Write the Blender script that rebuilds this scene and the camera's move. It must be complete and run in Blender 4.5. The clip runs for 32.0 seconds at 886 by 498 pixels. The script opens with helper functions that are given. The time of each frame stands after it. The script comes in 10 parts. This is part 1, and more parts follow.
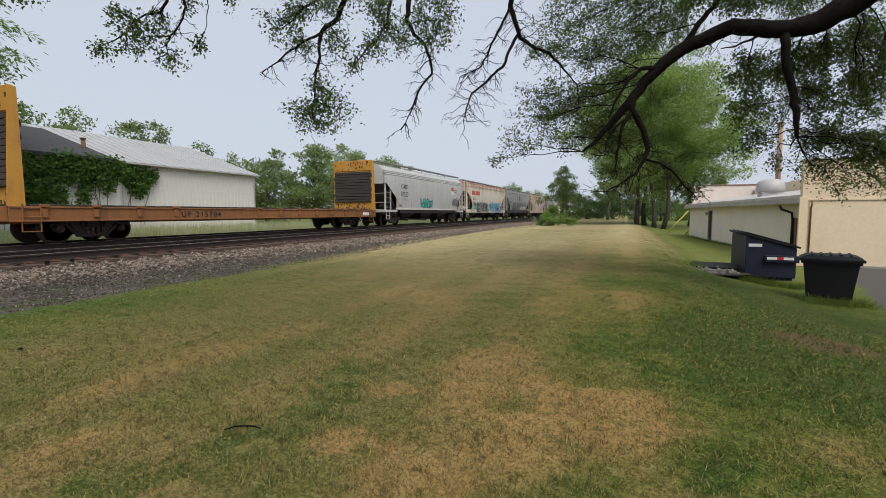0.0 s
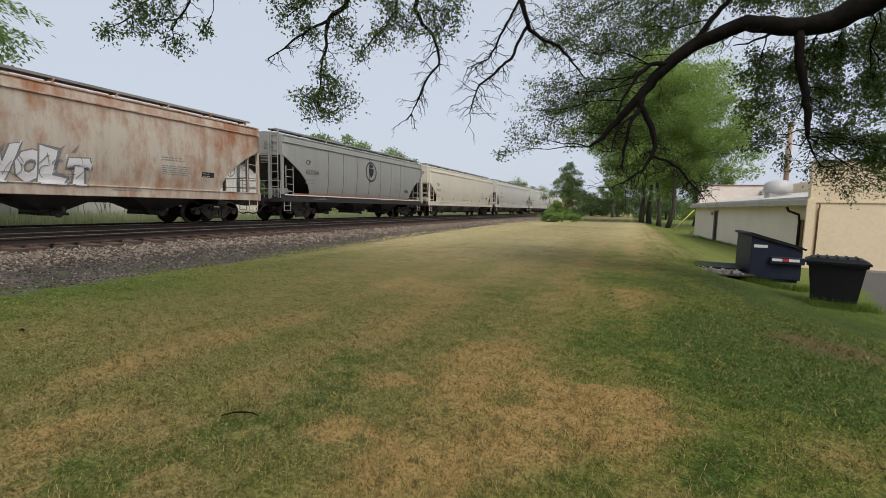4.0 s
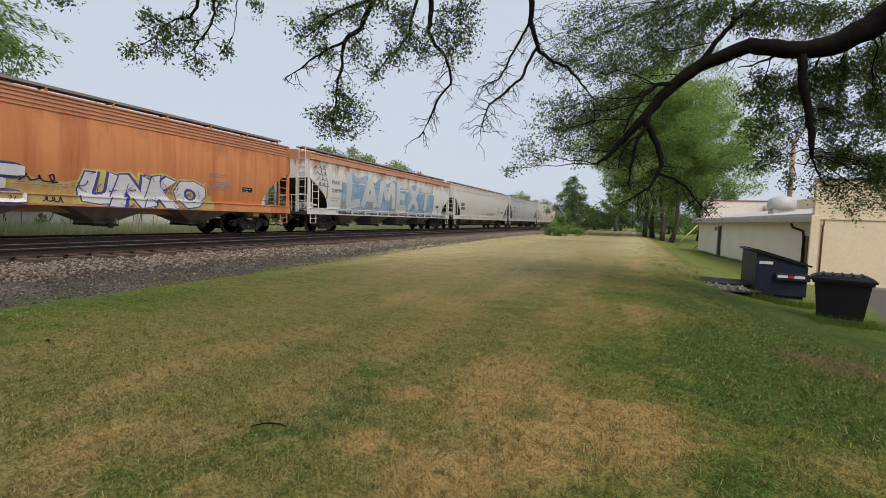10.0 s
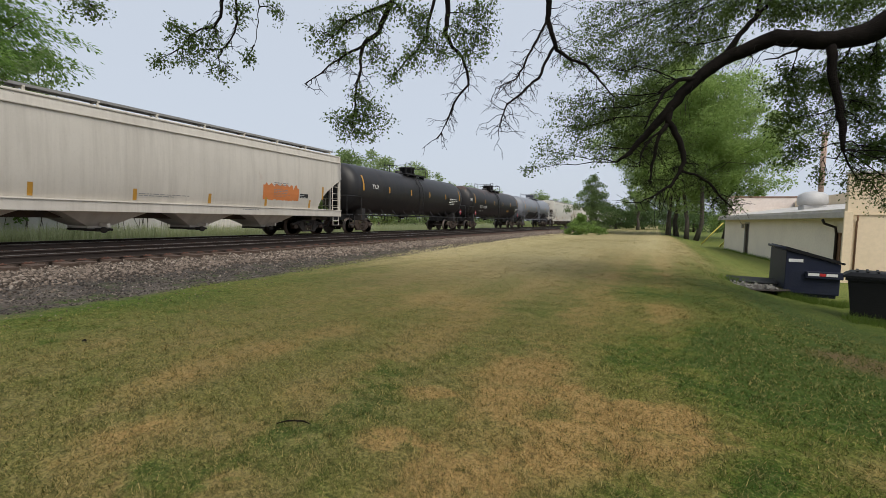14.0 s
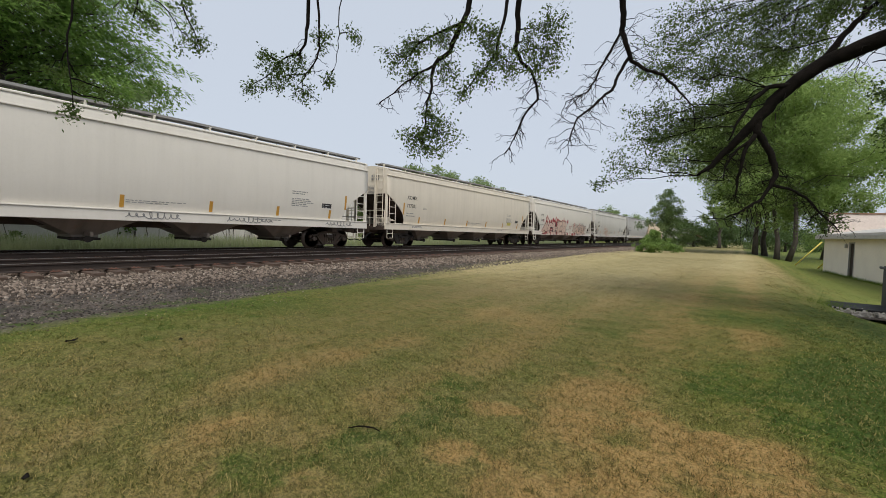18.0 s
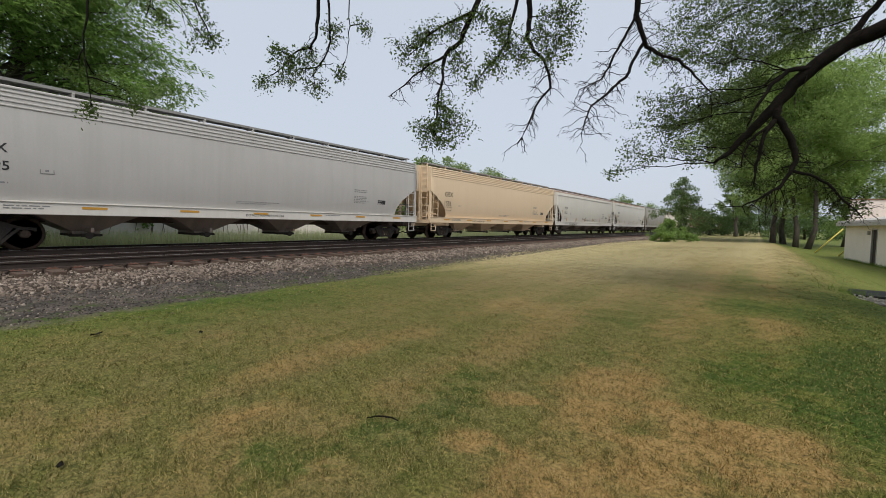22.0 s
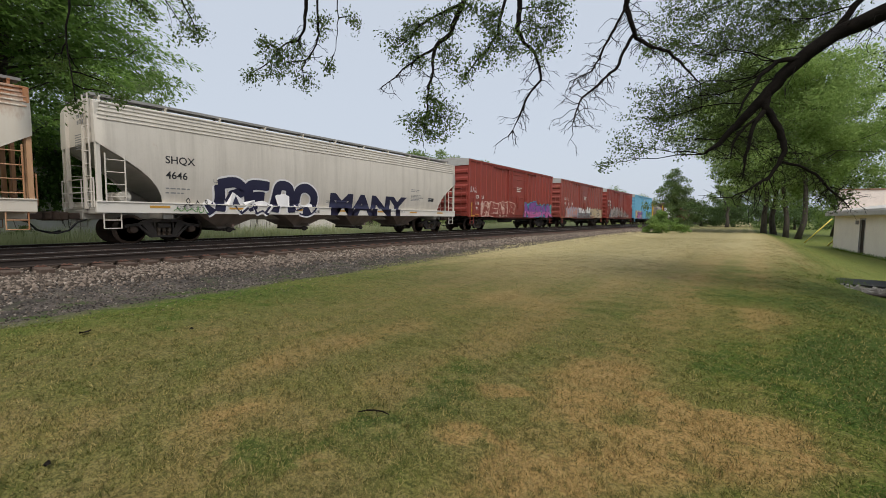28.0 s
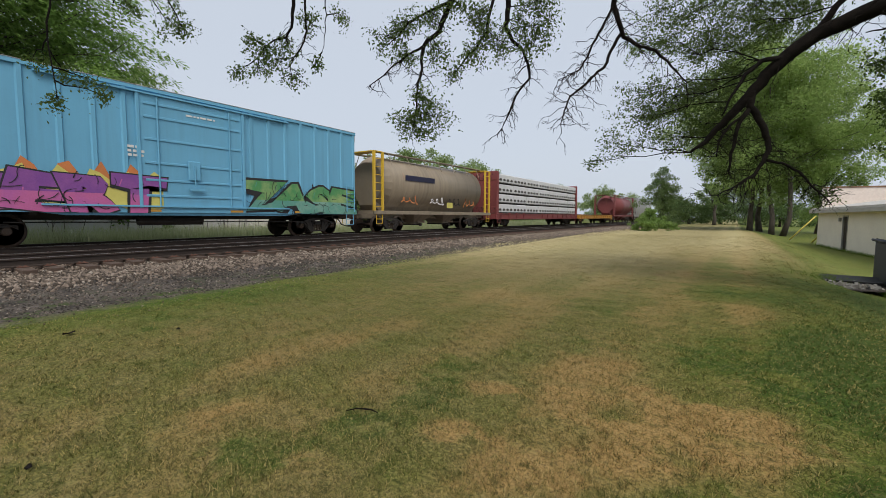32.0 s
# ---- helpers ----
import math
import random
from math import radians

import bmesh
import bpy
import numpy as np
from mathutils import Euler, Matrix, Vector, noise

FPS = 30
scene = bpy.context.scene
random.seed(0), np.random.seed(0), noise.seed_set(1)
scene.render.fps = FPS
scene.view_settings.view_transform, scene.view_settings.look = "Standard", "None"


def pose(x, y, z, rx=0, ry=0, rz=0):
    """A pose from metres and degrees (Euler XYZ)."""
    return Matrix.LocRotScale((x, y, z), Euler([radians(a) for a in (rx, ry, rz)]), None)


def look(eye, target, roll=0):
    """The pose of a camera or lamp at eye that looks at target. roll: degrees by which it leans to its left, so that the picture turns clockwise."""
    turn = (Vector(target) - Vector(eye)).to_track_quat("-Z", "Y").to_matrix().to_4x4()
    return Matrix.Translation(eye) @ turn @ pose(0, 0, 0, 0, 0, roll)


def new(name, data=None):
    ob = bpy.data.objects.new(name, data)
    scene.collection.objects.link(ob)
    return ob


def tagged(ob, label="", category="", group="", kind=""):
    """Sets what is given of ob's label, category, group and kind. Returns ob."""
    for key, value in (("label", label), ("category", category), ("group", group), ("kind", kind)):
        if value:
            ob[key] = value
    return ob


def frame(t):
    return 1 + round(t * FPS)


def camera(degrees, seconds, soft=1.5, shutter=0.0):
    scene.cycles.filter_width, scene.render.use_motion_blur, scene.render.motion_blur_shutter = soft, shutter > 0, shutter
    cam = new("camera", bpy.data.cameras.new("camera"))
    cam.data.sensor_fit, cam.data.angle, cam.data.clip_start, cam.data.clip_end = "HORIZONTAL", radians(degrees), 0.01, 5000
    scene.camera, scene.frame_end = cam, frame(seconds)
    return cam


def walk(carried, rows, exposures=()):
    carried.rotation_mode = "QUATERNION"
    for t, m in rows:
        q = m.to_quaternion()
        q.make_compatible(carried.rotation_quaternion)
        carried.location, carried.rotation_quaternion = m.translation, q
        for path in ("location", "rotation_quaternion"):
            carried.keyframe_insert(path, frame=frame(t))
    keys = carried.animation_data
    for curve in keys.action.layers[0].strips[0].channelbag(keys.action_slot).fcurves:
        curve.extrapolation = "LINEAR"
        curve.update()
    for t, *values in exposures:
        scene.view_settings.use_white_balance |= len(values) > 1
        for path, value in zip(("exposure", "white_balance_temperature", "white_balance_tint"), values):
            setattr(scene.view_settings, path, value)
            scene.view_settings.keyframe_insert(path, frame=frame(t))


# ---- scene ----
cam = camera(91.15, 32.0, soft=0.6)
ROWS = [
    (0.0, 0.072, 0.140, 1.320, 22.75, -4.70, 0.15),
    (0.5, 0.079, 0.143, 1.311, 23.06, -4.50, -0.03),
    (1.0, 0.076, 0.143, 1.314, 23.58, -4.66, 0.18),
    (1.5, 0.064, 0.148, 1.311, 23.66, -4.79, 0.61),
    (2.0, 0.060, 0.153, 1.314, 23.31, -5.01, 0.68),
    (2.5, 0.060, 0.164, 1.310, 23.04, -5.02, 0.57),
    (4.5, 0.068, 0.170, 1.303, 23.36, -5.86, -1.57),
    (5.0, 0.061, 0.189, 1.293, 23.05, -7.06, -1.46),
    (5.5, 0.049, 0.206, 1.266, 22.30, -9.15, -1.90),
    (6.0, 0.024, 0.133, 1.317, 21.95, -8.72, -0.58),
    (6.5, 0.025, 0.046, 1.345, 21.75, -6.38, 0.52),
    (7.0, 0.043, 0.007, 1.358, 21.95, -5.77, 0.50),
    (7.5, 0.012, 0.014, 1.343, 20.15, -4.01, -1.45),
    (8.0, -0.005, 0.014, 1.344, 19.69, -2.57, -0.34),
    (8.5, -0.010, 0.002, 1.344, 21.39, -3.01, 0.47),
    (9.0, -0.021, -0.006, 1.350, 22.67, -3.47, -0.33),
    (9.5, -0.008, -0.002, 1.345, 23.54, -3.83, -1.35),
    (10.0, -0.009, 0.011, 1.349, 23.64, -3.95, -1.74),
    (10.5, -0.009, 0.015, 1.351, 23.47, -3.97, -1.92),
    (11.0, -0.010, 0.010, 1.355, 23.32, -3.98, -2.04),
    (11.5, -0.005, 0.015, 1.353, 23.32, -3.99, -1.96),
    (12.0, 0.015, 0.012, 1.349, 23.34, -3.83, -1.42),
    (12.5, 0.015, 0.015, 1.350, 23.23, -3.73, -1.05),
    (13.0, 0.002, 0.003, 1.351, 23.99, -3.62, -0.88),
    (13.5, 0.010, -0.010, 1.353, 25.42, -3.80, -0.97),
    (15.5, -0.013, -0.023, 1.336, 26.63, -4.01, -1.06),
    (16.0, -0.002, -0.025, 1.343, 26.51, -3.60, -1.25),
    (16.5, -0.018, -0.032, 1.341, 27.26, -3.53, -1.27),
    (17.0, -0.046, -0.051, 1.343, 31.75, -3.02, -1.08),
    (17.5, -0.037, -0.069, 1.342, 33.83, -2.58, -1.40),
    (18.0, -0.026, -0.062, 1.348, 34.42, -2.25, -1.78),
    (18.5, -0.021, -0.055, 1.346, 33.94, -2.25, -1.90),
    (19.0, -0.016, -0.050, 1.343, 33.69, -2.48, -1.56),
    (19.5, 0.003, -0.049, 1.344, 32.89, -2.75, -1.45),
    (20.0, -0.018, -0.031, 1.347, 31.91, -2.93, -1.60),
    (20.5, -0.025, -0.024, 1.342, 30.93, -3.04, -1.48),
    (21.0, -0.019, -0.025, 1.348, 30.39, -3.25, -1.15),
    (21.5, -0.015, -0.036, 1.337, 30.30, -3.12, -0.94),
    (22.0, -0.046, -0.084, 1.344, 35.90, -3.35, -1.02),
    (22.5, -0.038, -0.088, 1.351, 38.33, -3.41, -0.84),
    (23.0, -0.029, -0.082, 1.353, 39.10, -3.43, -0.61),
    (23.5, -0.033, -0.081, 1.352, 39.27, -3.28, -0.82),
    (24.0, -0.034, -0.079, 1.349, 39.08, -3.31, -1.12),
    (24.5, -0.044, -0.086, 1.347, 39.04, -3.47, -1.31),
    (26.5, -0.019, -0.069, 1.358, 37.47, -4.15, -1.20),
    (27.0, -0.016, -0.065, 1.351, 36.30, -4.16, -0.76),
    (27.5, -0.010, -0.066, 1.341, 35.58, -4.03, -0.47),
    (28.0, -0.016, -0.061, 1.346, 35.10, -4.19, -0.49),
    (28.5, -0.024, -0.057, 1.343, 34.78, -4.25, -0.49),
    (29.0, -0.028, -0.055, 1.340, 34.56, -4.30, -0.48),
    (29.5, -0.029, -0.058, 1.341, 34.45, -4.22, -0.62),
    (30.0, -0.016, -0.057, 1.341, 34.43, -4.29, -0.64),
    (30.5, -0.012, -0.056, 1.339, 34.32, -4.37, -0.54),
    (31.0, -0.005, -0.052, 1.338, 34.02, -4.44, -0.33),
    (31.5, -0.005, -0.050, 1.343, 33.97, -4.43, -0.31),
    (32.0, -0.000, -0.050, 1.339, 33.90, -4.36, -0.30),
]
walk(cam, [(t, pose(x, y, z, 90 + pitch, roll, yaw)) for t, x, y, z, yaw, pitch, roll in ROWS],
     exposures=[(0.0, 0.95), (32.0, 0.95)])

# ---- world and sun: a bright, hazy overcast day ----
world = bpy.data.worlds.new("overcast_sky")
scene.world = world
world.use_nodes = True
wn = world.node_tree
wn.nodes.clear()
SUN_EL, SUN_AZ = radians(52), radians(140)
sky = wn.nodes.new("ShaderNodeTexSky")
sky.sky_type = "NISHITA"
sky.sun_disc = False
sky.sun_elevation, sky.sun_rotation = SUN_EL, SUN_AZ
sky.air_density, sky.dust_density, sky.ozone_density = 1.0, 4.0, 1.0
sky_bg = wn.nodes.new("ShaderNodeBackground")
sky_bg.inputs["Strength"].default_value = 0.06
wn.links.new(sky.outputs[0], sky_bg.inputs["Color"])
haze_bg = wn.nodes.new("ShaderNodeBackground")
haze_bg.inputs["Color"].default_value = (0.692, 0.757, 0.86, 1)
haze_bg.inputs["Strength"].default_value = 0.49
both = wn.nodes.new("ShaderNodeMixShader")
both.inputs[0].default_value = 0.86
w_out = wn.nodes.new("ShaderNodeOutputWorld")
wn.links.new(sky_bg.outputs[0], both.inputs[1])
wn.links.new(haze_bg.outputs[0], both.inputs[2])
wn.links.new(both.outputs[0], w_out.inputs[0])

sun_data = bpy.data.lights.new("sun", "SUN")
sun_data.energy, sun_data.angle, sun_data.color = 1.4, radians(35), (1.0, 0.945, 0.85)
sun = new("sun", sun_data)
to_sun = Vector((math.sin(SUN_AZ) * math.cos(SUN_EL), math.cos(SUN_AZ) * math.cos(SUN_EL), math.sin(SUN_EL)))
sun.matrix_world = look(to_sun * 60, (0, 0, 0))

# ---- materials ----


def nodes_of(m):
    m.use_nodes = True
    nt = m.node_tree
    return nt, nt.nodes["Principled BSDF"]


def noise_node(nt, co, scale, detail=4.0, rough=0.55, stretch=None):
    n = nt.nodes.new("ShaderNodeTexNoise")
    n.inputs["Scale"].default_value = scale
    n.inputs["Detail"].default_value = detail
    n.inputs["Roughness"].default_value = rough
    if stretch:
        mp = nt.nodes.new("ShaderNodeMapping")
        mp.inputs["Scale"].default_value = stretch
        nt.links.new(co, mp.inputs["Vector"])
        co = mp.outputs[0]
    nt.links.new(co, n.inputs["Vector"])
    return n.outputs["Fac"]


def ramp(nt, fac, lo, hi):
    r = nt.nodes.new("ShaderNodeMapRange")
    r.inputs["From Min"].default_value, r.inputs["From Max"].default_value = lo, hi
    nt.links.new(fac, r.inputs["Value"])
    return r.outputs[0]


def mixed(nt, fac, a, b, blend="MIX"):
    m = nt.nodes.new("ShaderNodeMix")
    m.data_type, m.blend_type = "RGBA", blend
    for sock, v in ((m.inputs[0], fac), (m.inputs[6], a), (m.inputs[7], b)):
        if isinstance(v, bpy.types.NodeSocket):
            nt.links.new(v, sock)
        else:
            sock.default_value = v if isinstance(v, float) else (*v, 1)
    return m.outputs[2]


def maths(nt, op, a, b=0.0, clamp=False):
    m = nt.nodes.new("ShaderNodeMath")
    m.operation, m.use_clamp = op, clamp
    for sock, v in zip(m.inputs, (a, b)):
        if isinstance(v, bpy.types.NodeSocket):
            nt.links.new(v, sock)
        else:
            sock.default_value = v
    return m.outputs[0]


def bump(nt, bsdf, fac, strength, dist=0.02):
    b = nt.nodes.new("ShaderNodeBump")
    b.inputs["Strength"].default_value, b.inputs["Distance"].default_value = strength, dist
    nt.links.new(fac, b.inputs["Height"])
    nt.links.new(b.outputs[0], bsdf.inputs["Normal"])


def surface(name, color, second=None, rough=0.6, metal=0.0, big=1.5, fine=25.0, depth=0.3, amount=0.5, stretch=None, spec=0.5):
    """A plain material with a broad and a fine variation, and a fine relief."""
    m = bpy.data.materials.new(name)
    nt, b = nodes_of(m)
    co = nt.nodes.new("ShaderNodeTexCoord").outputs["Object"]
    n1 = noise_node(nt, co, big, 5, 0.6, stretch)
    n2 = noise_node(nt, co, fine, 3, 0.6)
    second = second or tuple(c * 0.62 for c in color)
    f = maths(nt, "MULTIPLY", ramp(nt, n1, 0.42, 0.66), amount)
    c = mixed(nt, f, color, second)
    c = mixed(nt, maths(nt, "MULTIPLY", ramp(nt, n2, 0.4, 0.7), 0.35 * amount), c, tuple(v * 0.55 for v in color))
    nt.links.new(c, b.inputs["Base Color"])
    b.inputs["Roughness"].default_value, b.inputs["Metallic"].default_value = rough, metal
    b.inputs["Specular IOR Level"].default_value = spec
    bump(nt, b, n2, depth)
    return m


def car_paint(name, color, grime=0.35, rust=0.0, rust_top=0.0, rough=0.5, stain=(0.16, 0.13, 0.1), streak=0.5, panel=0.0, band=None, crust=((0.42, 0.17, 0.065), (0.22, 0.085, 0.04)), runs=3.2):
    """Weathered enamel on rolling stock: soot streaks down the side, road dirt, rust patches. rust_top: rust that creeps from the eaves."""
    m = bpy.data.materials.new(name)
    nt, b = nodes_of(m)
    co = nt.nodes.new("ShaderNodeTexCoord").outputs["Object"]
    info = nt.nodes.new("ShaderNodeObjectInfo").outputs["Random"]
    off = nt.nodes.new("ShaderNodeVectorMath")
    off.operation = "ADD"
    nt.links.new(co, off.inputs[0])
    nt.links.new(info, off.inputs[1])
    co2 = off.outputs[0]
    streaks = noise_node(nt, co2, 1.0, 6, 0.65, (0.3, runs, 0.07 * runs))
    cloud = noise_node(nt, co2, 0.55, 6, 0.6)
    spots = noise_node(nt, co2, 14.0, 4, 0.7)
    f = maths(nt, "MULTIPLY", ramp(nt, streaks, 0.46, 0.75), grime * streak * 1.4)
    c = mixed(nt, f, color, stain)
    c = mixed(nt, maths(nt, "MULTIPLY", ramp(nt, cloud, 0.4, 0.75), grime * 0.7), c, tuple(v * 0.6 + s * 0.25 for v, s in zip(color, stain)))
    if panel:
        sep = nt.nodes.new("ShaderNodeSeparateXYZ")
        nt.links.new(co, sep.inputs[0])
        w = nt.nodes.new("ShaderNodeTexNoise")
        w.noise_dimensions = "1D"
        w.inputs["Scale"].default_value = 0.9
        nt.links.new(sep.outputs[1], w.inputs["W"])
        c = mixed(nt, maths(nt, "MULTIPLY", ramp(nt, w.outputs["Fac"], 0.35, 0.7), panel), c, tuple(v * 0.55 for v in color))
    if rust or rust_top:
        rn = noise_node(nt, co2, 1.3, 8, 0.68, (1.0, 1.1, 0.45))
        lvl = maths(nt, "ADD", rn, rust * 0.35 - 0.12)
        if rust_top:
            sep2 = nt.nodes.new("ShaderNodeSeparateXYZ")
            nt.links.new(co, sep2.inputs[0])
            up = ramp(nt, sep2.outputs[2], 3.0, 4.5)
            lvl = maths(nt, "ADD", lvl, maths(nt, "MULTIPLY", up, rust_top * 0.36))
        rc = mixed(nt, spots, *crust)
        c = mixed(nt, ramp(nt, lvl, 0.53, 0.8), c, rc)
    if band:
        sep3 = nt.nodes.new("ShaderNodeSeparateXYZ")
        nt.links.new(co, sep3.inputs[0])
        wav = maths(nt, "ADD", sep3.outputs[2], maths(nt, "MULTIPLY", maths(nt, "SUBTRACT", noise_node(nt, co2, 2.0, 5, 0.65), 0.5), band[2]))
        c = mixed(nt, maths(nt, "MULTIPLY", ramp(nt, wav, band[0], band[0] + 0.08), band[1]), c, mixed(nt, spots, (0.4, 0.15, 0.07), (0.5, 0.27, 0.17)))
    c = mixed(nt, maths(nt, "MULTIPLY", ramp(nt, spots, 0.5, 0.8), 0.25 * grime), c, stain)
    nt.links.new(c, b.inputs["Base Color"])
    b.inputs["Roughness"].default_value = rough
    b.inputs["Specular IOR Level"].default_value = 0.35
    bump(nt, b, cloud, 0.25, 0.03)
    return m


def blotch(name, one, two, three, scale=2.2):
    """Several spray colours fogged over one another."""
    m = bpy.data.materials.new(name)
    nt, b = nodes_of(m)
    co = nt.nodes.new("ShaderNodeTexCoord").outputs["Object"]
    n1 = noise_node(nt, co, scale, 4, 0.6)
    n2 = noise_node(nt, co, scale * 1.7, 5, 0.65, (1, 0.7, 1.3))
    n3 = noise_node(nt, co, scale * 5, 3, 0.6)
    c = mixed(nt, ramp(nt, n1, 0.47, 0.55), one, two)
    c = mixed(nt, ramp(nt, n2, 0.55, 0.62), c, three)
    c = mixed(nt, maths(nt, "MULTIPLY", ramp(nt, n3, 0.5, 0.62), 0.5), c, tuple((p + q) * 0.4 for p, q in zip(one, three)))
    nt.links.new(c, b.inputs["Base Color"])
    b.inputs["Roughness"].default_value = 0.55
    return m


def leaf_material(name, dark, light, back=0.35, warm=0.45):
    m = bpy.data.materials.new(name)
    nt, b = nodes_of(m)
    g = nt.nodes.new("ShaderNodeNewGeometry")
    n = noise_node(nt, g.outputs["Position"], 0.35, 3)
    c = mixed(nt, g.outputs["Random Per Island"], dark, light)
    c = mixed(nt, ramp(nt, n, 0.35, 0.7), c, tuple(a * 0.5 + d * 0.5 for a, d in zip(light, dark)))
    nt.links.new(c, b.inputs["Base Color"])
    b.inputs["Roughness"].default_value = 0.6
    b.inputs["Specular IOR Level"].default_value = 0.2
    t = nt.nodes.new("ShaderNodeBsdfTranslucent")
    nt.links.new(mixed(nt, warm, c, (0.22, 0.32, 0.05)), t.inputs["Color"])
    mx = nt.nodes.new("ShaderNodeMixShader")
    mx.inputs[0].default_value = back
    nt.links.new(b.outputs[0], mx.inputs[1])
    nt.links.new(t.outputs[0], mx.inputs[2])
    nt.links.new(mx.outputs[0], nt.nodes["Material Output"].inputs[0])
    return m


STRAW_SPOTS = ((-1.01, 3.7, 0.36, 0.55), (-0.36, 3.24, 0.25, 0.45), (0.12, 3.32, 0.23, 0.6), (0.23, 2.98, 0.22, 0.3), (-0.47, 2.42, 0.3, 0.45), (-0.9, 2.03, 0.18, 0.55), (-1.46, 2.12, 0.13, 0.6),
               (-1.58, 2.88, 0.14, 0.5), (-3.48, 3.15, 0.21, 0.25), (-3.18, 6.56, 0.48, 0.3), (-3.5, 2.27, 0.27, 0.25), (-2.85, 1.34, 0.18, 0.28), (-2.75, 1.68, 0.21, 0.22), (1.22, 3.06, 0.24, 0.45),
               (-0.96, 2.94, 0.21, 0.4), (0.19, 7.22, 0.57, 0.25), (-0.13, 2.8, 0.25, 0.4), (-1.95, 1.42, 0.16, 0.2), (-3.27, 4.0, 0.26, 0.25), (-2.48, 2.52, 0.17, 0.15))
GREEN_SPOTS = ((-1.86, 2.54, 0.18, -0.6), (-1.8, 2.06, 0.16, -0.35), (-1.98, 1.76, 0.19, -0.35), (-2.19, 1.36, 0.17, -0.5), (-1.95, 3.14, 0.17, -0.35), (-1.21, 4.36, 0.18, -0.35), (-7.33, 3.55, 0.6, -0.45),
               (-6.57, 4.52, 0.58, -0.4), (-6.03, 2.5, 0.34, -0.25), (0.78, 5.0, 0.6, -0.4), (1.29, 4.35, 0.5, -0.5), (1.41, 5.91, 0.83, -0.4), (1.64, 4.32, 0.44, -0.5), (0.49, 2.7, 0.14, -0.4),
               (0.01, 2.42, 0.11, -0.3), (-0.06, 4.75, 0.42, -0.25), (-1.64, 6.64, 0.37, -0.3), (0.32, 9.0, 0.67, -0.3), (-1.49, 3.8, 0.16, -0.25), (-0.22, 2.15, 0.14, -0.2), (0.44, 4.0, 0.25, -0.3))


def turf_color(nt):
    """Dry summer lawn: green, straw and brown patches, and the mower's stripes, from the place on the ground."""
    g = nt.nodes.new("ShaderNodeNewGeometry")
    pos = g.outputs["Position"]
    flat = nt.nodes.new("ShaderNodeVectorMath")
    flat.operation = "MULTIPLY"
    flat.inputs[1].default_value = (1, 1, 0)
    nt.links.new(pos, flat.inputs[0])
    p = flat.outputs[0]
    sep = nt.nodes.new("ShaderNodeSeparateXYZ")
    nt.links.new(p, sep.inputs[0])
    patch = noise_node(nt, p, 0.6, 6, 0.62)
    patch2 = noise_node(nt, p, 2.6, 6, 0.68)
    fine = noise_node(nt, p, 45.0, 4, 0.75)
    mow = noise_node(nt, p, 1.0, 2, 0.5, (1.1, 0.045, 1))
    c = mixed(nt, ramp(nt, patch2, 0.35, 0.68), (0.06, 0.1, 0.012), (0.11, 0.143, 0.02))
    dry_x = maths(nt, "MULTIPLY", ramp(nt, sep.outputs[0], 2.4, 0.3), ramp(nt, sep.outputs[0], -8.4, -6.0))
    # further off the turf is drier and paler; sunlit haze is in the colour
    far = maths(nt, "MAXIMUM", maths(nt, "MULTIPLY", ramp(nt, sep.outputs[1], 12.0, 26.0), ramp(nt, sep.outputs[0], 3.2, 0.2)),
                maths(nt, "MULTIPLY", ramp(nt, sep.outputs[1], 5.5, 16.0), ramp(nt, sep.outputs[0], -0.6, -3.0)))
    end = ramp(nt, sep.outputs[1], 50.0, 56.0)
    dry = maths(nt, "ADD", maths(nt, "MULTIPLY", dry_x, 0.11), maths(nt, "MULTIPLY", far, 0.2))
    dry = maths(nt, "SUBTRACT", dry, maths(nt, "MULTIPLY", end, 0.25))
    lush = maths(nt, "MULTIPLY", ramp(nt, sep.outputs[0], 0.1, 1.7), ramp(nt, sep.outputs[1], 18.0, 10.0))
    dry = maths(nt, "SUBTRACT", dry, maths(nt, "MULTIPLY", lush, 0.17))
    lvl = maths(nt, "ADD", maths(nt, "ADD", maths(nt, "ADD", maths(nt, "MULTIPLY", patch, 0.42), maths(nt, "MULTIPLY", patch2, 0.36)), 0.11), dry)
    lvl = maths(nt, "ADD", lvl, maths(nt, "MULTIPLY", maths(nt, "SUBTRACT", mow, 0.5), 0.24))
    swath = maths(nt, "SINE", maths(nt, "ADD", maths(nt, "MULTIPLY", maths(nt, "ADD", sep.outputs[0], maths(nt, "MULTIPLY", patch, 0.7)), 4.833), -1.6))
    lvl = maths(nt, "ADD", lvl, maths(nt, "MULTIPLY", swath, 0.032))
    for x, y, r, k in STRAW_SPOTS + GREEN_SPOTS:
        d = nt.nodes.new("ShaderNodeVectorMath")
        d.operation = "DISTANCE"
        d.inputs[1].default_value = (x, y, 0)
        nt.links.new(p, d.inputs[0])
        near = ramp(nt, maths(nt, "ADD", d.outputs["Value"], maths(nt, "MULTIPLY", maths(nt, "SUBTRACT", patch2, 0.5), 1.6)), r * 1.9, r * 0.1)
        lvl = maths(nt, "ADD", lvl, maths(nt, "MULTIPLY", near, k * 0.6))
    c = mixed(nt, maths(nt, "MULTIPLY", ramp(nt, lvl, 0.44, 0.68), 0.9), c, (0.205, 0.17, 0.052))
    c = mixed(nt, maths(nt, "MULTIPLY", ramp(nt, lvl, 0.62, 0.82), 0.85), c, (0.385, 0.235, 0.092))
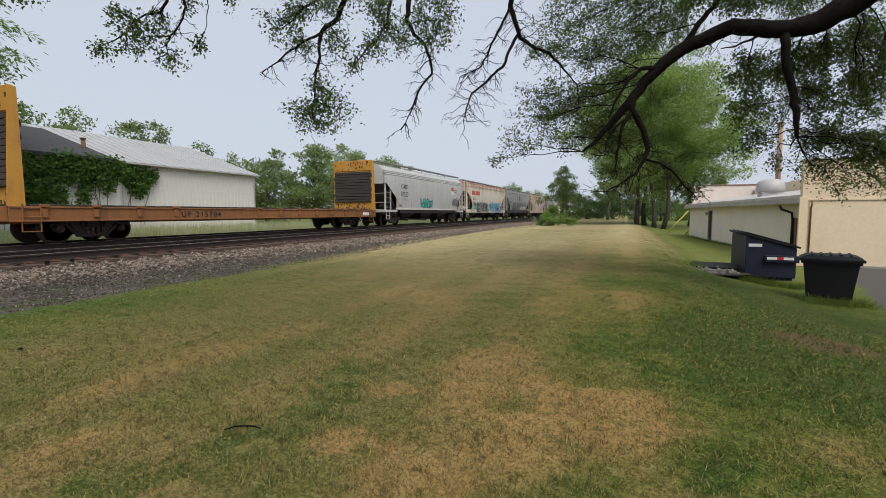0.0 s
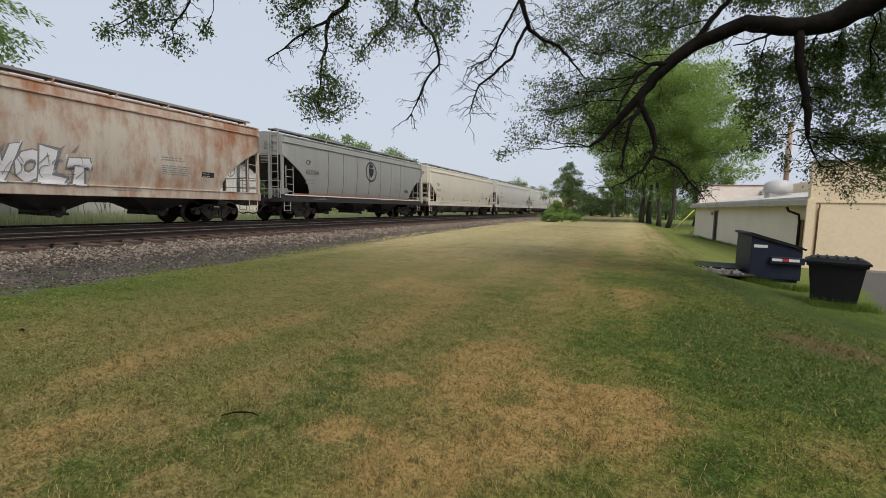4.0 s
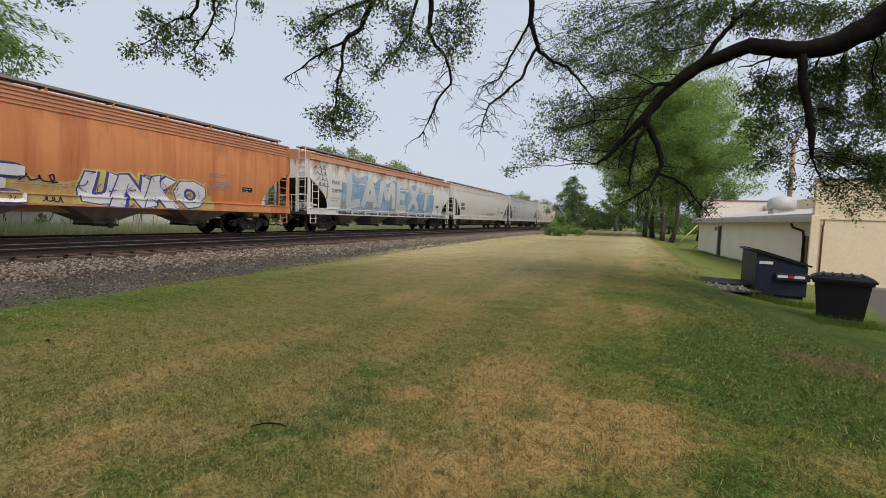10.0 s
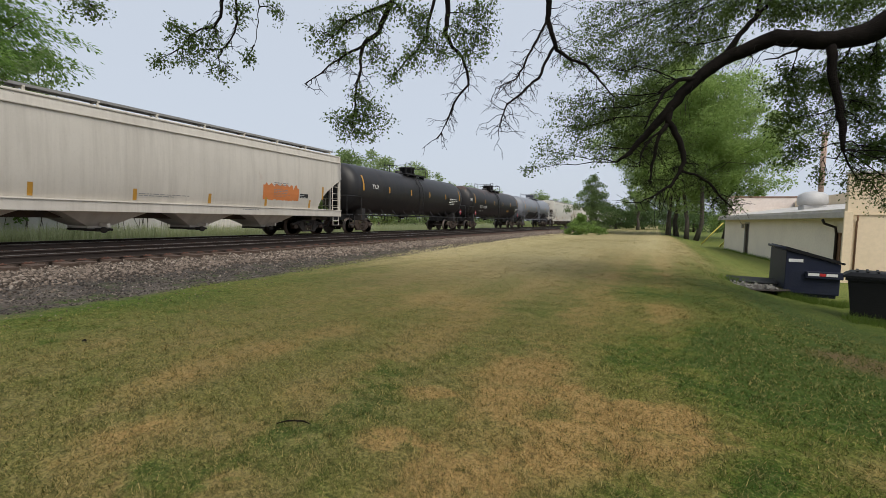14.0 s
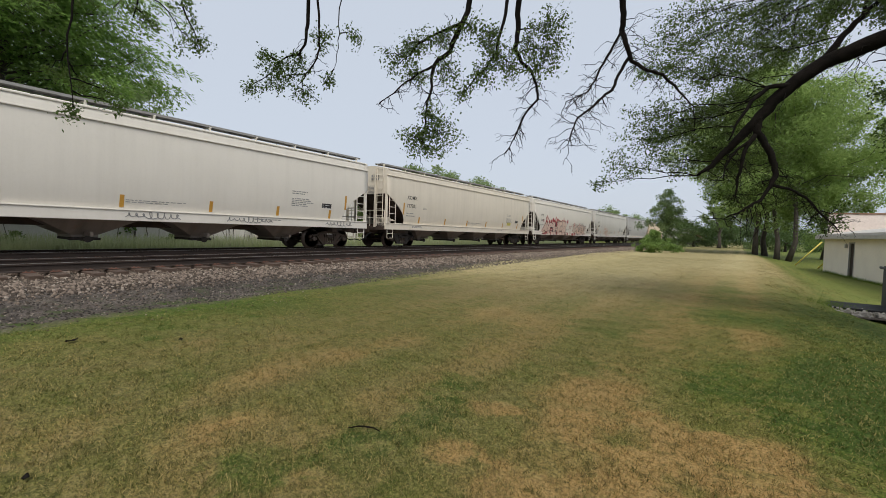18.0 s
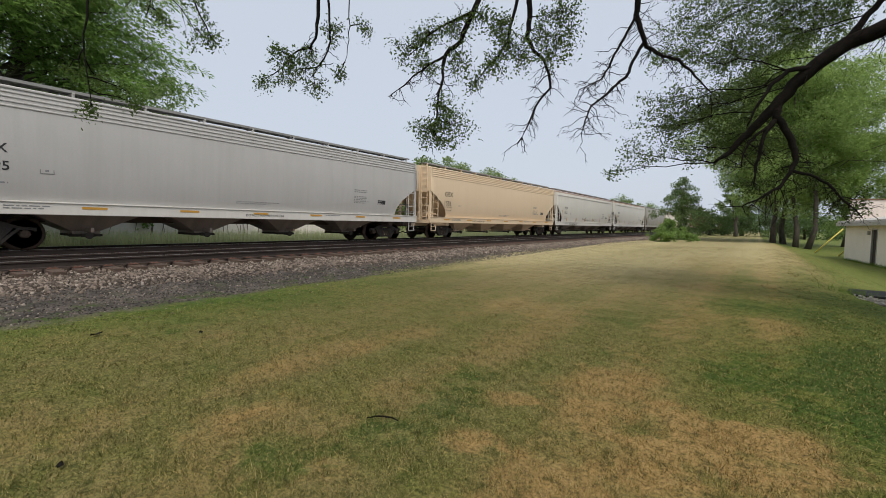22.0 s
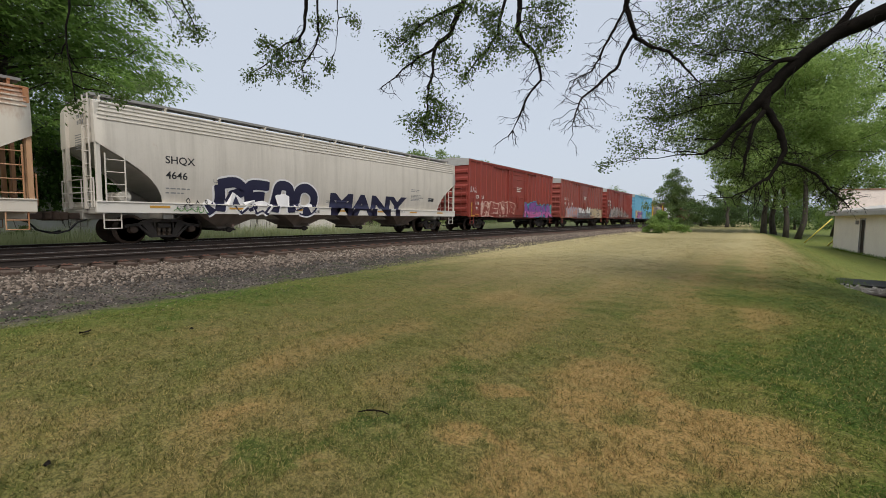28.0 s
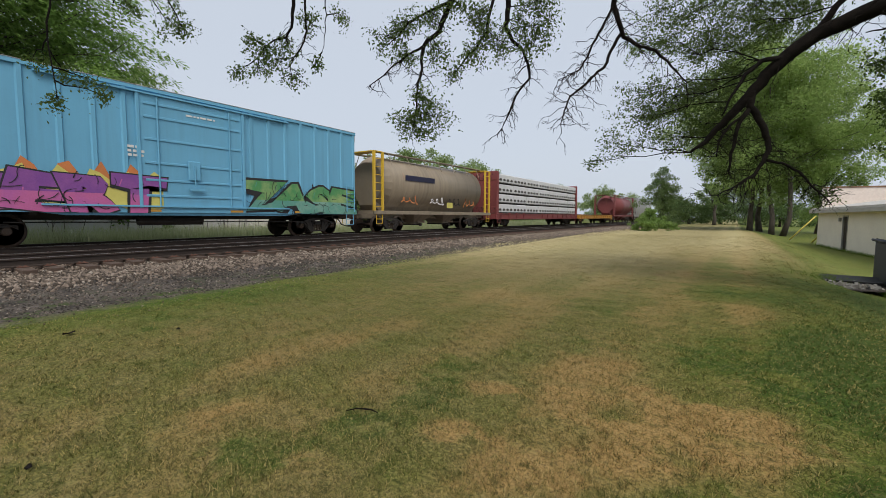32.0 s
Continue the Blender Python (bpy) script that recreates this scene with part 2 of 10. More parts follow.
    c = mixed(nt, maths(nt, "MULTIPLY", ramp(nt, lvl, 0.47, 0.32), 0.8), c, (0.034, 0.077, 0.009))
    # pale straw mixed in down the lawn, brightened for the sunlit haze
    c = mixed(nt, maths(nt, "MULTIPLY", far, ramp(nt, lvl, 0.44, 0.7)), c, (0.5, 0.42, 0.22))
    c = mixed(nt, maths(nt, "MULTIPLY", maths(nt, "MULTIPLY", ramp(nt, sep.outputs[0], -5.0, -6.7), ramp(nt, sep.outputs[1], 13.0, 5.0)), 0.6), c, (0.075, 0.125, 0.015))
    thatch = maths(nt, "MULTIPLY", ramp(nt, sep.outputs[0], -0.1, -1.6), ramp(nt, sep.outputs[0], -7.2, -5.4))
    thatch = maths(nt, "MULTIPLY", thatch, ramp(nt, patch2, 0.3, 0.6))
    c = mixed(nt, maths(nt, "MULTIPLY", thatch, 0.5), c, (0.178, 0.145, 0.066))
    bank = maths(nt, "MULTIPLY", ramp(nt, sep.outputs[0], 1.6, 3.2), ramp(nt, sep.outputs[1], 10.0, 16.0))
    c = mixed(nt, maths(nt, "MULTIPLY", bank, 0.6), c, (0.2, 0.24, 0.06))
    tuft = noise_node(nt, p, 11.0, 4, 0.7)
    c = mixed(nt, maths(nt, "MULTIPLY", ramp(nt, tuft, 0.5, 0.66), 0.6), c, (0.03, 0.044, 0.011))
    c = mixed(nt, maths(nt, "MULTIPLY", ramp(nt, tuft, 0.48, 0.3), 0.45), c, (0.27, 0.215, 0.1))
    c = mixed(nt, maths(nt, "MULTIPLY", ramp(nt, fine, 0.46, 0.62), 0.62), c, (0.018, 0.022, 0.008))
    c = mixed(nt, maths(nt, "MULTIPLY", ramp(nt, fine, 0.47, 0.3), 0.5), c, (0.33, 0.28, 0.1))
    return c, p, sep, patch, fine


def lawn_material():
    m = bpy.data.materials.new("dry_lawn")
    nt, b = nodes_of(m)
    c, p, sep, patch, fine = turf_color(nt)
    # cinders along the track bed, with a ragged edge
    edge = noise_node(nt, p, 0.8, 6, 0.65)
    line = maths(nt, "ADD", maths(nt, "ADD", sep.outputs[0], maths(nt, "MULTIPLY", ramp(nt, sep.outputs[1], 0.0, 40.0), 4.4)), maths(nt, "MULTIPLY", edge, 1.5))
    cind = ramp(nt, line, -6.2, -6.6)
    beyond = ramp(nt, sep.outputs[0], -19.6, -20.4)
    cind = maths(nt, "SUBTRACT", cind, beyond, True)
    grit = noise_node(nt, p, 24.0, 5, 0.75)
    grit2 = noise_node(nt, p, 1.6, 5, 0.6)
    gc = mixed(nt, ramp(nt, grit, 0.38, 0.66), (0.036, 0.031, 0.027), (0.21, 0.178, 0.155))
    gc = mixed(nt, maths(nt, "MULTIPLY", ramp(nt, grit2, 0.42, 0.62), 0.75), gc, (0.04, 0.035, 0.033))
    tufts = noise_node(nt, p, 2.2, 5, 0.7)
    gc = mixed(nt, maths(nt, "MULTIPLY", ramp(nt, tufts, 0.5, 0.62), ramp(nt, line, -8.3, -6.8)), gc, (0.05, 0.075, 0.018))
    c = mixed(nt, cind, c, gc)
    # gravel and asphalt yard beside the cream building
    yard_x = maths(nt, "ADD", sep.outputs[0], maths(nt, "MULTIPLY", edge, 0.9))
    yl = maths(nt, "SUBTRACT", yard_x, maths(nt, "MULTIPLY", sep.outputs[1], 0.24))
    yard = maths(nt, "MULTIPLY", ramp(nt, yl, 2.55, 2.8), ramp(nt, sep.outputs[1], 20.8, 20.3))
    yard = maths(nt, "MULTIPLY", yard, ramp(nt, sep.outputs[1], 8.5, 9.5))
    c = mixed(nt, yard, c, mixed(nt, ramp(nt, grit, 0.35, 0.7), (0.07, 0.066, 0.062), (0.14, 0.13, 0.12)))
    # bare earth where the turf is scalped
    for x, y, r in ((2.1, 5.9, 1.05), (-1.4, 11.0, 0.62)):
        sp = nt.nodes.new("ShaderNodeVectorMath")
        sp.operation = "DISTANCE"
        sp.inputs[1].default_value = (x, y, 0)
        nt.links.new(p, sp.inputs[0])
        bare = maths(nt, "ADD", sp.outputs["Value"], maths(nt, "MULTIPLY", edge, 0.9))
        c = mixed(nt, maths(nt, "MULTIPLY", ramp(nt, bare, r * 1.05, r * 0.7), 0.8), c, (0.135, 0.083, 0.05))
    nt.links.new(c, b.inputs["Base Color"])
    b.inputs["Roughness"].default_value = 0.9
    b.inputs["Specular IOR Level"].default_value = 0.1
    bump(nt, b, fine, 0.35, 0.02)
    return m


def blade_material():
    m = bpy.data.materials.new("grass_blades")
    nt, b = nodes_of(m)
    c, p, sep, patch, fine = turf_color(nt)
    g = nt.nodes.new("ShaderNodeNewGeometry")
    r = g.outputs["Random Per Island"]
    c = mixed(nt, maths(nt, "MULTIPLY", ramp(nt, r, 0.7, 1.0), 0.9), c, (0.42, 0.32, 0.13))
    c = mixed(nt, maths(nt, "MULTIPLY", ramp(nt, r, 0.55, 0.2), 0.4), c, (0.13, 0.155, 0.018))
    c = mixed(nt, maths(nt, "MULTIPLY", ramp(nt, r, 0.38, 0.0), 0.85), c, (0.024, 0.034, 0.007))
    nt.links.new(c, b.inputs["Base Color"])
    b.inputs["Roughness"].default_value = 0.7
    b.inputs["Specular IOR Level"].default_value = 0.15
    return m


def stone_material(name, a, bcol, ccol):
    m = bpy.data.materials.new(name)
    nt, b = nodes_of(m)
    g = nt.nodes.new("ShaderNodeNewGeometry")
    r = g.outputs["Random Per Island"]
    n = noise_node(nt, g.outputs["Position"], 30.0, 3)
    c = mixed(nt, ramp(nt, r, 0.2, 0.8), a, bcol)
    c = mixed(nt, ramp(nt, r, 0.93, 0.96), c, ccol)
    c = mixed(nt, maths(nt, "MULTIPLY", n, 0.4), c, (0.06, 0.055, 0.05))
    nt.links.new(c, b.inputs["Base Color"])
    b.inputs["Roughness"].default_value = 0.9
    b.inputs["Specular IOR Level"].default_value = 0.12
    return m


M = {}
M["lawn"] = lawn_material()
M["blades"] = blade_material()
M["ballast"] = stone_material("ballast_stone", (0.07, 0.054, 0.042), (0.3, 0.236, 0.19), (0.42, 0.36, 0.3))
M["cinder"] = stone_material("cinder_stone", (0.035, 0.03, 0.026), (0.15, 0.125, 0.105), (0.3, 0.26, 0.22))
M["bed"] = surface("ballast_bed", (0.21, 0.168, 0.14), (0.06, 0.05, 0.043), 0.95, big=3, fine=28, depth=1.0, amount=0.9)
M["tie"] = surface("creosoted_tie", (0.095, 0.062, 0.045), (0.045, 0.032, 0.025), 0.9, big=2, fine=30, depth=0.8, amount=0.8)
M["tie_red"] = surface("rusty_tie_plate", (0.16, 0.075, 0.05), (0.08, 0.045, 0.035), 0.85)
M["rail"] = surface("rusty_rail", (0.042, 0.029, 0.023), (0.022, 0.016, 0.014), 0.75, 0.2)
M["rail_head"] = surface("polished_rail_head", (0.5, 0.48, 0.46), (0.35, 0.32, 0.3), 0.28, 0.9, amount=0.3)
M["bark"] = surface("grey_brown_bark", (0.085, 0.072, 0.058), (0.042, 0.035, 0.028), 0.95, big=6, fine=40, depth=1.0, amount=0.9, stretch=(1, 1, 0.3))
# elm bark and leaves are darkened: their shade against the sky is in the colour
M["bark_near"] = surface("shaded_bark", (0.016, 0.013, 0.011), (0.008, 0.007, 0.006), 0.95, big=9, fine=50, depth=1.0, amount=0.9, spec=0.08)
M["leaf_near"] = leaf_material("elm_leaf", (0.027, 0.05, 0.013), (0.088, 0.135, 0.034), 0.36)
M["leaf_locust"] = leaf_material("locust_leaf", (0.1, 0.19, 0.045), (0.24, 0.37, 0.1), 0.66, 0.2)
# mid, maple and far leaves are paled, with the air's haze in their colour
M["leaf_mid"] = leaf_material("hazed_mid_leaf", (0.13, 0.19, 0.075), (0.26, 0.34, 0.14), 0.58, 0.2)
M["leaf_bush"] = leaf_material("bush_leaf", (0.16, 0.26, 0.07), (0.31, 0.43, 0.14), 0.6, 0.15)
M["leaf_maple"] = leaf_material("hazed_maple_leaf", (0.17, 0.27, 0.07), (0.42, 0.53, 0.19), 0.65, 0.12)
M["leaf_dark"] = leaf_material("cedar_leaf", (0.055, 0.095, 0.042), (0.11, 0.165, 0.068), 0.4)
M["leaf_far"] = leaf_material("hazed_far_leaf", (0.19, 0.26, 0.11), (0.34, 0.42, 0.19), 0.6, 0.15)
M["ivy"] = leaf_material("ivy_leaf", (0.045, 0.1, 0.022), (0.13, 0.23, 0.055), 0.4)
M["grass_tall"] = leaf_material("uncut_green_grass", (0.07, 0.12, 0.018), (0.16, 0.22, 0.045), 0.45)
M["weeds"] = leaf_material("tall_weeds", (0.4, 0.45, 0.24), (0.62, 0.64, 0.42), 0.65, 0.08)
M["cream"] = surface("cream_painted_block", (0.74, 0.6, 0.42), (0.66, 0.53, 0.37), 0.85, big=0.6, fine=9, depth=0.25, amount=0.5)
M["pale"] = surface("pale_painted_wall", (0.76, 0.69, 0.57), (0.66, 0.59, 0.49), 0.85, big=0.7, fine=9, depth=0.25, amount=0.5)
M["pinkish"] = surface("worn_pinkish_white_wall", (0.7, 0.62, 0.56), (0.58, 0.48, 0.43), 0.85, big=1.2, fine=9, depth=0.3, amount=0.7)
M["roof_white"] = surface("white_metal_roof", (0.56, 0.54, 0.51), (0.4, 0.37, 0.34), 0.55, 0.05, big=0.9, fine=7, depth=0.15, amount=0.8, stretch=(0.4, 2.0, 1))
M["shed_wall"] = surface("white_ribbed_steel", (0.68, 0.66, 0.63), (0.55, 0.52, 0.48), 0.6, big=0.6, fine=8, depth=0.2, amount=0.5, stretch=(1, 2.5, 0.4))
M["shingle"] = surface("dark_asphalt_shingle", (0.065, 0.065, 0.07), (0.04, 0.04, 0.045), 0.9, big=3, fine=18, depth=0.6, amount=0.6)
M["roof_grey"] = surface("dull_grey_metal_roof", (0.44, 0.445, 0.45), (0.36, 0.355, 0.35), 0.5, 0.1, big=0.5, fine=7, depth=0.15, amount=0.5)
M["flue_pipe"] = surface("pale_rusty_flue", (0.34, 0.24, 0.18), (0.24, 0.16, 0.12), 0.8)
M["trim"] = surface("dull_metal_trim", (0.42, 0.4, 0.37), None, 0.5, 0.3)
M["door_dark"] = surface("dark_brown_door", (0.035, 0.025, 0.02), None, 0.6, spec=0.15)
M["galv"] = surface("galvanised_steel", (0.46, 0.455, 0.45), (0.36, 0.35, 0.34), 0.6, 0.2)
M["rust_pipe"] = surface("brown_rusty_pipe", (0.2, 0.11, 0.06), (0.1, 0.06, 0.04), 0.8)
M["navy"] = surface("navy_blue_steel", (0.012, 0.016, 0.036), (0.022, 0.026, 0.04), 0.55, 0.0, big=2, fine=20, amount=0.6, spec=0.3)
M["black_plastic"] = surface("black_plastic", (0.01, 0.01, 0.011), (0.017, 0.016, 0.016), 0.6, amount=0.5, spec=0.22)
M["sticker"] = surface("white_sticker", (0.75, 0.74, 0.72), None, 0.5, amount=0.2)
M["red_mark"] = surface("red_reflector", (0.5, 0.03, 0.03), None, 0.4, amount=0.2)
M["yellow_guard"] = surface("yellow_plastic", (0.6, 0.5, 0.09), None, 0.5, amount=0.3)
M["wire"] = surface("steel_cable", (0.25, 0.25, 0.25), None, 0.5, 0.6)
M["concrete"] = surface("broken_concrete", (0.3, 0.28, 0.25), (0.16, 0.15, 0.13), 0.9, amount=0.8, depth=0.8)
M["soil"] = surface("dark_soil", (0.04, 0.03, 0.022), None, 0.95, depth=1.0)

# ---- mesh helpers ----


def part(name, bm, material, parent=None, label="", keep=None):
    """Links a bmesh or a mesh as one object under a thing or a part."""
    if isinstance(bm, bpy.types.Mesh):
        me = bm
    else:
        me = bpy.data.meshes.new(name)
        bm.to_mesh(me)
        bm.free()
    if not me.materials:
        me.materials.append(material)
    ob = new(name, me)
    if me.materials[0] is not material:
        ob.material_slots[0].link = "OBJECT"
        ob.material_slots[0].material = material
    ob.parent = parent
    if label:
        ob["label"] = label
    return ob


def thing(name, m, label, category, group="", kind=""):
    e = new(name)
    e.empty_display_size = 0.2
    e.matrix_world = m
    return tagged(e, label, category, group, kind)


def box(bm, x0, x1, y0, y1, z0, z1, bev=0.0, m=None):
    vs = [bm.verts.new((x, y, z)) for x in (x0, x1) for y in (y0, y1) for z in (z0, z1)]
    fs = [bm.faces.new([vs[i] for i in f]) for f in ((0, 1, 3, 2), (4, 6, 7, 5), (0, 4, 5, 1), (2, 3, 7, 6), (0, 2, 6, 4), (1, 5, 7, 3))]
    if bev:
        es = list({e for f in fs for e in f.edges})
        r = bmesh.ops.bevel(bm, geom=es, offset=bev, segments=1, affect="EDGES")
        vs = list({v for f in r["faces"] for v in f.verts} | {v for v in vs if v.is_valid})
    if m:
        bmesh.ops.transform(bm, matrix=m, verts=vs)
    return vs


def tube(bm, pts, radii, sides=6, cap=True):
    """A round bar along a line of points."""
    pts = [Vector(p) for p in pts]
    if not isinstance(radii, (list, tuple)):
        radii = [radii] * len(pts)
    rings = []
    ref = None
    for i, p in enumerate(pts):
        d = (pts[min(i + 1, len(pts) - 1)] - pts[max(i - 1, 0)]).normalized()
        if ref is None:
            ref = d.orthogonal().normalized()
        ref = (ref - d * ref.dot(d))
        ref = ref.normalized() if ref.length > 1e-6 else d.orthogonal().normalized()
        w = d.cross(ref)
        rings.append([bm.verts.new(p + (ref * math.cos(a) + w * math.sin(a)) * radii[i]) for a in (2 * math.pi * k / sides for k in range(sides))])
    for a, b in zip(rings, rings[1:]):
        for k in range(sides):
            f = bm.faces.new((a[k], a[(k + 1) % sides], b[(k + 1) % sides], b[k]))
            f.smooth = sides > 6
    if cap:
        bm.faces.new(rings[0][::-1])
        bm.faces.new(rings[-1])


def loft(bm, stations, closed=True, cap=True, smooth=False):
    """Skins a row of outlines, each a list of points of the same number."""
    rings = [[bm.verts.new(p) for p in s] for s in stations]
    n = len(rings[0])
    for a, b in zip(rings, rings[1:]):
        for k in range(n if closed else n - 1):
            f = bm.faces.new((a[k], a[(k + 1) % n], b[(k + 1) % n], b[k]))
            f.smooth = smooth
    if cap:
        bm.faces.new(rings[0][::-1])
        bm.faces.new(rings[-1])
    return rings


def from_arrays(name, verts, faces, material, parent=None, smooth=False):
    me = bpy.data.meshes.new(name)
    nv, nf = len(verts), len(faces)
    k = faces.shape[1]
    me.vertices.add(nv)
    me.vertices.foreach_set("co", np.ascontiguousarray(verts, np.float32).ravel())
    me.loops.add(nf * k)
    me.loops.foreach_set("vertex_index", np.ascontiguousarray(faces, np.int32).ravel())
    me.polygons.add(nf)
    me.polygons.foreach_set("loop_start", np.arange(0, nf * k, k, dtype=np.int32))
    me.update(calc_edges=True)
    me.materials.append(material)
    ob = new(name, me)
    ob.parent = parent
    return ob


def smooth_step(a, b, v):
    t = np.clip((v - a) / (b - a), 0, 1)
    return t * t * (3 - 2 * t)


# ---- the ground: one sheet out to the horizon ----
RAIL_Z, X_TRAIN, X_NEAR = 0.405, -17.19, -13.14


def ground_z(x, y):
    x, y = np.asarray(x, float), np.asarray(y, float)
    fall = 0.66 * smooth_step(0.4, 4.4, x) * smooth_step(1.5, 11.5, y) * (1 - 0.4 * smooth_step(45, 70, y))
    roll = 0.035 * np.sin(x * 0.55 + 0.4) * np.sin(y * 0.37) * smooth_step(3, 9, np.hypot(x, y))
    rise = 0.10 * smooth_step(-7.5, -10.2, x) - 0.25 * smooth_step(-20.5, -24, x)
    return -fall + roll * smooth_step(-9, -6, x) + rise


def axis(near, far, step, grow):
    v = [0.0]
    while v[-1] < far:
        v.append(v[-1] + (step if v[-1] < near else step * (1 + (v[-1] - near) * grow)))
    return v


xs = np.array(sorted({-a for a in axis(30, 1800, 0.6, 0.2)} | set(axis(16, 1800, 0.6, 0.2))))
ys = np.array(sorted({-a for a in axis(8, 1800, 1.2, 0.2)} | set(axis(60, 1800, 0.6, 0.12))))
gx, gy = np.meshgrid(xs, ys, indexing="ij")
gv = np.stack([gx.ravel(), gy.ravel(), ground_z(gx, gy).ravel()], 1)
idx = np.arange(len(xs) * len(ys)).reshape(len(xs), len(ys))
gf = np.stack([idx[:-1, :-1].ravel(), idx[1:, :-1].ravel(), idx[1:, 1:].ravel(), idx[:-1, 1:].ravel()], 1)
ground = tagged(from_arrays("ground", gv, gf, M["lawn"]), "dry mown lawn with straw patches and cinder edge", "ground", kind="structure")
for pg in ground.data.polygons:
    pg.use_smooth = True


def scatter_blades(name, x, y, h, w, material, lean=0.5, seed=1):
    """Thin upright triangles, one a blade."""
    r = np.random.default_rng(seed)
    n = len(x)
    z = ground_z(x, y)
    a = r.uniform(0, 2 * np.pi, n)
    l = r.normal(0, lean, (n, 2)) * h[:, None]
    dx, dy = np.cos(a) * w, np.sin(a) * w
    base = np.stack([x, y, z - 0.004], 1)
    side = np.stack([dx, dy, np.zeros(n)], 1)
    tip = base + np.stack([l[:, 0], l[:, 1], h], 1)
    v = np.stack([base - side, base + side, tip], 1).reshape(-1, 3)
    f = np.arange(3 * n).reshape(n, 3)
    return from_arrays(name, v, f, material)


rg = np.random.default_rng(7)
n = 640000
rad = 1.0 + 11.5 * rg.random(n) ** 1.25
azi = np.radians(rg.uniform(-40, 104, n))
bx, by = -np.sin(azi) * rad, np.cos(azi) * rad
thin = np.clip((13.5 - rad) / 8, 0, 1) * np.clip((104 - np.degrees(azi)) / 10, 0, 1) * np.clip((np.degrees(azi) + 40) / 8, 0, 1)
ok = (bx > -7.0) & (rg.random(n) < thin)
bx, by, rad = bx[ok], by[ok], rad[ok]
tall = 1 + 0.45 * np.sin(bx * 31 + by * 9) * np.sin(by * 27 - bx * 13) + 0.3 * np.sin(bx * 7.3 - by * 5.1) * np.sin(by * 6.7 + bx * 4.3)
grass = scatter_blades("grass", bx, by, rg.uniform(0.01, 0.034, len(bx)) * tall * np.clip(1.2 - rad / 12, 0.3, 1), 0.0008 + 0.0006 * rad, M["blades"], 0.75, 3)
tagged(grass, "short dry mown grass blades on the lawn", "grass", kind="stuff")
# coarser tufts further off, in loose bunches
n = 26000
rad = 7 + 30 * rg.random(n) ** 1.1
azi = np.radians(rg.uniform(-34, 92, n))
tx, ty = -np.sin(azi) * rad, np.cos(azi) * rad
ok = (tx > -7.2 - 0.05 * ty) & (tx < 4.6)
tx, ty, rad = tx[ok], ty[ok], rad[ok]
bx, by, rad = np.repeat(tx, 9), np.repeat(ty, 9), np.repeat(rad, 9)
bx = bx + rg.normal(0, 0.05, len(bx)) * (0.6 + rad / 20)
by = by + rg.normal(0, 0.05, len(bx)) * (0.6 + rad / 20)
tufts_far = scatter_blades("grass", bx, by, rg.uniform(0.008, 0.022, len(bx)), 0.0025 + 0.0005 * rad, M["blades"], 1.3, 4)
tagged(tufts_far, "bunches of mown grass further down the lawn", "grass", kind="stuff")

# ---- two railway tracks ----


def rail_outline(x):
    half = ((0.07, 0.0), (0.07, 0.015), (0.015, 0.035), (0.011, 0.125), (0.036, 0.14), (0.036, 0.168), (0.028, 0.176))
    right = [(x + a, b) for a, b in half]
    return right + [(2 * x - a, b) for a, b in reversed(right)]


def railway(name, xc, tie_count, label):
    t = thing(name, pose(xc, 0, RAIL_Z), label, "railway track", "two parallel tracks", "structure")
    top = -0.176
    for side in (-0.753, 0.753):
        bm = bmesh.new()
        o = rail_outline(side)
        loft(bm, [[(a, y, top + b) for a, b in o] for y in (-40, 420)])
        r = part("rail", bm, M["rail"], t, "worn steel rail with brown web")
        bm = bmesh.new()
        box(bm, side - 0.027, side + 0.027, -40, 420, 0.0003, 0.004)
        part("rail_head", bm, M["rail_head"], r, "polished running surface")
    bm = bmesh.new()
    box(bm, -1.3, 1.38, -0.115, 0.115, top - 0.185, top - 0.006, 0.012)
    tie_me = bpy.data.meshes.new("tie")
    bm.to_mesh(tie_me)
    bm.free()
    tie_me.materials.append(M["tie"])
    bm = bmesh.new()
    for side in (-0.753, 0.753):
        box(bm, side - 0.17, side + 0.17, -0.095, 0.095, top - 0.004, top + 0.012)
        for a in (-0.11, 0.11):
            box(bm, side + a - 0.02, side + a + 0.02, -0.06, -0.03, top + 0.012, top + 0.035)
            box(bm, side + a - 0.02, side + a + 0.02, 0.03, 0.06, top + 0.012, top + 0.035)
    plate_me = bpy.data.meshes.new("tie_plate")
    bm.to_mesh(plate_me)
    bm.free()
    plate_me.materials.append(M["tie_red"])
    rt = random.Random(hash_free(name))
    for i in range(tie_count):
        o = part("tie", tie_me, M["tie"], t)
        o.matrix_basis = pose(rt.uniform(-0.12, 0.16), -4 + i * 0.5 + rt.uniform(-0.04, 0.04), rt.uniform(-0.02, 0.0), 0, 0, rt.uniform(-1.5, 1.5))
        p = part("tie_plate", plate_me, M["tie_red"], t)
        p.matrix_basis = pose(0, o.matrix_basis.translation.y, 0)
    bm = bmesh.new()
    for i in range(tie_count, 500):
        box(bm, -1.3, 1.3, -4.115 + i * 0.5, -3.885 + i * 0.5, top - 0.185, top - 0.006)
    rest = part("far_ties", bm, M["tie"], t)
    rest["kind"] = "stuff"
    return t


def hash_free(s):
    return sum(ord(c) * (i + 3) for i, c in enumerate(s))


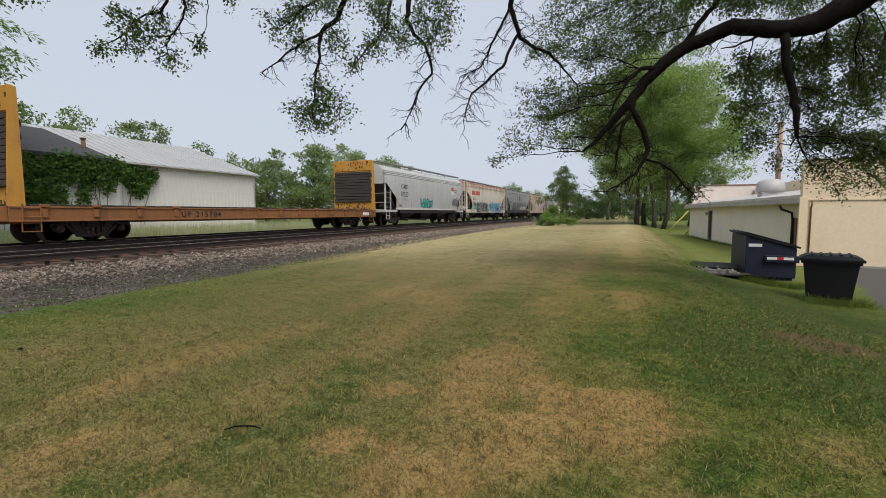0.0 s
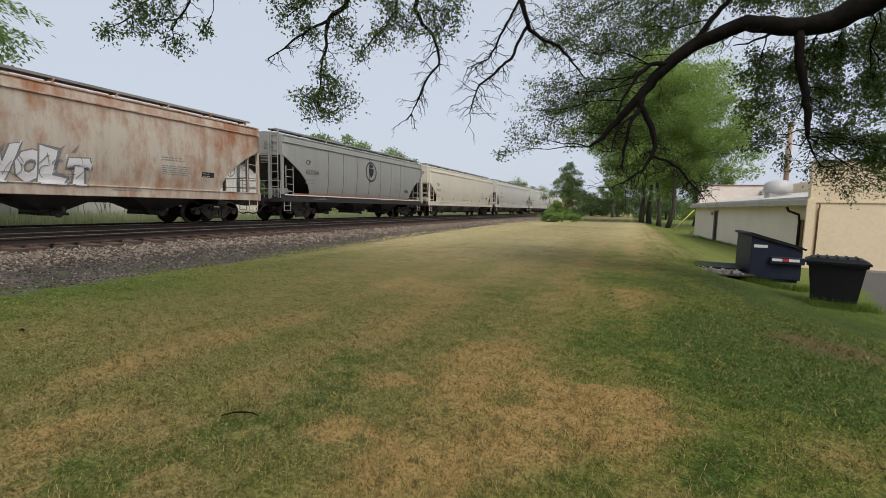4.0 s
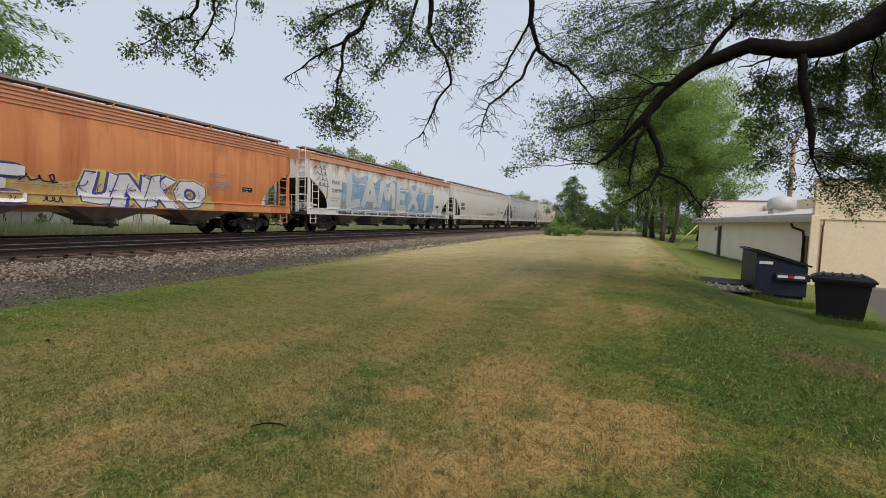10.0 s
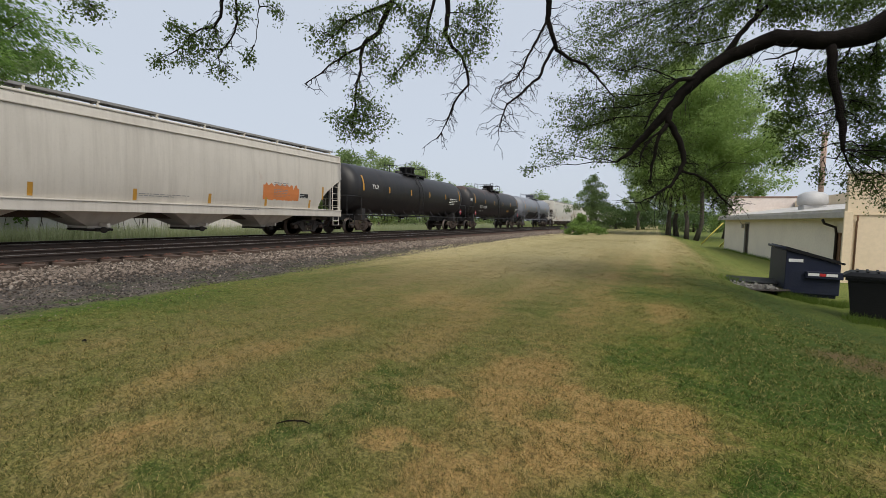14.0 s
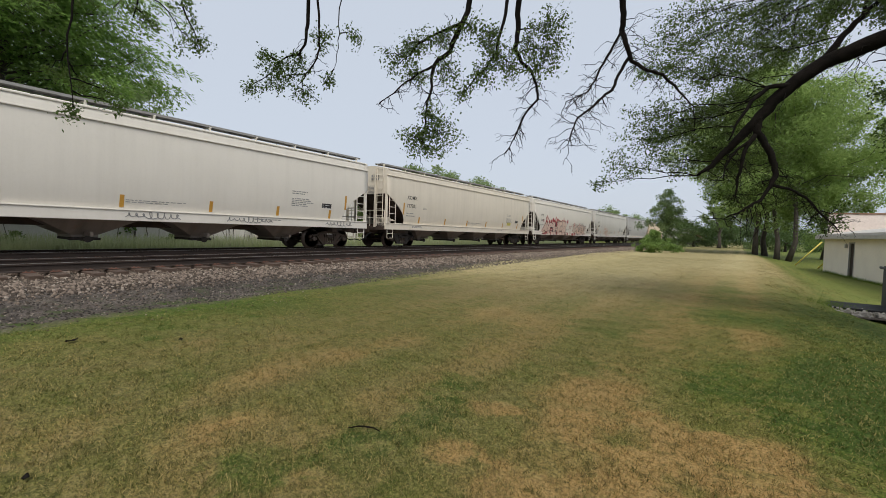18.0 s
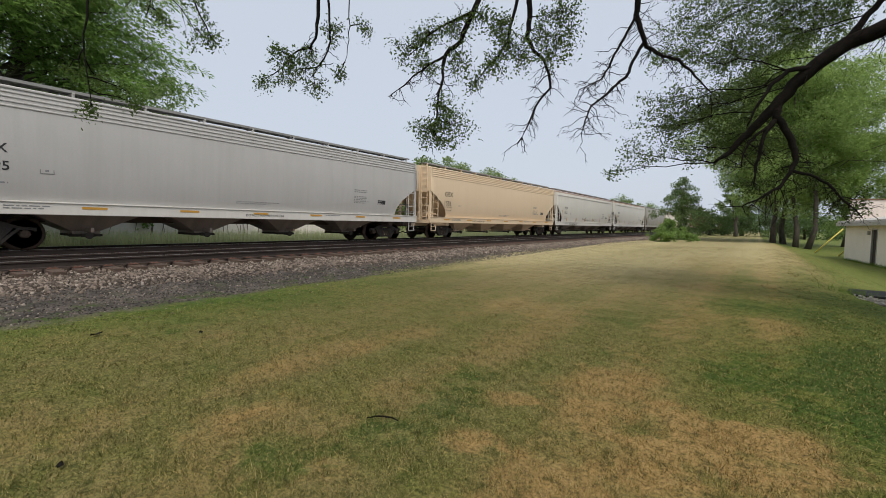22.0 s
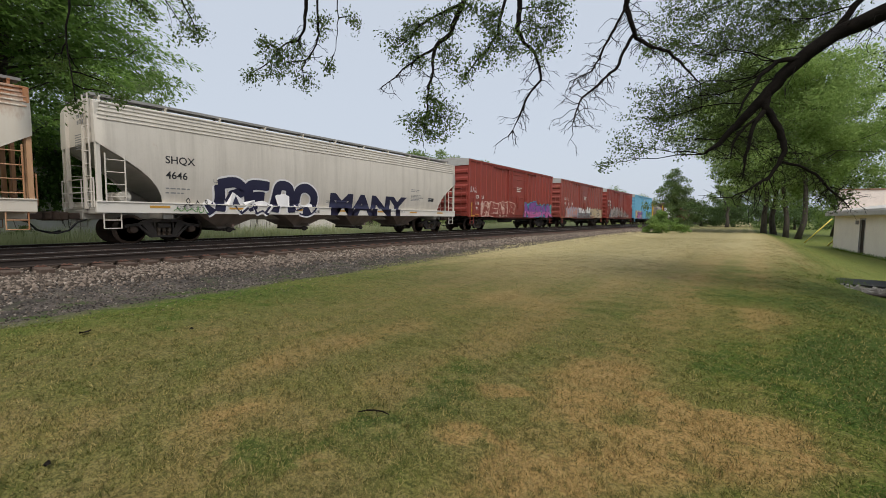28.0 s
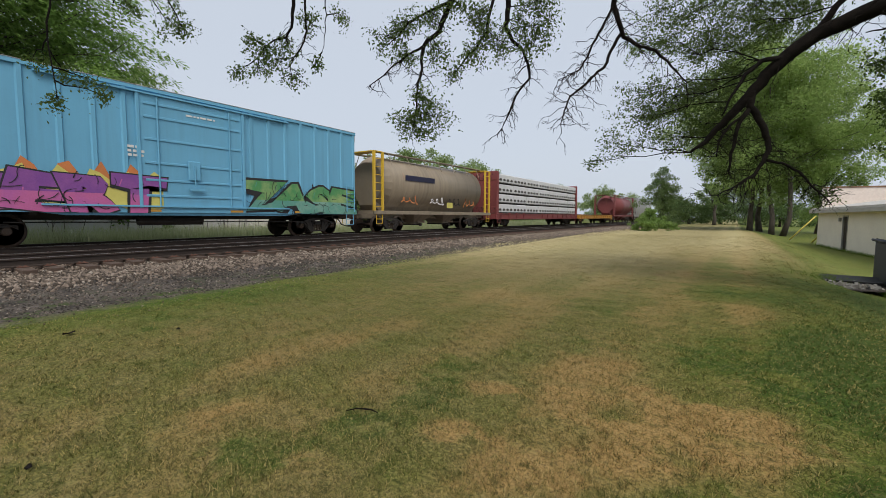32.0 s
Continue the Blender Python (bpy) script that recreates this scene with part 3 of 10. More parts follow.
# ballast bed: a long low embankment under both tracks
bm = bmesh.new()
prof = [(-21.2, -0.02), (-20.0, 0.16), (-18.9, 0.2), (-15.5, 0.2), (-14.9, 0.15), (-11.95, 0.12), (-11.3, 0.09), (-9.6, 0.05), (-8.9, -0.02)]
loft(bm, [[(x, y, z) for x, z in prof] for y in [-40 + 4 * i for i in range(116)]], closed=False, cap=False)
bed = tagged(part("ballast_bed", bm, M["bed"]), "grey crushed stone embankment under the tracks", "ballast", kind="structure")


def scatter_stones(name, x, y, z, size, material, seed):
    r = np.random.default_rng(seed)
    n = len(x)
    octa = np.array([(1, 0, 0), (-1, 0, 0), (0, 1, 0), (0, -1, 0), (0, 0, 1), (0, 0, -1)], float)
    tri = np.array([(0, 2, 4), (2, 1, 4), (1, 3, 4), (3, 0, 4), (2, 0, 5), (1, 2, 5), (3, 1, 5), (0, 3, 5)])
    a = r.normal(size=(n, 3, 3))
    q, _ = np.linalg.qr(a)
    v = octa[None] * r.uniform(0.55, 1.25, (n, 6, 1)) * size[:, None, None]
    v = np.einsum("nij,nkj->nki", q, v) + np.stack([x, y, z], 1)[:, None]
    f = (tri[None] + 6 * np.arange(n)[:, None, None]).reshape(-1, 3)
    return from_arrays(name, v.reshape(-1, 3), f, material)


rb = np.random.default_rng(11)
n = 95000
sy = -2 + 75 * rb.random(n) ** 1.6
sx = rb.uniform(-12.0, -6.6, n) - sy * 0.02
keep = rb.random(n) < np.clip((-9.0 - sx) / 1.5, 0.07, 1)
sx, sy = sx[keep], sy[keep]
sz = np.maximum(np.interp(sx, [p[0] for p in prof], [p[1] for p in prof]), ground_z(sx, sy)) + 0.006
stones = scatter_stones("ballast_stones", sx, sy, sz, rb.uniform(0.02, 0.056, len(sx)) * np.clip((-7.2 - sx) / 2.6, 0.3, 1) * (1 + sy / 70), M["ballast"], 5)
tagged(stones, "loose grey and brown crushed ballast stones", "ballast", kind="stuff")
sx, sy = rb.uniform(-15.6, -11.8, 14000), -2 + 40 * rb.random(14000) ** 1.5
stones2 = scatter_stones("ballast_stones", sx, sy, np.full(14000, 0.15), rb.uniform(0.018, 0.04, 14000), M["ballast"], 6)
tagged(stones2, "ballast stones packed between the ties", "ballast", kind="stuff")

sx, sy = rb.uniform(-10.4, -7.3, 24000), -1 + 34 * rb.random(24000) ** 1.5
sx = sx - sy * 0.06
cinders = scatter_stones("cinder_gravel", sx, sy, np.maximum(np.interp(sx, [p[0] for p in prof], [p[1] for p in prof]), ground_z(sx, sy)) + 0.003, rb.uniform(0.008, 0.022, 24000) * (1 + sy / 40), M["cinder"], 9)
tagged(cinders, "fine dark cinder gravel along the lawn's edge", "gravel", kind="stuff")

near_track = railway("near_track", X_NEAR, 150, "empty railway track with rusty rails and worn ties")
far_track = railway("far_track", X_TRAIN, 60, "railway track under the passing freight train")

# ---- trees ----


def leaf_cloud(name, centres, radii, counts, size, material, parent, seed, droop=0.0, slim=0.5):
    """Many small pointed leaves in uneven clumps."""
    r = np.random.default_rng(seed)
    c = np.repeat(np.asarray(centres, float), counts, axis=0)
    rad = np.repeat(np.asarray(radii, float), counts, axis=0)
    n = len(c)
    d = r.normal(size=(n, 3))
    d /= np.linalg.norm(d, axis=1)[:, None]
    p = c + d * rad * (r.random(n) ** 0.5)[:, None]
    p[:, 2] -= droop * np.abs(r.normal(size=n)) * rad[:, 2]
    u = r.normal(size=(n, 3))
    u[:, 2] -= droop
    u /= np.linalg.norm(u, axis=1)[:, None]
    w = np.cross(u, r.normal(size=(n, 3)))
    w /= np.linalg.norm(w, axis=1)[:, None] + 1e-9
    s = size * r.uniform(0.6, 1.35, n)[:, None]
    v = np.stack([p, p + u * s * 0.5 + w * s * slim * 0.5, p + u * s, p + u * s * 0.5 - w * s * slim * 0.5], 1).reshape(-1, 3)
    f = np.arange(4 * n).reshape(n, 4)
    ob = from_arrays(name, v, f, material, parent)
    ob["kind"] = "stuff"
    return ob


def wander(a, b, n, amp, rnd):
    """A crooked line from a to b."""
    a, b = Vector(a), Vector(b)
    L = (b - a).length
    out = []
    for i in range(n + 1):
        t = i / n
        k = amp * L * (0 if i in (0, n) else 1)
        out.append(a.lerp(b, t) + Vector((rnd.uniform(-k, k), rnd.uniform(-k, k), rnd.uniform(-k, k))))
    return out


def tree(name, x, y, height, spread, trunk_r, material, leaf, leaves, seed, label, category="tree", low=0.25, clumps=90, shape=1.0, trunks=1, leaf_slim=0.5, droop=0.2, squash=1.0, bark="bark"):
    """A tree of trunk, limbs, and a ragged crown of leaf clumps."""
    rnd = random.Random(seed)
    r = np.random.default_rng(seed)
    z0 = float(ground_z(x, y)) - 0.1
    t = thing(name, pose(x, y, z0), label, category)
    centre_z = height * (low + (1 - low) * 0.5)
    half = height * (1 - low) * 0.5
    cs, rs = [], []
    for i in range(clumps):
        d = r.normal(size=3)
        d /= np.linalg.norm(d)
        k = r.random() ** 0.4
        edge = 1 + 0.28 * math.sin(3.1 * math.atan2(d[1], d[0]) + seed) + 0.15 * r.normal()
        taper = 1 - 0.45 * max(d[2], 0) * shape
        cs.append((d[0] * spread * k * edge * taper * squash, d[1] * spread * k * edge * taper, centre_z + d[2] * half * k * (1 + 0.1 * r.normal())))
        q = spread * r.uniform(0.16, 0.3)
        rs.append((q, q, q * 0.62))
    for k in range(trunks):
        bm = bmesh.new()
        off = (0, 0) if trunks == 1 else (math.cos(k * 2.4) * trunk_r * 2.2, math.sin(k * 2.4) * trunk_r * 2.2)
        lean = (off[0] * 3, off[1] * 3)
        line = wander((off[0], off[1], 0), (lean[0], lean[1], height * 0.72), 7, 0.02, rnd)
        tube(bm, line, [trunk_r * (1.25 if i == 0 else 1) * (1 - 0.11 * i) for i in range(8)], 9)
        tr = part("trunk", bm, M[bark], t)
        bm = bmesh.new()
        for j in range(k, len(cs), trunks * 3):
            f = rnd.uniform(0.25, 0.85)
            i = min(int(f * 7), 6)
            a = line[i].lerp(line[i + 1], f * 7 - i)
            pts = wander(a, cs[j], 4, 0.07, rnd)
            r0 = trunk_r * 0.32 * (1.1 - f)
            tube(bm, pts, [r0 * (1 - 0.2 * q) for q in range(5)], 5)
        part("limb_mass", bm, M[bark], t)["kind"] = "stuff"
    counts = np.full(clumps, max(leaves // clumps, 4))
    leaf_cloud("crown", cs, rs, counts, leaf, material, t, seed + 5, droop, leaf_slim)
    return t


# the old elm whose boughs hang over the lawn
elm = thing("elm_tree", pose(0, 0, 0), "large overhanging elm with dark crooked boughs and dead twigs", "tree")
rn = random.Random(21)
bm = bmesh.new()
tube(bm, [(6.4, 6.2, -0.8), (6.3, 6.3, 0.3), (6.2, 6.3, 1.8), (6.0, 6.4, 3.2), (5.9, 6.5, 5.2), (5.6, 6.6, 8.5)], [0.52, 0.42, 0.37, 0.35, 0.27, 0.12], 12)
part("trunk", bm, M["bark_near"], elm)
BOUGHS = {
    "main": ([(4.52, 8.98, 5.11), (3.71, 9.28, 4.93), (3.30, 9.41, 4.63), (2.86, 9.43, 4.43), (2.54, 9.41, 4.39), (2.08, 9.32, 4.45), (1.71, 9.39, 4.57), (1.37, 9.47, 4.49), (0.97, 9.51, 4.34), (0.64, 9.46, 4.12), (0.41, 9.46, 3.88), (0.17, 9.45, 3.57), (-0.08, 9.43, 3.26), (-0.28, 9.44, 3.04), (-0.54, 9.42, 2.73), (-0.75, 9.32, 2.54)],
             [0.303, 0.224, 0.197, 0.173, 0.146, 0.138, 0.132, 0.125, 0.117, 0.113, 0.104, 0.094, 0.0783, 0.0623, 0.0458, 0.0172]),
    "stub": ([(2.44, 9.36, 4.33), (2.51, 9.35, 3.77), (2.62, 9.37, 3.28), (2.69, 9.37, 2.94), (2.70, 9.35, 2.60)],
             [0.0732, 0.0634, 0.0586, 0.0537, 0.0293]),
    "snag": ([(2.08, 9.32, 4.34), (1.94, 9.25, 4.25), (1.72, 9.15, 4.15), (1.49, 9.06, 4.11)],
             [0.0297, 0.0198, 0.0148, 0.00742]),
    "riser": ([(0.97, 9.51, 4.38), (1.19, 9.51, 4.74), (1.41, 9.51, 5.01), (1.64, 9.63, 5.27), (1.98, 9.69, 5.69)],
             [0.064, 0.0474, 0.0416, 0.0364, 0.0308]),
    "riser_up": ([(1.41, 9.51, 5.01), (1.47, 9.56, 5.27), (1.36, 9.54, 5.79)],
             [0.0312, 0.026, 0.0208]),
    "sprig": ([(0.56, 9.42, 4.03), (0.25, 9.29, 4.01), (0.03, 9.19, 3.77), (-0.14, 9.09, 3.43), (-0.28, 9.01, 3.09)],
             [0.0486, 0.0378, 0.0324, 0.0216, 0.0108]),
    "fork": ([(0.15, 9.43, 3.54), (0.13, 9.41, 3.28), (0.26, 9.45, 3.06), (0.38, 9.48, 2.77), (0.43, 9.49, 2.53), (0.35, 9.44, 2.33), (0.23, 9.37, 2.06), (-0.01, 9.26, 1.92), (-0.29, 9.13, 1.73)],
             [0.0664, 0.0608, 0.0553, 0.0553, 0.0442, 0.0332, 0.0277, 0.0166, 0.0083]),
    "fork_mid": ([(0.11, 9.40, 3.23), (-0.06, 9.31, 2.91), (-0.10, 9.27, 2.58), (-0.14, 9.22, 2.14)],
             [0.0442, 0.0332, 0.0277, 0.0111]),
    "fork_left": ([(0.06, 9.37, 3.14), (-0.16, 9.27, 2.96), (-0.28, 9.21, 2.77), (-0.33, 9.16, 2.41)],
             [0.0277, 0.0221, 0.0166, 0.0083]),
    "fork_low": ([(0.37, 9.45, 2.35), (0.63, 9.55, 2.28), (0.87, 9.64, 2.13), (1.05, 9.70, 1.89), (1.35, 9.81, 1.56)],
             [0.0277, 0.0221, 0.0221, 0.0166, 0.0083]),
    "drop_b": ([(-1.70, 6.75, 5.85), (-1.74, 7.12, 5.13), (-1.70, 7.23, 4.86), (-1.74, 7.31, 4.65), (-1.67, 7.32, 4.43), (-1.61, 7.44, 4.18), (-1.37, 7.53, 4.01), (-1.17, 7.72, 3.98), (-0.94, 7.80, 3.71), (-0.73, 7.87, 3.44)],
             [0.0515, 0.0501, 0.0462, 0.0422, 0.0375, 0.0333, 0.0238, 0.0241, 0.0169, 0.00722]),
    "drop_c": ([(-1.64, 7.43, 4.24), (-1.77, 7.36, 3.96), (-1.85, 7.31, 3.72), (-1.99, 7.24, 3.61), (-2.16, 7.16, 3.41), (-2.32, 7.09, 3.29), (-2.40, 7.04, 3.05), (-2.44, 7.01, 2.84)],
             [0.0285, 0.0238, 0.0238, 0.019, 0.019, 0.0143, 0.0119, 0.0057]),
    "drop_g": ([(-1.74, 7.31, 4.65), (-1.85, 7.25, 4.39), (-1.97, 7.18, 4.14), (-2.09, 7.11, 3.85), (-2.19, 7.06, 3.67), (-2.47, 6.93, 3.53)],
             [0.0234, 0.0187, 0.0187, 0.0141, 0.0117, 0.00562]),
}
DROPS = {
    "drop_a": ([(-3.03, 6.20, 5.93), (-3.19, 6.51, 5.03), (-3.22, 6.59, 4.71), (-3.24, 6.56, 4.39), (-3.16, 6.69, 4.21), (-3.01, 6.74, 4.04), (-2.91, 6.76, 3.79), (-2.88, 6.76, 3.59), (-3.09, 6.66, 3.29), (-3.18, 6.60, 3.03), (-3.27, 6.55, 2.79)],
             [0.0472, 0.0455, 0.0416, 0.037, 0.0281, 0.0234, 0.0211, 0.0187, 0.0164, 0.0141, 0.00562]),
    "drop_h": ([(-3.31, 6.49, 5.48), (-3.37, 6.43, 4.93), (-3.44, 6.38, 4.57), (-3.47, 6.35, 4.30), (-3.59, 6.28, 4.09), (-3.79, 6.19, 3.88), (-3.93, 6.11, 3.64)],
             [0.0319, 0.0273, 0.0228, 0.0228, 0.0182, 0.0137, 0.00547]),
    "drop_d": ([(-3.56, 5.86, 5.77), (-3.84, 6.02, 4.93), (-3.92, 5.97, 4.69), (-4.03, 5.90, 4.43), (-4.08, 5.88, 4.28), (-4.23, 5.80, 4.16), (-4.31, 5.76, 4.06), (-4.32, 5.75, 3.83), (-4.35, 5.71, 3.50), (-4.38, 5.67, 3.15), (-4.41, 5.65, 2.86)],
             [0.0465, 0.0442, 0.0398, 0.0398, 0.0354, 0.0354, 0.031, 0.0221, 0.0177, 0.0133, 0.00664]),
    "drop_i": ([(-3.88, 5.99, 4.76), (-4.23, 5.84, 4.63), (-4.40, 5.76, 4.55), (-4.60, 5.67, 4.42), (-4.69, 5.62, 4.27), (-4.88, 5.53, 4.11)],
             [0.0265, 0.0221, 0.0177, 0.0177, 0.0111, 0.00531]),
    "drop_j": ([(-4.31, 5.76, 4.06), (-4.53, 5.66, 3.94), (-4.74, 5.57, 3.81), (-4.91, 5.49, 3.63), (-5.13, 5.39, 3.48)],
             [0.0221, 0.0177, 0.0133, 0.0111, 0.00531]),
    "drop_e": ([(-5.98, 4.63, 5.70), (-6.17, 4.71, 4.74), (-6.19, 4.68, 4.42), (-6.28, 4.63, 4.25), (-6.47, 4.55, 4.22), (-6.61, 4.48, 4.13), (-6.74, 4.42, 3.96)],
             [0.0328, 0.0296, 0.0211, 0.0169, 0.0127, 0.00846, 0.00508]),
    "drop_k": ([(-6.02, 4.81, 5.33), (-5.98, 4.78, 4.66), (-5.94, 4.77, 4.32), (-6.00, 4.74, 4.11), (-6.09, 4.69, 3.97), (-6.19, 4.63, 3.78), (-6.14, 4.64, 3.60)],
             [0.0211, 0.0169, 0.0169, 0.0127, 0.0127, 0.00846, 0.00423]),
    "drop_l": ([(-5.67, 4.96, 5.42), (-5.65, 4.92, 4.70), (-5.63, 4.91, 4.32), (-5.67, 4.86, 3.97)],
             [0.0106, 0.00846, 0.00677, 0.00423]),
}
OVER = [(5.9, 6.5, 4.9), (4.0, 6.9, 6.1), (1.0, 7.0, 6.6), (-1.5, 6.5, 6.5), (-3.2, 5.6, 6.3), (-4.8, 3.9, 6.1), (-6.4, 2.8, 6.0), (-7.6, 2.1, 5.9)]
BOUGHS["main"][0][:0], BOUGHS["main"][1][:0] = [(6.05, 6.6, 3.2), (5.6, 7.8, 4.3)], [0.34, 0.32]
BOUGHS["over"] = (OVER, [0.22, 0.19, 0.15, 0.12, 0.1, 0.08, 0.05, 0.03])
DROPS["drop_m"] = ([(-7.65, 2.15, 5.6), (-7.71, 2.05, 4.54), (-7.75, 1.98, 3.88), (-7.68, 1.99, 3.31), (-7.6, 2.01, 2.8)], [0.02, 0.016, 0.012, 0.008, 0.004])
DROPS["drop_n"] = ([(-7.03, 2.69, 5.6), (-7.05, 2.6, 4.55), (-7.11, 2.52, 4.18)], [0.02, 0.014, 0.006])
DROPS["drop_o"] = ([(-6.57, 3.04, 5.4), (-6.59, 2.95, 4.39), (-6.42, 3.06, 3.9)], [0.016, 0.012, 0.005])
for key in ("drop_b", "drop_a", "drop_h", "drop_d", "drop_e", "drop_k", "drop_l", "drop_m", "drop_n", "drop_o"):
    line = (BOUGHS if key == "drop_b" else DROPS)[key]
    root = min((Vector(a).lerp(Vector(b), k / 6) for a, b in zip(OVER, OVER[1:]) for k in range(7)), key=lambda p: (p - Vector(line[0][0])).length)
    line[0].insert(0, tuple(root))
    line[1].insert(0, line[1][0] * 1.15)
bough_lines = {}
for table in (BOUGHS, DROPS):
    for key, (pts, radii) in table.items():
        bm = bmesh.new()
        fine_pts, fine_r = [], []
        for i in range(len(pts) - 1):
            for s in range(3):
                t = s / 3
                p = Vector(pts[i]).lerp(Vector(pts[i + 1]), t)
                if s or i:
                    p += Vector((rn.uniform(-1, 1), rn.uniform(-1, 1), rn.uniform(-1, 1))) * 0.045 * (Vector(pts[i + 1]) - Vector(pts[i])).length
                fine_pts.append(p)
                fine_r.append(radii[i] + (radii[i + 1] - radii[i]) * t)
        fine_pts.append(Vector(pts[-1]))
        fine_r.append(radii[-1])
        tube(bm, fine_pts, fine_r, 9)
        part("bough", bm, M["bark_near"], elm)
        bough_lines[key] = fine_pts

CLUMPS_LEFT = [(-6.62, 4.48, 4.15, 0.47, 0.30), (-6.38, 4.56, 3.90, 0.51, 0.25), (-6.14, 4.64, 3.60, 0.21, 0.17), (-6.73, 4.40, 3.68, 0.25, 0.13), (-6.01, 4.76, 4.49, 0.42, 0.21), (-7.12, 4.24, 3.72, 0.17, 0.10), (-5.76, 4.82, 3.80, 0.13, 0.08), (-5.35, 5.04, 4.56, 0.19, 0.15), (-8.16, 3.86, 4.54, 0.47, 0.19), (-6.90, 4.37, 4.32, 0.21, 0.15), (-6.23, 4.64, 4.15, 0.34, 0.25)]
CLUMPS_HANG = [(-4.89, 5.54, 4.29, 0.44, 0.27), (-4.57, 5.68, 4.47, 0.44, 0.31), (-4.16, 5.86, 4.56, 0.35, 0.27), (-4.55, 5.66, 3.98, 0.35, 0.22), (-4.06, 5.86, 3.99, 0.27, 0.35), (-4.29, 5.72, 3.23, 0.49, 0.22), (-4.15, 5.76, 2.95, 0.46, 0.32), (-4.52, 5.60, 2.90, 0.37, 0.32), (-4.31, 5.67, 2.63, 0.31, 0.16), (-3.75, 6.03, 4.65, 0.35, 0.22), (-3.51, 6.13, 4.56, 0.35, 0.27), (-3.41, 6.15, 4.21, 0.35, 0.31), (-3.57, 6.06, 3.86, 0.31, 0.27), (-3.81, 5.95, 3.66, 0.27, 0.19), (-3.12, 6.26, 4.04, 0.27, 0.35), (-2.85, 6.40, 4.39, 0.22, 0.44), (-2.67, 6.44, 4.04, 0.25, 0.35), (-2.48, 6.54, 4.31, 0.22, 0.44), (-2.61, 6.51, 4.61, 0.31, 0.31)]
CLUMPS_MID = [(-1.44, 9.87, 5.45, 0.61, 0.55), (-1.23, 10.00, 5.96, 0.49, 0.31), (-1.31, 9.89, 4.84, 0.73, 0.49), (-0.63, 10.17, 4.84, 0.61, 0.49), (-0.43, 10.31, 5.70, 0.73, 0.49), (0.25, 10.58, 5.46, 0.73, 0.73), (0.35, 10.66, 6.01, 0.73, 0.37), (0.93, 10.86, 5.46, 0.49, 0.61), (-1.74, 9.65, 3.86, 0.61, 0.37), (-1.83, 9.57, 3.37, 0.55, 0.46), (-2.16, 9.41, 2.85, 0.49, 0.34), (-2.51, 9.23, 2.49, 0.27, 0.17), (-1.28, 9.82, 3.62, 0.61, 0.61), (-0.72, 10.07, 3.74, 0.73, 0.61), (-1.14, 9.83, 2.89, 0.73, 0.31), (-0.59, 10.08, 3.13, 0.67, 0.49), (-0.16, 10.32, 4.11, 0.61, 0.49)]
CLUMPS_RIGHT = [(1.06, 9.39, 5.27, 0.52, 0.36), (1.97, 9.67, 3.82, 0.42, 0.47), (2.04, 9.66, 3.20, 0.36, 0.52), (2.10, 9.65, 2.62, 0.29, 0.31), (2.22, 9.86, 5.12, 0.62, 0.36), (2.99, 10.19, 5.23, 0.62, 0.31), (1.74, 9.67, 5.22, 0.52, 0.31), (2.73, 10.00, 4.03, 0.62, 0.42), (3.31, 10.25, 4.14, 0.62, 0.52), (3.97, 10.55, 4.45, 0.52, 0.62), (3.23, 10.17, 3.41, 0.62, 0.52), (4.05, 10.51, 3.42, 0.52, 0.62), (3.54, 10.25, 2.69, 0.83, 0.40), (4.17, 10.50, 2.48, 0.42, 0.42), (4.66, 10.79, 3.84, 0.62, 0.94), (4.80, 10.76, 2.38, 0.52, 0.62), (3.85, 10.55, 5.29, 0.62, 0.31)]
CLUMPS_LOW = [(3.57, 11.33, 2.36, 0.70, 0.33), (4.22, 11.59, 2.13, 0.82, 0.33), (4.01, 11.48, 1.78, 0.64, 0.21), (2.98, 11.18, 3.78, 0.47, 0.59), (2.79, 11.05, 3.14, 0.33, 0.45), (2.83, 11.02, 2.44, 0.30, 0.30), (0.76, 10.15, 2.22, 0.64, 0.30), (0.99, 10.21, 1.78, 0.59, 0.26), (1.42, 10.40, 1.96, 0.35, 0.21), (0.21, 9.93, 2.42, 0.64, 0.42), (-0.21, 9.74, 2.12, 0.53, 0.29), (4.88, 11.84, 1.92, 0.59, 0.35), (5.64, 12.39, 5.32, 0.82, 0.70), (3.26, 11.39, 5.30, 0.70, 0.47), (-0.07, 9.97, 4.81, 0.59, 0.47)]
CLUMPS_DENSE = [(-1.33, 11.87, 6.07, 0.77, 0.45), (-0.54, 12.52, 6.08, 0.77, 0.51), (0.26, 13.16, 6.09, 0.77, 0.51), (1.05, 13.80, 5.97, 0.77, 0.51), (-1.00, 12.08, 5.31, 0.64, 0.51), (-0.11, 12.81, 5.32, 0.77, 0.51), (0.67, 13.47, 5.71, 0.64, 0.38), (-0.66, 12.29, 4.55, 0.64, 0.51), (-1.14, 11.88, 4.16, 0.64, 0.51), (-0.43, 12.42, 3.79, 0.77, 0.51), (0.28, 12.97, 3.42, 0.77, 0.51), (-0.80, 12.08, 3.27, 0.77, 0.51), (-1.62, 11.46, 3.77, 0.51, 0.51), (-1.99, 11.28, 5.42, 0.51, 0.51), (-0.20, 12.55, 3.03, 0.77, 0.38)]
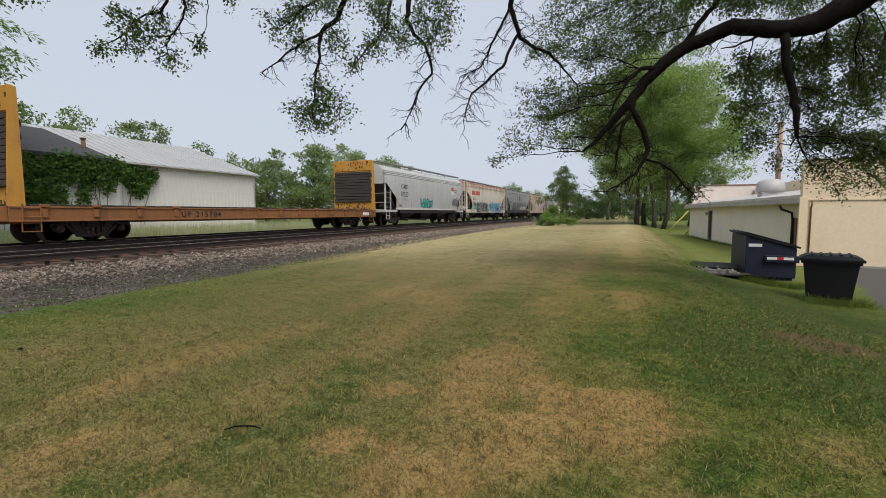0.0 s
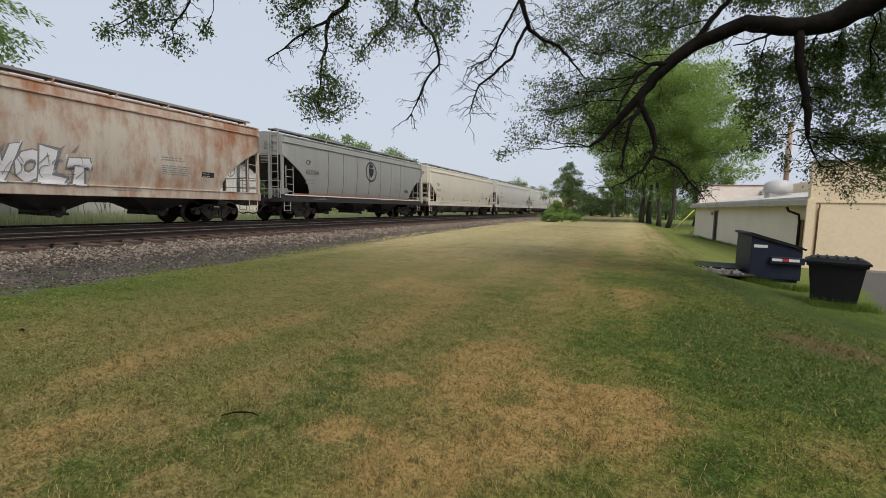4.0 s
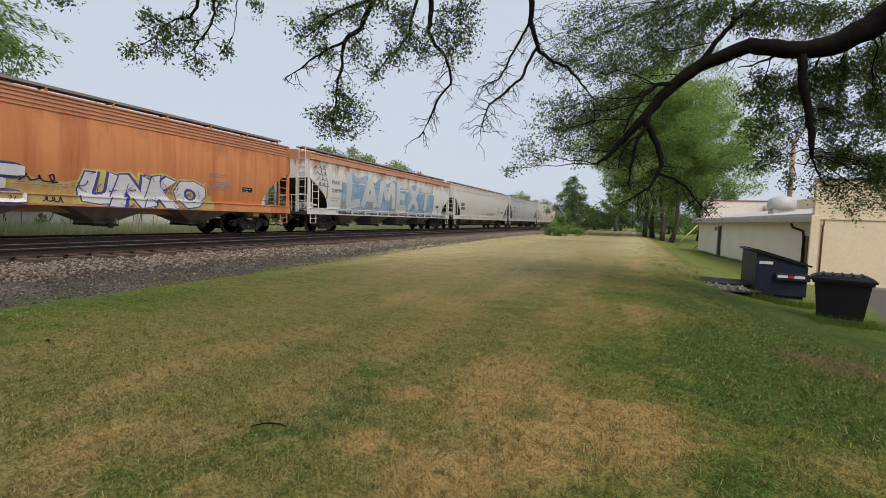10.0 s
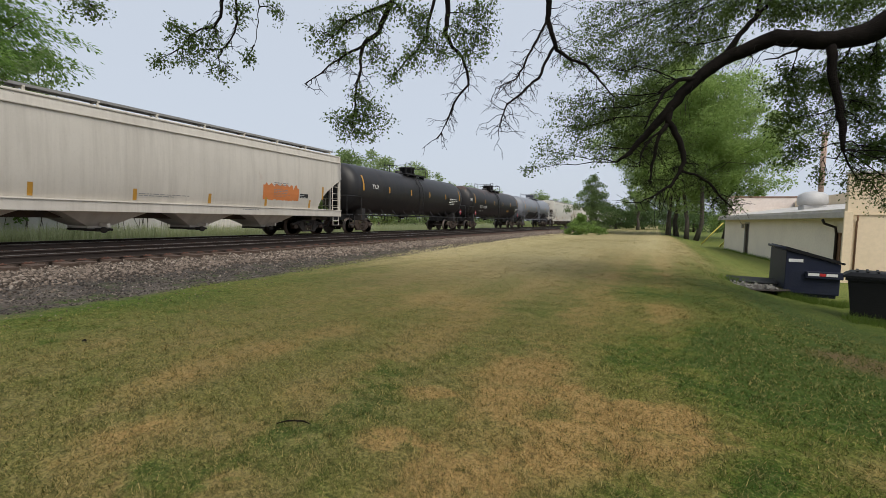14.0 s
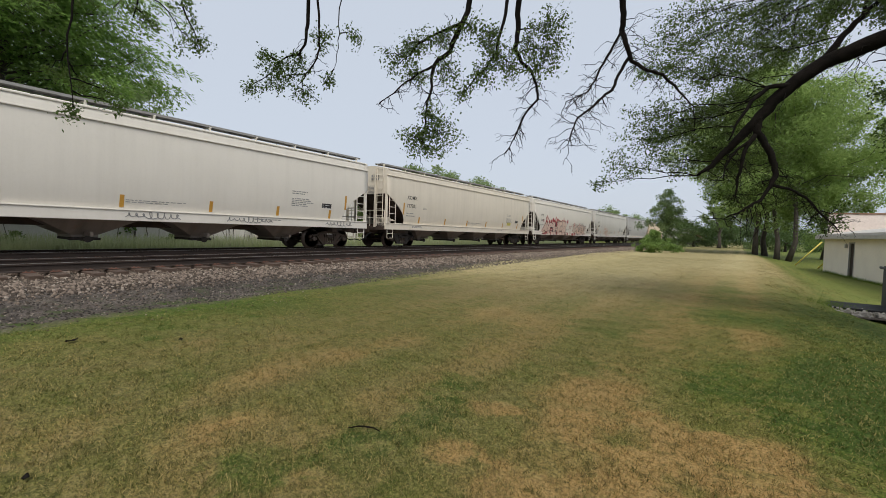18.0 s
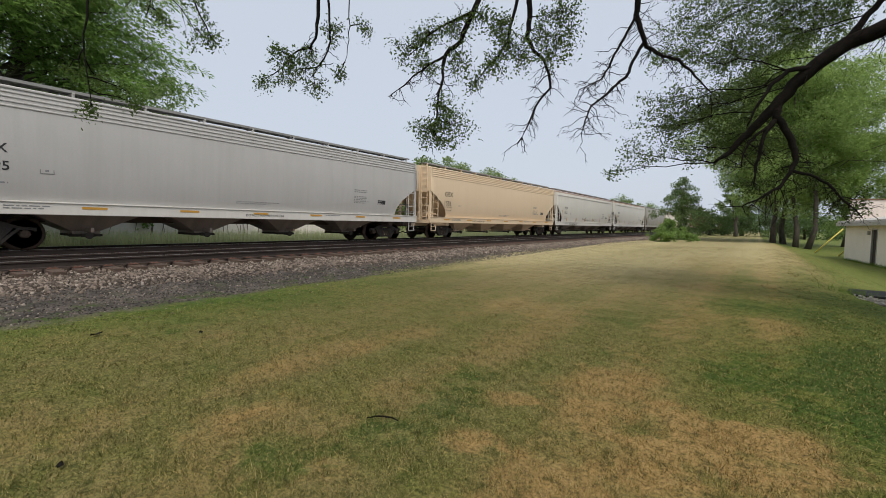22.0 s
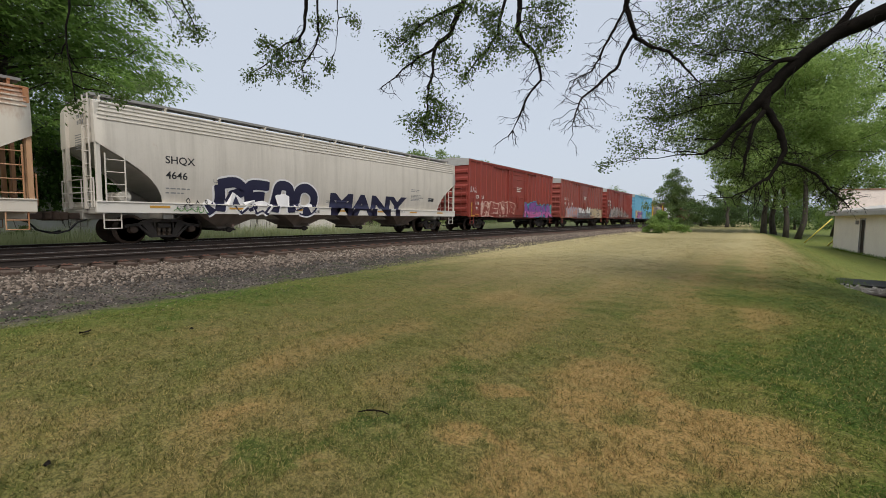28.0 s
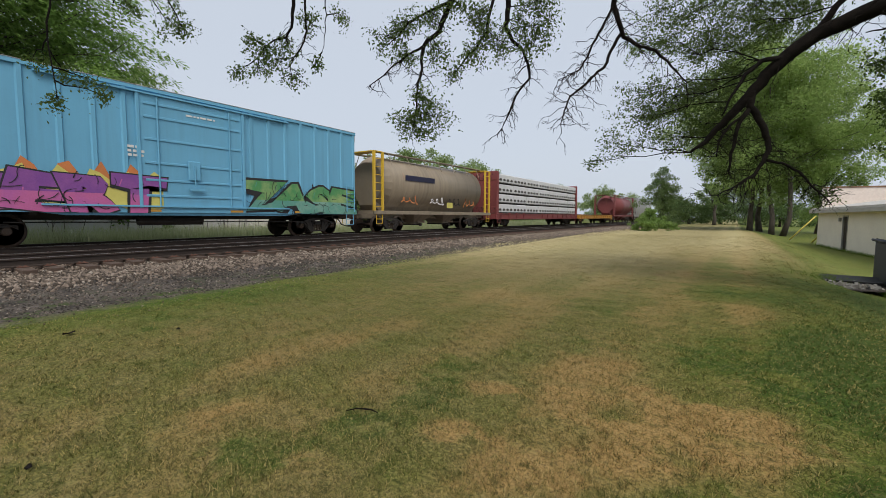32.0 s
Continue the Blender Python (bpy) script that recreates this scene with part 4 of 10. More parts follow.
CLUMPS_FAR_LEFT = [(-7.03, 2.59, 4.26, 0.41, 0.31), (-6.56, 2.98, 4.35, 0.41, 0.23), (-6.41, 3.06, 3.94, 0.15, 0.10), (-7.55, 2.18, 4.42, 0.41, 0.16), (-7.62, 2.00, 2.88, 0.18, 0.08), (-8.19, 1.66, 4.45, 0.49, 0.16), (-8.21, 2.24, 3.39, 0.37, 0.11), (-7.83, 2.48, 3.25, 0.29, 0.13), (-7.65, 2.58, 3.03, 0.13, 0.08), (-8.56, 2.02, 3.54, 0.25, 0.1)]
all_bough_points = [p for line in bough_lines.values() for p in line]


def sprays(name, clumps, per_area, seed, leaf=0.052, few=5, many=9):
    """Fills clumps with fine twigs that carry the leaves, each twig springing from the nearest bough."""
    rnd = random.Random(seed)
    r = np.random.default_rng(seed)
    bm = bmesh.new()
    cs, rs, ns = [], [], []
    for cx, cy, cz, rx, rz in clumps:
        c = Vector((cx, cy, cz))
        root = min(all_bough_points, key=lambda p: (p - c).length + 0.6 * max(c.z - p.z, 0))
        hub_pts = wander(root, c, 5, 0.05, rnd)
        tube(bm, hub_pts, [0.012, 0.01, 0.008, 0.0065, 0.005, 0.004], 5)
        count = max(int(per_area * rx * rz), 6)
        for k in range(count):
            a = rnd.uniform(0, 2 * math.pi)
            q = math.sqrt(rnd.random())
            end = c + Vector((math.cos(a) * rx * q, rnd.uniform(-0.5, 0.5) * rx, math.sin(a) * rz * q))
            start = hub_pts[rnd.randint(2, 5)]
            line = wander(start, end, 3, 0.09, rnd)
            tube(bm, line, [0.0036, 0.0028, 0.0021, 0.0013], 3, False)
            for i in range(4):
                cs.append(line[3].lerp(line[1], i / 3.4))
                s = rnd.uniform(0.06, 0.17)
                rs.append((s, s, s))
                ns.append(rnd.randint(few, many))
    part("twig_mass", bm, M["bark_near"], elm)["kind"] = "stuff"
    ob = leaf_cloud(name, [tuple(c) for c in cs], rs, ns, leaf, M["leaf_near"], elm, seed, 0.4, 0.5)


sprays("leaves", CLUMPS_FAR_LEFT, 95, 30, 0.05)
sprays("leaves", CLUMPS_LEFT, 115, 31, 0.05)
sprays("leaves", CLUMPS_HANG, 190, 32, 0.048)
sprays("leaves", CLUMPS_MID, 95, 33, 0.05, 8, 13)
sprays("leaves", CLUMPS_DENSE, 80, 36, 0.056, 9, 15)
sprays("leaves", CLUMPS_RIGHT, 200, 34, 0.054, 9, 15)
sprays("leaves", CLUMPS_LOW, 120, 35, 0.05)
# bare dead twigs under the boughs
bm = bmesh.new()
for key, count, reach in (("drop_a", 44, 0.45), ("drop_b", 40, 0.55), ("drop_c", 34, 0.5), ("drop_g", 26, 0.5), ("drop_d", 34, 0.45), ("drop_h", 20, 0.4), ("drop_j", 16, 0.35), ("main", 46, 0.6), ("fork", 40, 0.6), ("fork_mid", 22, 0.5),
                          ("fork_left", 14, 0.4), ("fork_low", 26, 0.5), ("stub", 16, 0.45), ("drop_e", 14, 0.35), ("drop_k", 14, 0.35)):
    line = bough_lines[key]
    for k in range(count):
        i = rn.randrange(len(line) // 3, len(line))
        a = line[i]
        d = Vector((rn.uniform(-1, 1), rn.uniform(-0.6, 0.6), rn.uniform(-1.1, 0.25))).normalized()
        L = reach * rn.uniform(0.35, 1.0)
        pts = wander(a, a + d * L, 4, 0.1, rn)
        k0 = 1.2 if key in ("main", "fork") else 0.9
        tube(bm, pts, [0.008 * k0, 0.0065 * k0, 0.005 * k0, 0.0035 * k0, 0.002], 4, False)
        for j in (2, 3):
            d2 = (d + Vector((rn.uniform(-0.8, 0.8), rn.uniform(-0.5, 0.5), rn.uniform(-1.0, 0.3)))).normalized()
            tw = wander(pts[j], pts[j] + d2 * L * rn.uniform(0.25, 0.5), 3, 0.14, rn)
            tube(bm, tw, [0.004, 0.003, 0.0025, 0.0015], 3, False)
            d3 = (d2 + Vector((rn.uniform(-0.9, 0.9), rn.uniform(-0.5, 0.5), rn.uniform(-0.9, 0.3)))).normalized()
            tube(bm, wander(tw[2], tw[2] + d3 * L * rn.uniform(0.1, 0.25), 2, 0.12, rn), [0.0026, 0.002, 0.0013], 3, False)
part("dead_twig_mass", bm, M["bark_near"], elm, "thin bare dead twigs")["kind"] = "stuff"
# unseen rest of the crown, overhead and beside the lawn, added for its shade
ro = np.random.default_rng(44)
oc = []
while len(oc) < 85:
    x, y, z = ro.uniform(-8, 10.5), ro.uniform(-4, 11), ro.uniform(6.4, 11.5)
    if z > 2.9 + 0.6 * math.hypot(x, y):
        oc.append((x, y, z))
leaf_cloud("crown", oc, [(1.3, 1.3, 0.8)] * len(oc), [120] * len(oc), 0.13, M["leaf_near"], elm, 45, 0.3)

# the feathery locust behind the tracks, its tips hanging over the train
locust = thing("locust_tree", pose(-24.2, 3.4, -0.3), "tall locust with light feathery layered foliage", "tree")
rl = random.Random(5)
bm = bmesh.new()
trunk_line = [Vector((0, 0, 0)), Vector((0.1, 0.2, 2.5)), Vector((0.2, 0.3, 5)), Vector((0, 0.9, 8)), Vector((0.2, 1.3, 12)), Vector((0, 1.6, 15))]
tube(bm, trunk_line, [0.42, 0.34, 0.3, 0.24, 0.15, 0.05], 10)
part("trunk", bm, M["bark"], locust)
bm = bmesh.new()
fronds = []
for k in range(104):
    z = rl.uniform(5.2, 16)
    a = rl.uniform(0, 2 * math.pi)
    L = (7.0 if z < 12 else 5.2) * rl.uniform(0.5, 1.0)
    i = min(int(z / 3), 4)
    s = trunk_line[i] * 1.0
    s.z = z - 1.2 if z - 1.2 < 14 else 14
    e = Vector((math.cos(a) * L, math.sin(a) * L * 0.92, z + rl.uniform(-0.6, 0.8)))
    line = wander(s, e, 6, 0.05, rl)
    tube(bm, line, [0.07, 0.055, 0.045, 0.035, 0.025, 0.016, 0.008], 5)
    for j in range(2, 7):
        for q in range(6):
            b = a + rl.uniform(-1.1, 1.1)
            c = line[j] + Vector((rl.uniform(-0.7, 0.7), rl.uniform(-0.7, 0.7), rl.uniform(-0.3, 0.25)))
            fronds.append((*c, math.cos(b), math.sin(b), rl.uniform(0.9, 1.7)))
part("limb_mass", bm, M["bark"], locust)["kind"] = "stuff"
# each frond is a flat, drooping spray of narrow leaflets
rf = np.random.default_rng(8)
fr = np.repeat(np.array(fronds), 44, axis=0)
n = len(fr)
q = rf.random(n)
side = rf.normal(0, 0.2, n)
out = np.stack([fr[:, 3], fr[:, 4], np.zeros(n)], 1)
across = np.stack([-fr[:, 4], fr[:, 3], np.zeros(n)], 1)
p = fr[:, :3] + out * (q * fr[:, 5])[:, None] + across * (side * (1.2 - 0.5 * q))[:, None]
p[:, 2] += -0.42 * q * q * fr[:, 5] - 0.5 * np.abs(side) + rf.normal(0, 0.05, n)
u = out * 0.8 + across * (np.sign(side) * 0.45)[:, None] + rf.normal(0, 0.3, (n, 3))
u[:, 2] -= 0.4
u /= np.linalg.norm(u, axis=1)[:, None]
w = np.cross(u, np.array([0, 0, 1.0]) + rf.normal(0, 0.3, (n, 3)))
w /= np.linalg.norm(w, axis=1)[:, None]
sz = rf.uniform(0.12, 0.24, n)[:, None]
v = np.stack([p, p + u * sz * 0.5 + w * sz * 0.19, p + u * sz, p + u * sz * 0.5 - w * sz * 0.19], 1).reshape(-1, 3)
from_arrays("crown", v, np.arange(4 * n).reshape(n, 4), M["leaf_locust"], locust)["kind"] = "stuff"

# the trees at the far end of the lawn
GR = "trees at the end of the lawn"
for args in (
    ("maple_tree", 1.3, 57.0, 19.5, 6.6, 0.25, 21, 10),
    ("maple_tree", 3.5, 55.5, 21.5, 7.6, 0.24, 22, 11),
    ("maple_tree", 2.3, 61.0, 19.0, 6.0, 0.28, 23, 8),
    ("maple_tree", 7.6, 63.0, 18.5, 6.0, 0.28, 24, 9),
):
    nm, x, y, h, sp, tr, sd, lv = args
    t = tree(nm, x, y, h, sp, tr, M["leaf_maple"], 0.25, lv * 4600, sd, "tall leafy maple with a dark trunk at the lawn's end", low=0.14, clumps=105, shape=0.8, trunks=2 if sd == 22 else 1)
    t["group"] = GR
tree("cedar_tree", -7.3, 57.0, 7.6, 2.55, 0.16, M["leaf_mid"], 0.2, 14000, 31, "ragged green cedar beside the track", low=-0.2, clumps=150, shape=1.25)
tree("bush", -6.75, 45.5, 2.3, 1.45, 0.05, M["leaf_bush"], 0.15, 6000, 32, "bright leafy bush at the lawn's edge", "bush", low=0.0, clumps=46, shape=0.9)
tree("bush", -5.1, 46.6, 1.15, 0.85, 0.03, M["leaf_bush"], 0.12, 1800, 33, "low weedy bush at the lawn's edge", "bush", low=0.0, clumps=26, shape=0.9)
tree("bush", -8.0, 46.2, 1.3, 0.8, 0.03, M["leaf_bush"], 0.13, 1800, 34, "small pale bush beside the ballast", "bush", low=0.0, clumps=26, shape=0.9)
for i, (x, y, h, sp) in enumerate(((-7.5, 97, 5.5, 5), (-2.5, 99, 5.0, 5), (2.5, 101, 5.6, 5), (7.0, 104, 5.0, 5))):
    tree("hedge_tree", x, y, h, sp, 0.25, M["leaf_dark"], 0.32, 6000, 50 + i, "dark dense hedge tree beyond the lawn", "tree", low=0.0, clumps=60, shape=0.4)
tree("young_tree", -3.2, 92, 11, 3.0, 0.3, M["leaf_mid"], 0.32, 5000, 58, "slim young tree before a dark hedge", low=0.3, clumps=50)
for i, (x, y, h, sp) in enumerate(((14, 120, 4.5, 6), (24, 125, 5, 7), (36, 120, 6, 8))):
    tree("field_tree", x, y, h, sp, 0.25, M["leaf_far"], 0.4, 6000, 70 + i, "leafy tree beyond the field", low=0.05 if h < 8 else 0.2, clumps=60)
# trees behind the railway
BACK = ((-29.0, 36.5, 8.6, 4.2), (-33, 33.5, 7.5, 4.5), (-31, 45, 10.2, 4.0), (-34, 55, 9.5, 5.0), (-36, 63, 11.0, 5.0), (-40, 74, 11.0, 6.0), (-36, 88, 9.0, 5.5),
        (-38, 108, 10.5, 6), (-31, 128, 10.0, 6), (-36, 150, 9.5, 7), (-34, 180, 10, 8), (-46, 30.5, 11.5, 4.2), (-47, 37, 10.2, 4.2), (-49, 44, 9.5, 4.5), (-45, 23, 10.2, 4.5),
        (-42, 15, 12.5, 5), (-36, 7, 14, 5.5), (-46, 5, 15, 6), (-40, 14.5, 14.0, 4.6), (-26, 250, 12, 10), (-12, 300, 12, 14))
for i, (x, y, h, sp) in enumerate(BACK):
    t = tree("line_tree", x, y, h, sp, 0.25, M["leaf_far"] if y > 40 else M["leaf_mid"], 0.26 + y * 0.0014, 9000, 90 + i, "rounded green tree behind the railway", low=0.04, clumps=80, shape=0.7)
    t["group"] = "trees behind the railway"

# weeds between the far track and the shed
rw = np.random.default_rng(61)
n = 60000
wx, wy = rw.uniform(-25.5, -20.4, n), -6 + 76 * rw.random(n) ** 1.3
weeds = scatter_blades("tall_grass", wx, wy, rw.uniform(0.35, 0.95, n), np.full(n, 0.018), M["weeds"], 0.2, 62)
tagged(weeds, "tall pale green weeds behind the tracks", "grass", kind="stuff")
for i, (x, y, h) in enumerate(((-23.5, 4.5, 1.1), (-24.2, 10.5, 1.2), (-24.5, 31, 2.0))):
    tree("shrub", x, y, h, 0.9, 0.04, M["leaf_mid"], 0.12, 1600, 130 + i, "leafy wild shrub behind the tracks", "bush", low=0.0, clumps=26)

# ---- the white shed and its dark-roofed front, behind the railway ----


def slab(bm, a, b, c, d, thick):
    """A thick sheet over four corners."""
    q = [Vector(p) for p in (a, b, c, d)]
    nrm = (q[1] - q[0]).cross(q[3] - q[0]).normalized() * thick
    lo = [bm.verts.new(p - nrm) for p in q]
    hi = [bm.verts.new(p) for p in q]
    bm.faces.new(hi)
    bm.faces.new(lo[::-1])
    for i in range(4):
        bm.faces.new((lo[i], lo[(i + 1) % 4], hi[(i + 1) % 4], hi[i]))


shed = thing("steel_shed", pose(0, 0, 0), "long white ribbed steel shed with a pale metal roof", "shed")
bm = bmesh.new()
box(bm, -27.12, -27.0, 0, 0.30, -0.3, 4.38)
box(bm, -27.0, -26.975, 0.12, 0.16, -0.3, 4.36)
panel_me = bpy.data.meshes.new("wall_panel")
bm.to_mesh(panel_me)
bm.free()
y = 15.4
while y < 26.0:
    part("wall_panel", panel_me, M["shed_wall"], shed).matrix_basis = pose(0, y, 0)
    y += 0.302
bm = bmesh.new()
box(bm, -41.5, -27.2, 26.0, 26.25, -0.3, 4.4)
box(bm, -41.5, -41.3, 11, 26.0, -0.3, 4.4)
part("wall", bm, M["shed_wall"], shed)
bm = bmesh.new()
for p in ((-27.15, 4.35), ):
    v = [bm.verts.new(q) for q in ((-41.5, 26.0, 4.35), (-27.1, 26.0, 4.35), (-34.3, 26.0, 6.75))]
    w = [bm.verts.new((q.co.x, 26.2, q.co.z)) for q in v]
    bm.faces.new(v)
    bm.faces.new(w[::-1])
    for i in range(3):
        bm.faces.new((v[i], v[(i + 1) % 3], w[(i + 1) % 3], w[i]))
part("gable", bm, M["shed_wall"], shed)
bm = bmesh.new()
slab(bm, (-26.75, 15.2, 4.36), (-26.75, 26.55, 4.36), (-34.32, 26.55, 6.92), (-34.32, 15.2, 6.92), 0.12)
slab(bm, (-34.32, 15.2, 6.92), (-34.32, 26.55, 6.92), (-41.9, 26.55, 4.36), (-41.9, 15.2, 4.36), 0.12)
part("roof", bm, M["roof_grey"], shed, "pale standing-seam metal roof")
y = 15.3
while y < 26.5:
    bm = bmesh.new()
    slab(bm, (-26.74, y, 4.39), (-26.74, y + 0.05, 4.39), (-34.3, y + 0.05, 6.95), (-34.3, y, 6.95), 0.03)
    part("roof_seam", bm, M["roof_grey"], shed)
    y += 0.6
bm = bmesh.new()
tube(bm, [(-26.68, 15.7, 4.27), (-26.68, 26.5, 4.27)], 0.06, 6)
tube(bm, [(-26.85, 26.1, 4.2), (-26.88, 26.1, -0.2)], 0.045, 6)
part("gutter", bm, M["trim"], shed)

annex = thing("brick_annex", pose(0, 0, 0), "low annex with a dark shingle roof under thick ivy", "building")
bm = bmesh.new()
box(bm, -26.6, -26.35, -6, 15.9, -0.3, 4.25)
box(bm, -34.5, -26.6, 15.65, 15.9, -0.3, 4.25)
box(bm, -34.5, -34.3, -6, 15.65, -0.3, 4.25)
box(bm, -34.3, -26.6, -6, -5.8, -0.3, 4.25)
part("wall", bm, M["shed_wall"], annex)
bm = bmesh.new()
slab(bm, (-26.0, -6.4, 4.35), (-26.0, 15.6, 4.35), (-30.4, 14.4, 6.15), (-30.4, -6.4, 6.15), 0.14)
slab(bm, (-30.4, -6.4, 6.15), (-30.4, 14.4, 6.15), (-34.8, 15.6, 4.35), (-34.8, -6.4, 4.35), 0.14)
slab(bm, (-26.0, 15.6, 4.35), (-34.8, 15.6, 4.35), (-30.4, 14.42, 6.15), (-30.4, 14.38, 6.15), 0.14)
part("roof", bm, M["shingle"], annex, "dark grey shingle roof")
bm = bmesh.new()
tube(bm, [(-27.5, 14.85, 4.5), (-27.5, 14.85, 5.42)], 0.11, 8)
tube(bm, [(-27.5, 14.85, 5.42), (-27.5, 14.85, 5.5)], 0.15, 8)
part("vent_pipe", bm, M["rust_pipe"], annex)
ivy = thing("ivy", pose(0, 0, 0), "thick green ivy hanging down the annex wall", "climbing plant")
ri = np.random.default_rng(71)
ic, ir = [], []
for i in range(520):
    y = ri.uniform(4.0, 18.2)
    top = 4.35 if y < 15.9 else 4.3 - (y - 15.9) * 0.15
    low = 1.3 + 0.9 * abs(math.sin(y * 1.7)) if y < 14.2 else 3.3 - 0.6 * math.sin(y * 3)
    if 13.2 < y < 14.0:
        low = 3.2
    z = ri.uniform(low, top)
    ic.append((-26.2 + 0.12 * ri.random() if y < 15.9 else -26.88, y, z))
    ir.append((0.2, 0.42, 0.36))
leaf_cloud("ivy_leaves", ic, ir, [46] * len(ic), 0.17, M["ivy"], ivy, 72, 0.5, 0.8)
bm = bmesh.new()
rv = random.Random(9)
for k in range(34):
    y = rv.uniform(4, 17.4)
    tube(bm, wander((-26.3 if y < 15.9 else -26.95, y, -0.2), (-26.3 if y < 15.9 else -26.95, y + rv.uniform(-0.8, 0.8), 4.0), 6, 0.03, rv), 0.015, 4)
part("vine", bm, M["bark"], ivy)

# ---- the cream buildings beside the lawn ----
low_b = thing("low_building", pose(6.65, 22.0, 0, 0, 0, 4.6), "long low pale painted building with a white metal roof", "building")
bm = bmesh.new()
box(bm, 0, 0.25, -1.3, 13.12, -1.1, 1.72)
box(bm, 0, 0.25, 14.06, 19.95, -1.1, 1.72)
box(bm, 0, 0.25, 13.12, 14.06, 1.43, 1.72)
box(bm, 0.25, 8, 19.7, 19.95, -1.1, 1.72)
part("wall", bm, M["pale"], low_b)
bm = bmesh.new()
slab(bm, (-0.42, -1.3, 1.9), (-0.42, 20.2, 1.9), (6.2, 20.2, 2.95), (6.2, -1.3, 2.95), 0.1)
part("roof", bm, M["roof_white"], low_b, "pale low-pitched metal roof")
for k in range(18):
    y = -1.1 + k * 1.2
    bm = bmesh.new()
    slab(bm, (-0.42, y, 1.925), (-0.42, y + 0.05, 1.925), (6.2, y + 0.05, 2.975), (6.2, y, 2.975), 0.03)
    part("roof_seam", bm, M["roof_white"], low_b)
bm = bmesh.new()
box(bm, -0.5, -0.41, -1.3, 20.2, 1.66, 1.9, 0.012)
part("fascia", bm, M["trim"], low_b)
bm = bmesh.new()
box(bm, -0.42, 0.0, -1.3, 20.1, 1.68, 1.72)
part("soffit", bm, M["trim"], low_b)
bm = bmesh.new()
box(bm, 0.2, 7.5, 20.0, 20.3, 1.3, 3.5)
part("parapet", bm, M["pinkish"], low_b, "pale worn parapet wall")
bm = bmesh.new()
box(bm, 0.12, 7.55, 19.94, 20.36, 3.5, 3.6, 0.01)
part("coping", bm, M["rust_pipe"], low_b)
bm = bmesh.new()
box(bm, 0.06, 0.12, 13.14, 14.04, -0.74, 1.42, 0.008)
d = part("door", bm, M["door_dark"], low_b, "dark brown steel door")
bm = bmesh.new()
box(bm, 0.02, 0.06, 13.24, 13.3, 0.2, 0.32, 0.008)
part("handle", bm, M["galv"], d)
bm = bmesh.new()
for y0, y1, z0, z1 in ((13.06, 13.14, -0.74, 1.5), (14.04, 14.12, -0.74, 1.5), (13.06, 14.12, 1.42, 1.5)):
    box(bm, -0.02, 0.1, y0, y1, z0, z1)
part("door_frame", bm, M["trim"], low_b)
bm = bmesh.new()
box(bm, -0.14, 0.0, 14.35, 14.55, 1.12, 1.36, 0.02)
part("wall_lamp", bm, M["trim"], low_b)
bm = bmesh.new()
box(bm, -0.05, 0.0, 0.35, 0.75, -0.95, 1.1, 0.01)
part("rusty_panel", bm, M["rust_pipe"], low_b, "brown rusty steel panel on the wall")
bm = bmesh.new()
tube(bm, [(-0.46, 0.9, 1.62), (-0.4, 0.85, 1.45), (-0.12, 0.6, 1.3), (-0.1, 0.55, 1.0), (-0.1, 0.55, -0.7)], 0.05, 8)
part("downpipe", bm, M["door_dark"], low_b)
unit = thing("roof_fan", pose(7.35, 29.2, 2.0), "round galvanised roof fan on a curb", "ventilator")
bm = bmesh.new()
box(bm, -0.48, 0.48, -0.48, 0.48, -0.2, 0.42, 0.02)
part("curb", bm, M["galv"], unit)
bm = bmesh.new()
tube(bm, [(0, 0, 0.4), (0, 0, 0.46), (0, 0, 0.6), (0, 0, 0.95), (0, 0, 1.1), (0, 0, 1.16)], [0.5, 0.62, 0.66, 0.62, 0.4, 0.1], 20)
part("fan_hood", bm, M["galv"], unit)
stack = thing("flue", pose(8.1, 30.9, 2.1), "brown rusty roof flue pipe", "flue")
bm = bmesh.new()
tube(bm, [(0, 0, -0.2), (0, 0, 4.2)], 0.13, 10)
part("pipe", bm, M["flue_pipe"], stack)
bm = bmesh.new()
tube(bm, [(0, 0, 4.2), (0, 0, 4.3), (0, 0, 4.42)], [0.2, 0.2, 0.05], 10)
part("cap", bm, M["flue_pipe"], stack)

hall = thing("cream_hall", pose(0, 0, 0), "tall cream painted block building with a band", "building")
bm = bmesh.new()
box(bm, 6.15, 26, 20.4, 20.65, -1.2, 3.22)
part("wall", bm, M["cream"], hall)
bm = bmesh.new()
box(bm, 6.1, 26, 20.34, 20.7, 3.22, 3.3, 0.01)
part("coping", bm, M["trim"], hall)
bm = bmesh.new()
box(bm, 6.15, 26, 20.36, 20.395, 1.76, 1.82)
part("band", bm, M["cream"], hall)
bm = bmesh.new()
box(bm, 6.15, 26, 20.33, 20.394, -1.1, -0.62)
part("plinth", bm, M["concrete"], hall)
bm = bmesh.new()
tube(bm, [(6.42, 20.3, 1.75), (6.42, 20.3, 1.6), (6.42, 20.36, 1.5), (6.42, 20.36, -0.7)], 0.028, 7)
part("downpipe", bm, M["rust_pipe"], hall)
bm = bmesh.new()
box(bm, 6.05, 6.3, 20.32, 20.39, -1.1, 1.9, 0.01)
part("corner_pilaster", bm, M["cream"], hall)
bm = bmesh.new()
slab(bm, (9.5, 20.66, 3.15), (26, 20.66, 3.15), (26, 46, 3.15), (9.5, 46, 3.15), 0.1)
part("roof", bm, M["roof_white"], hall)
bm = bmesh.new()
box(bm, 9.3, 9.5, 20.66, 41, -1.0, 3.2)
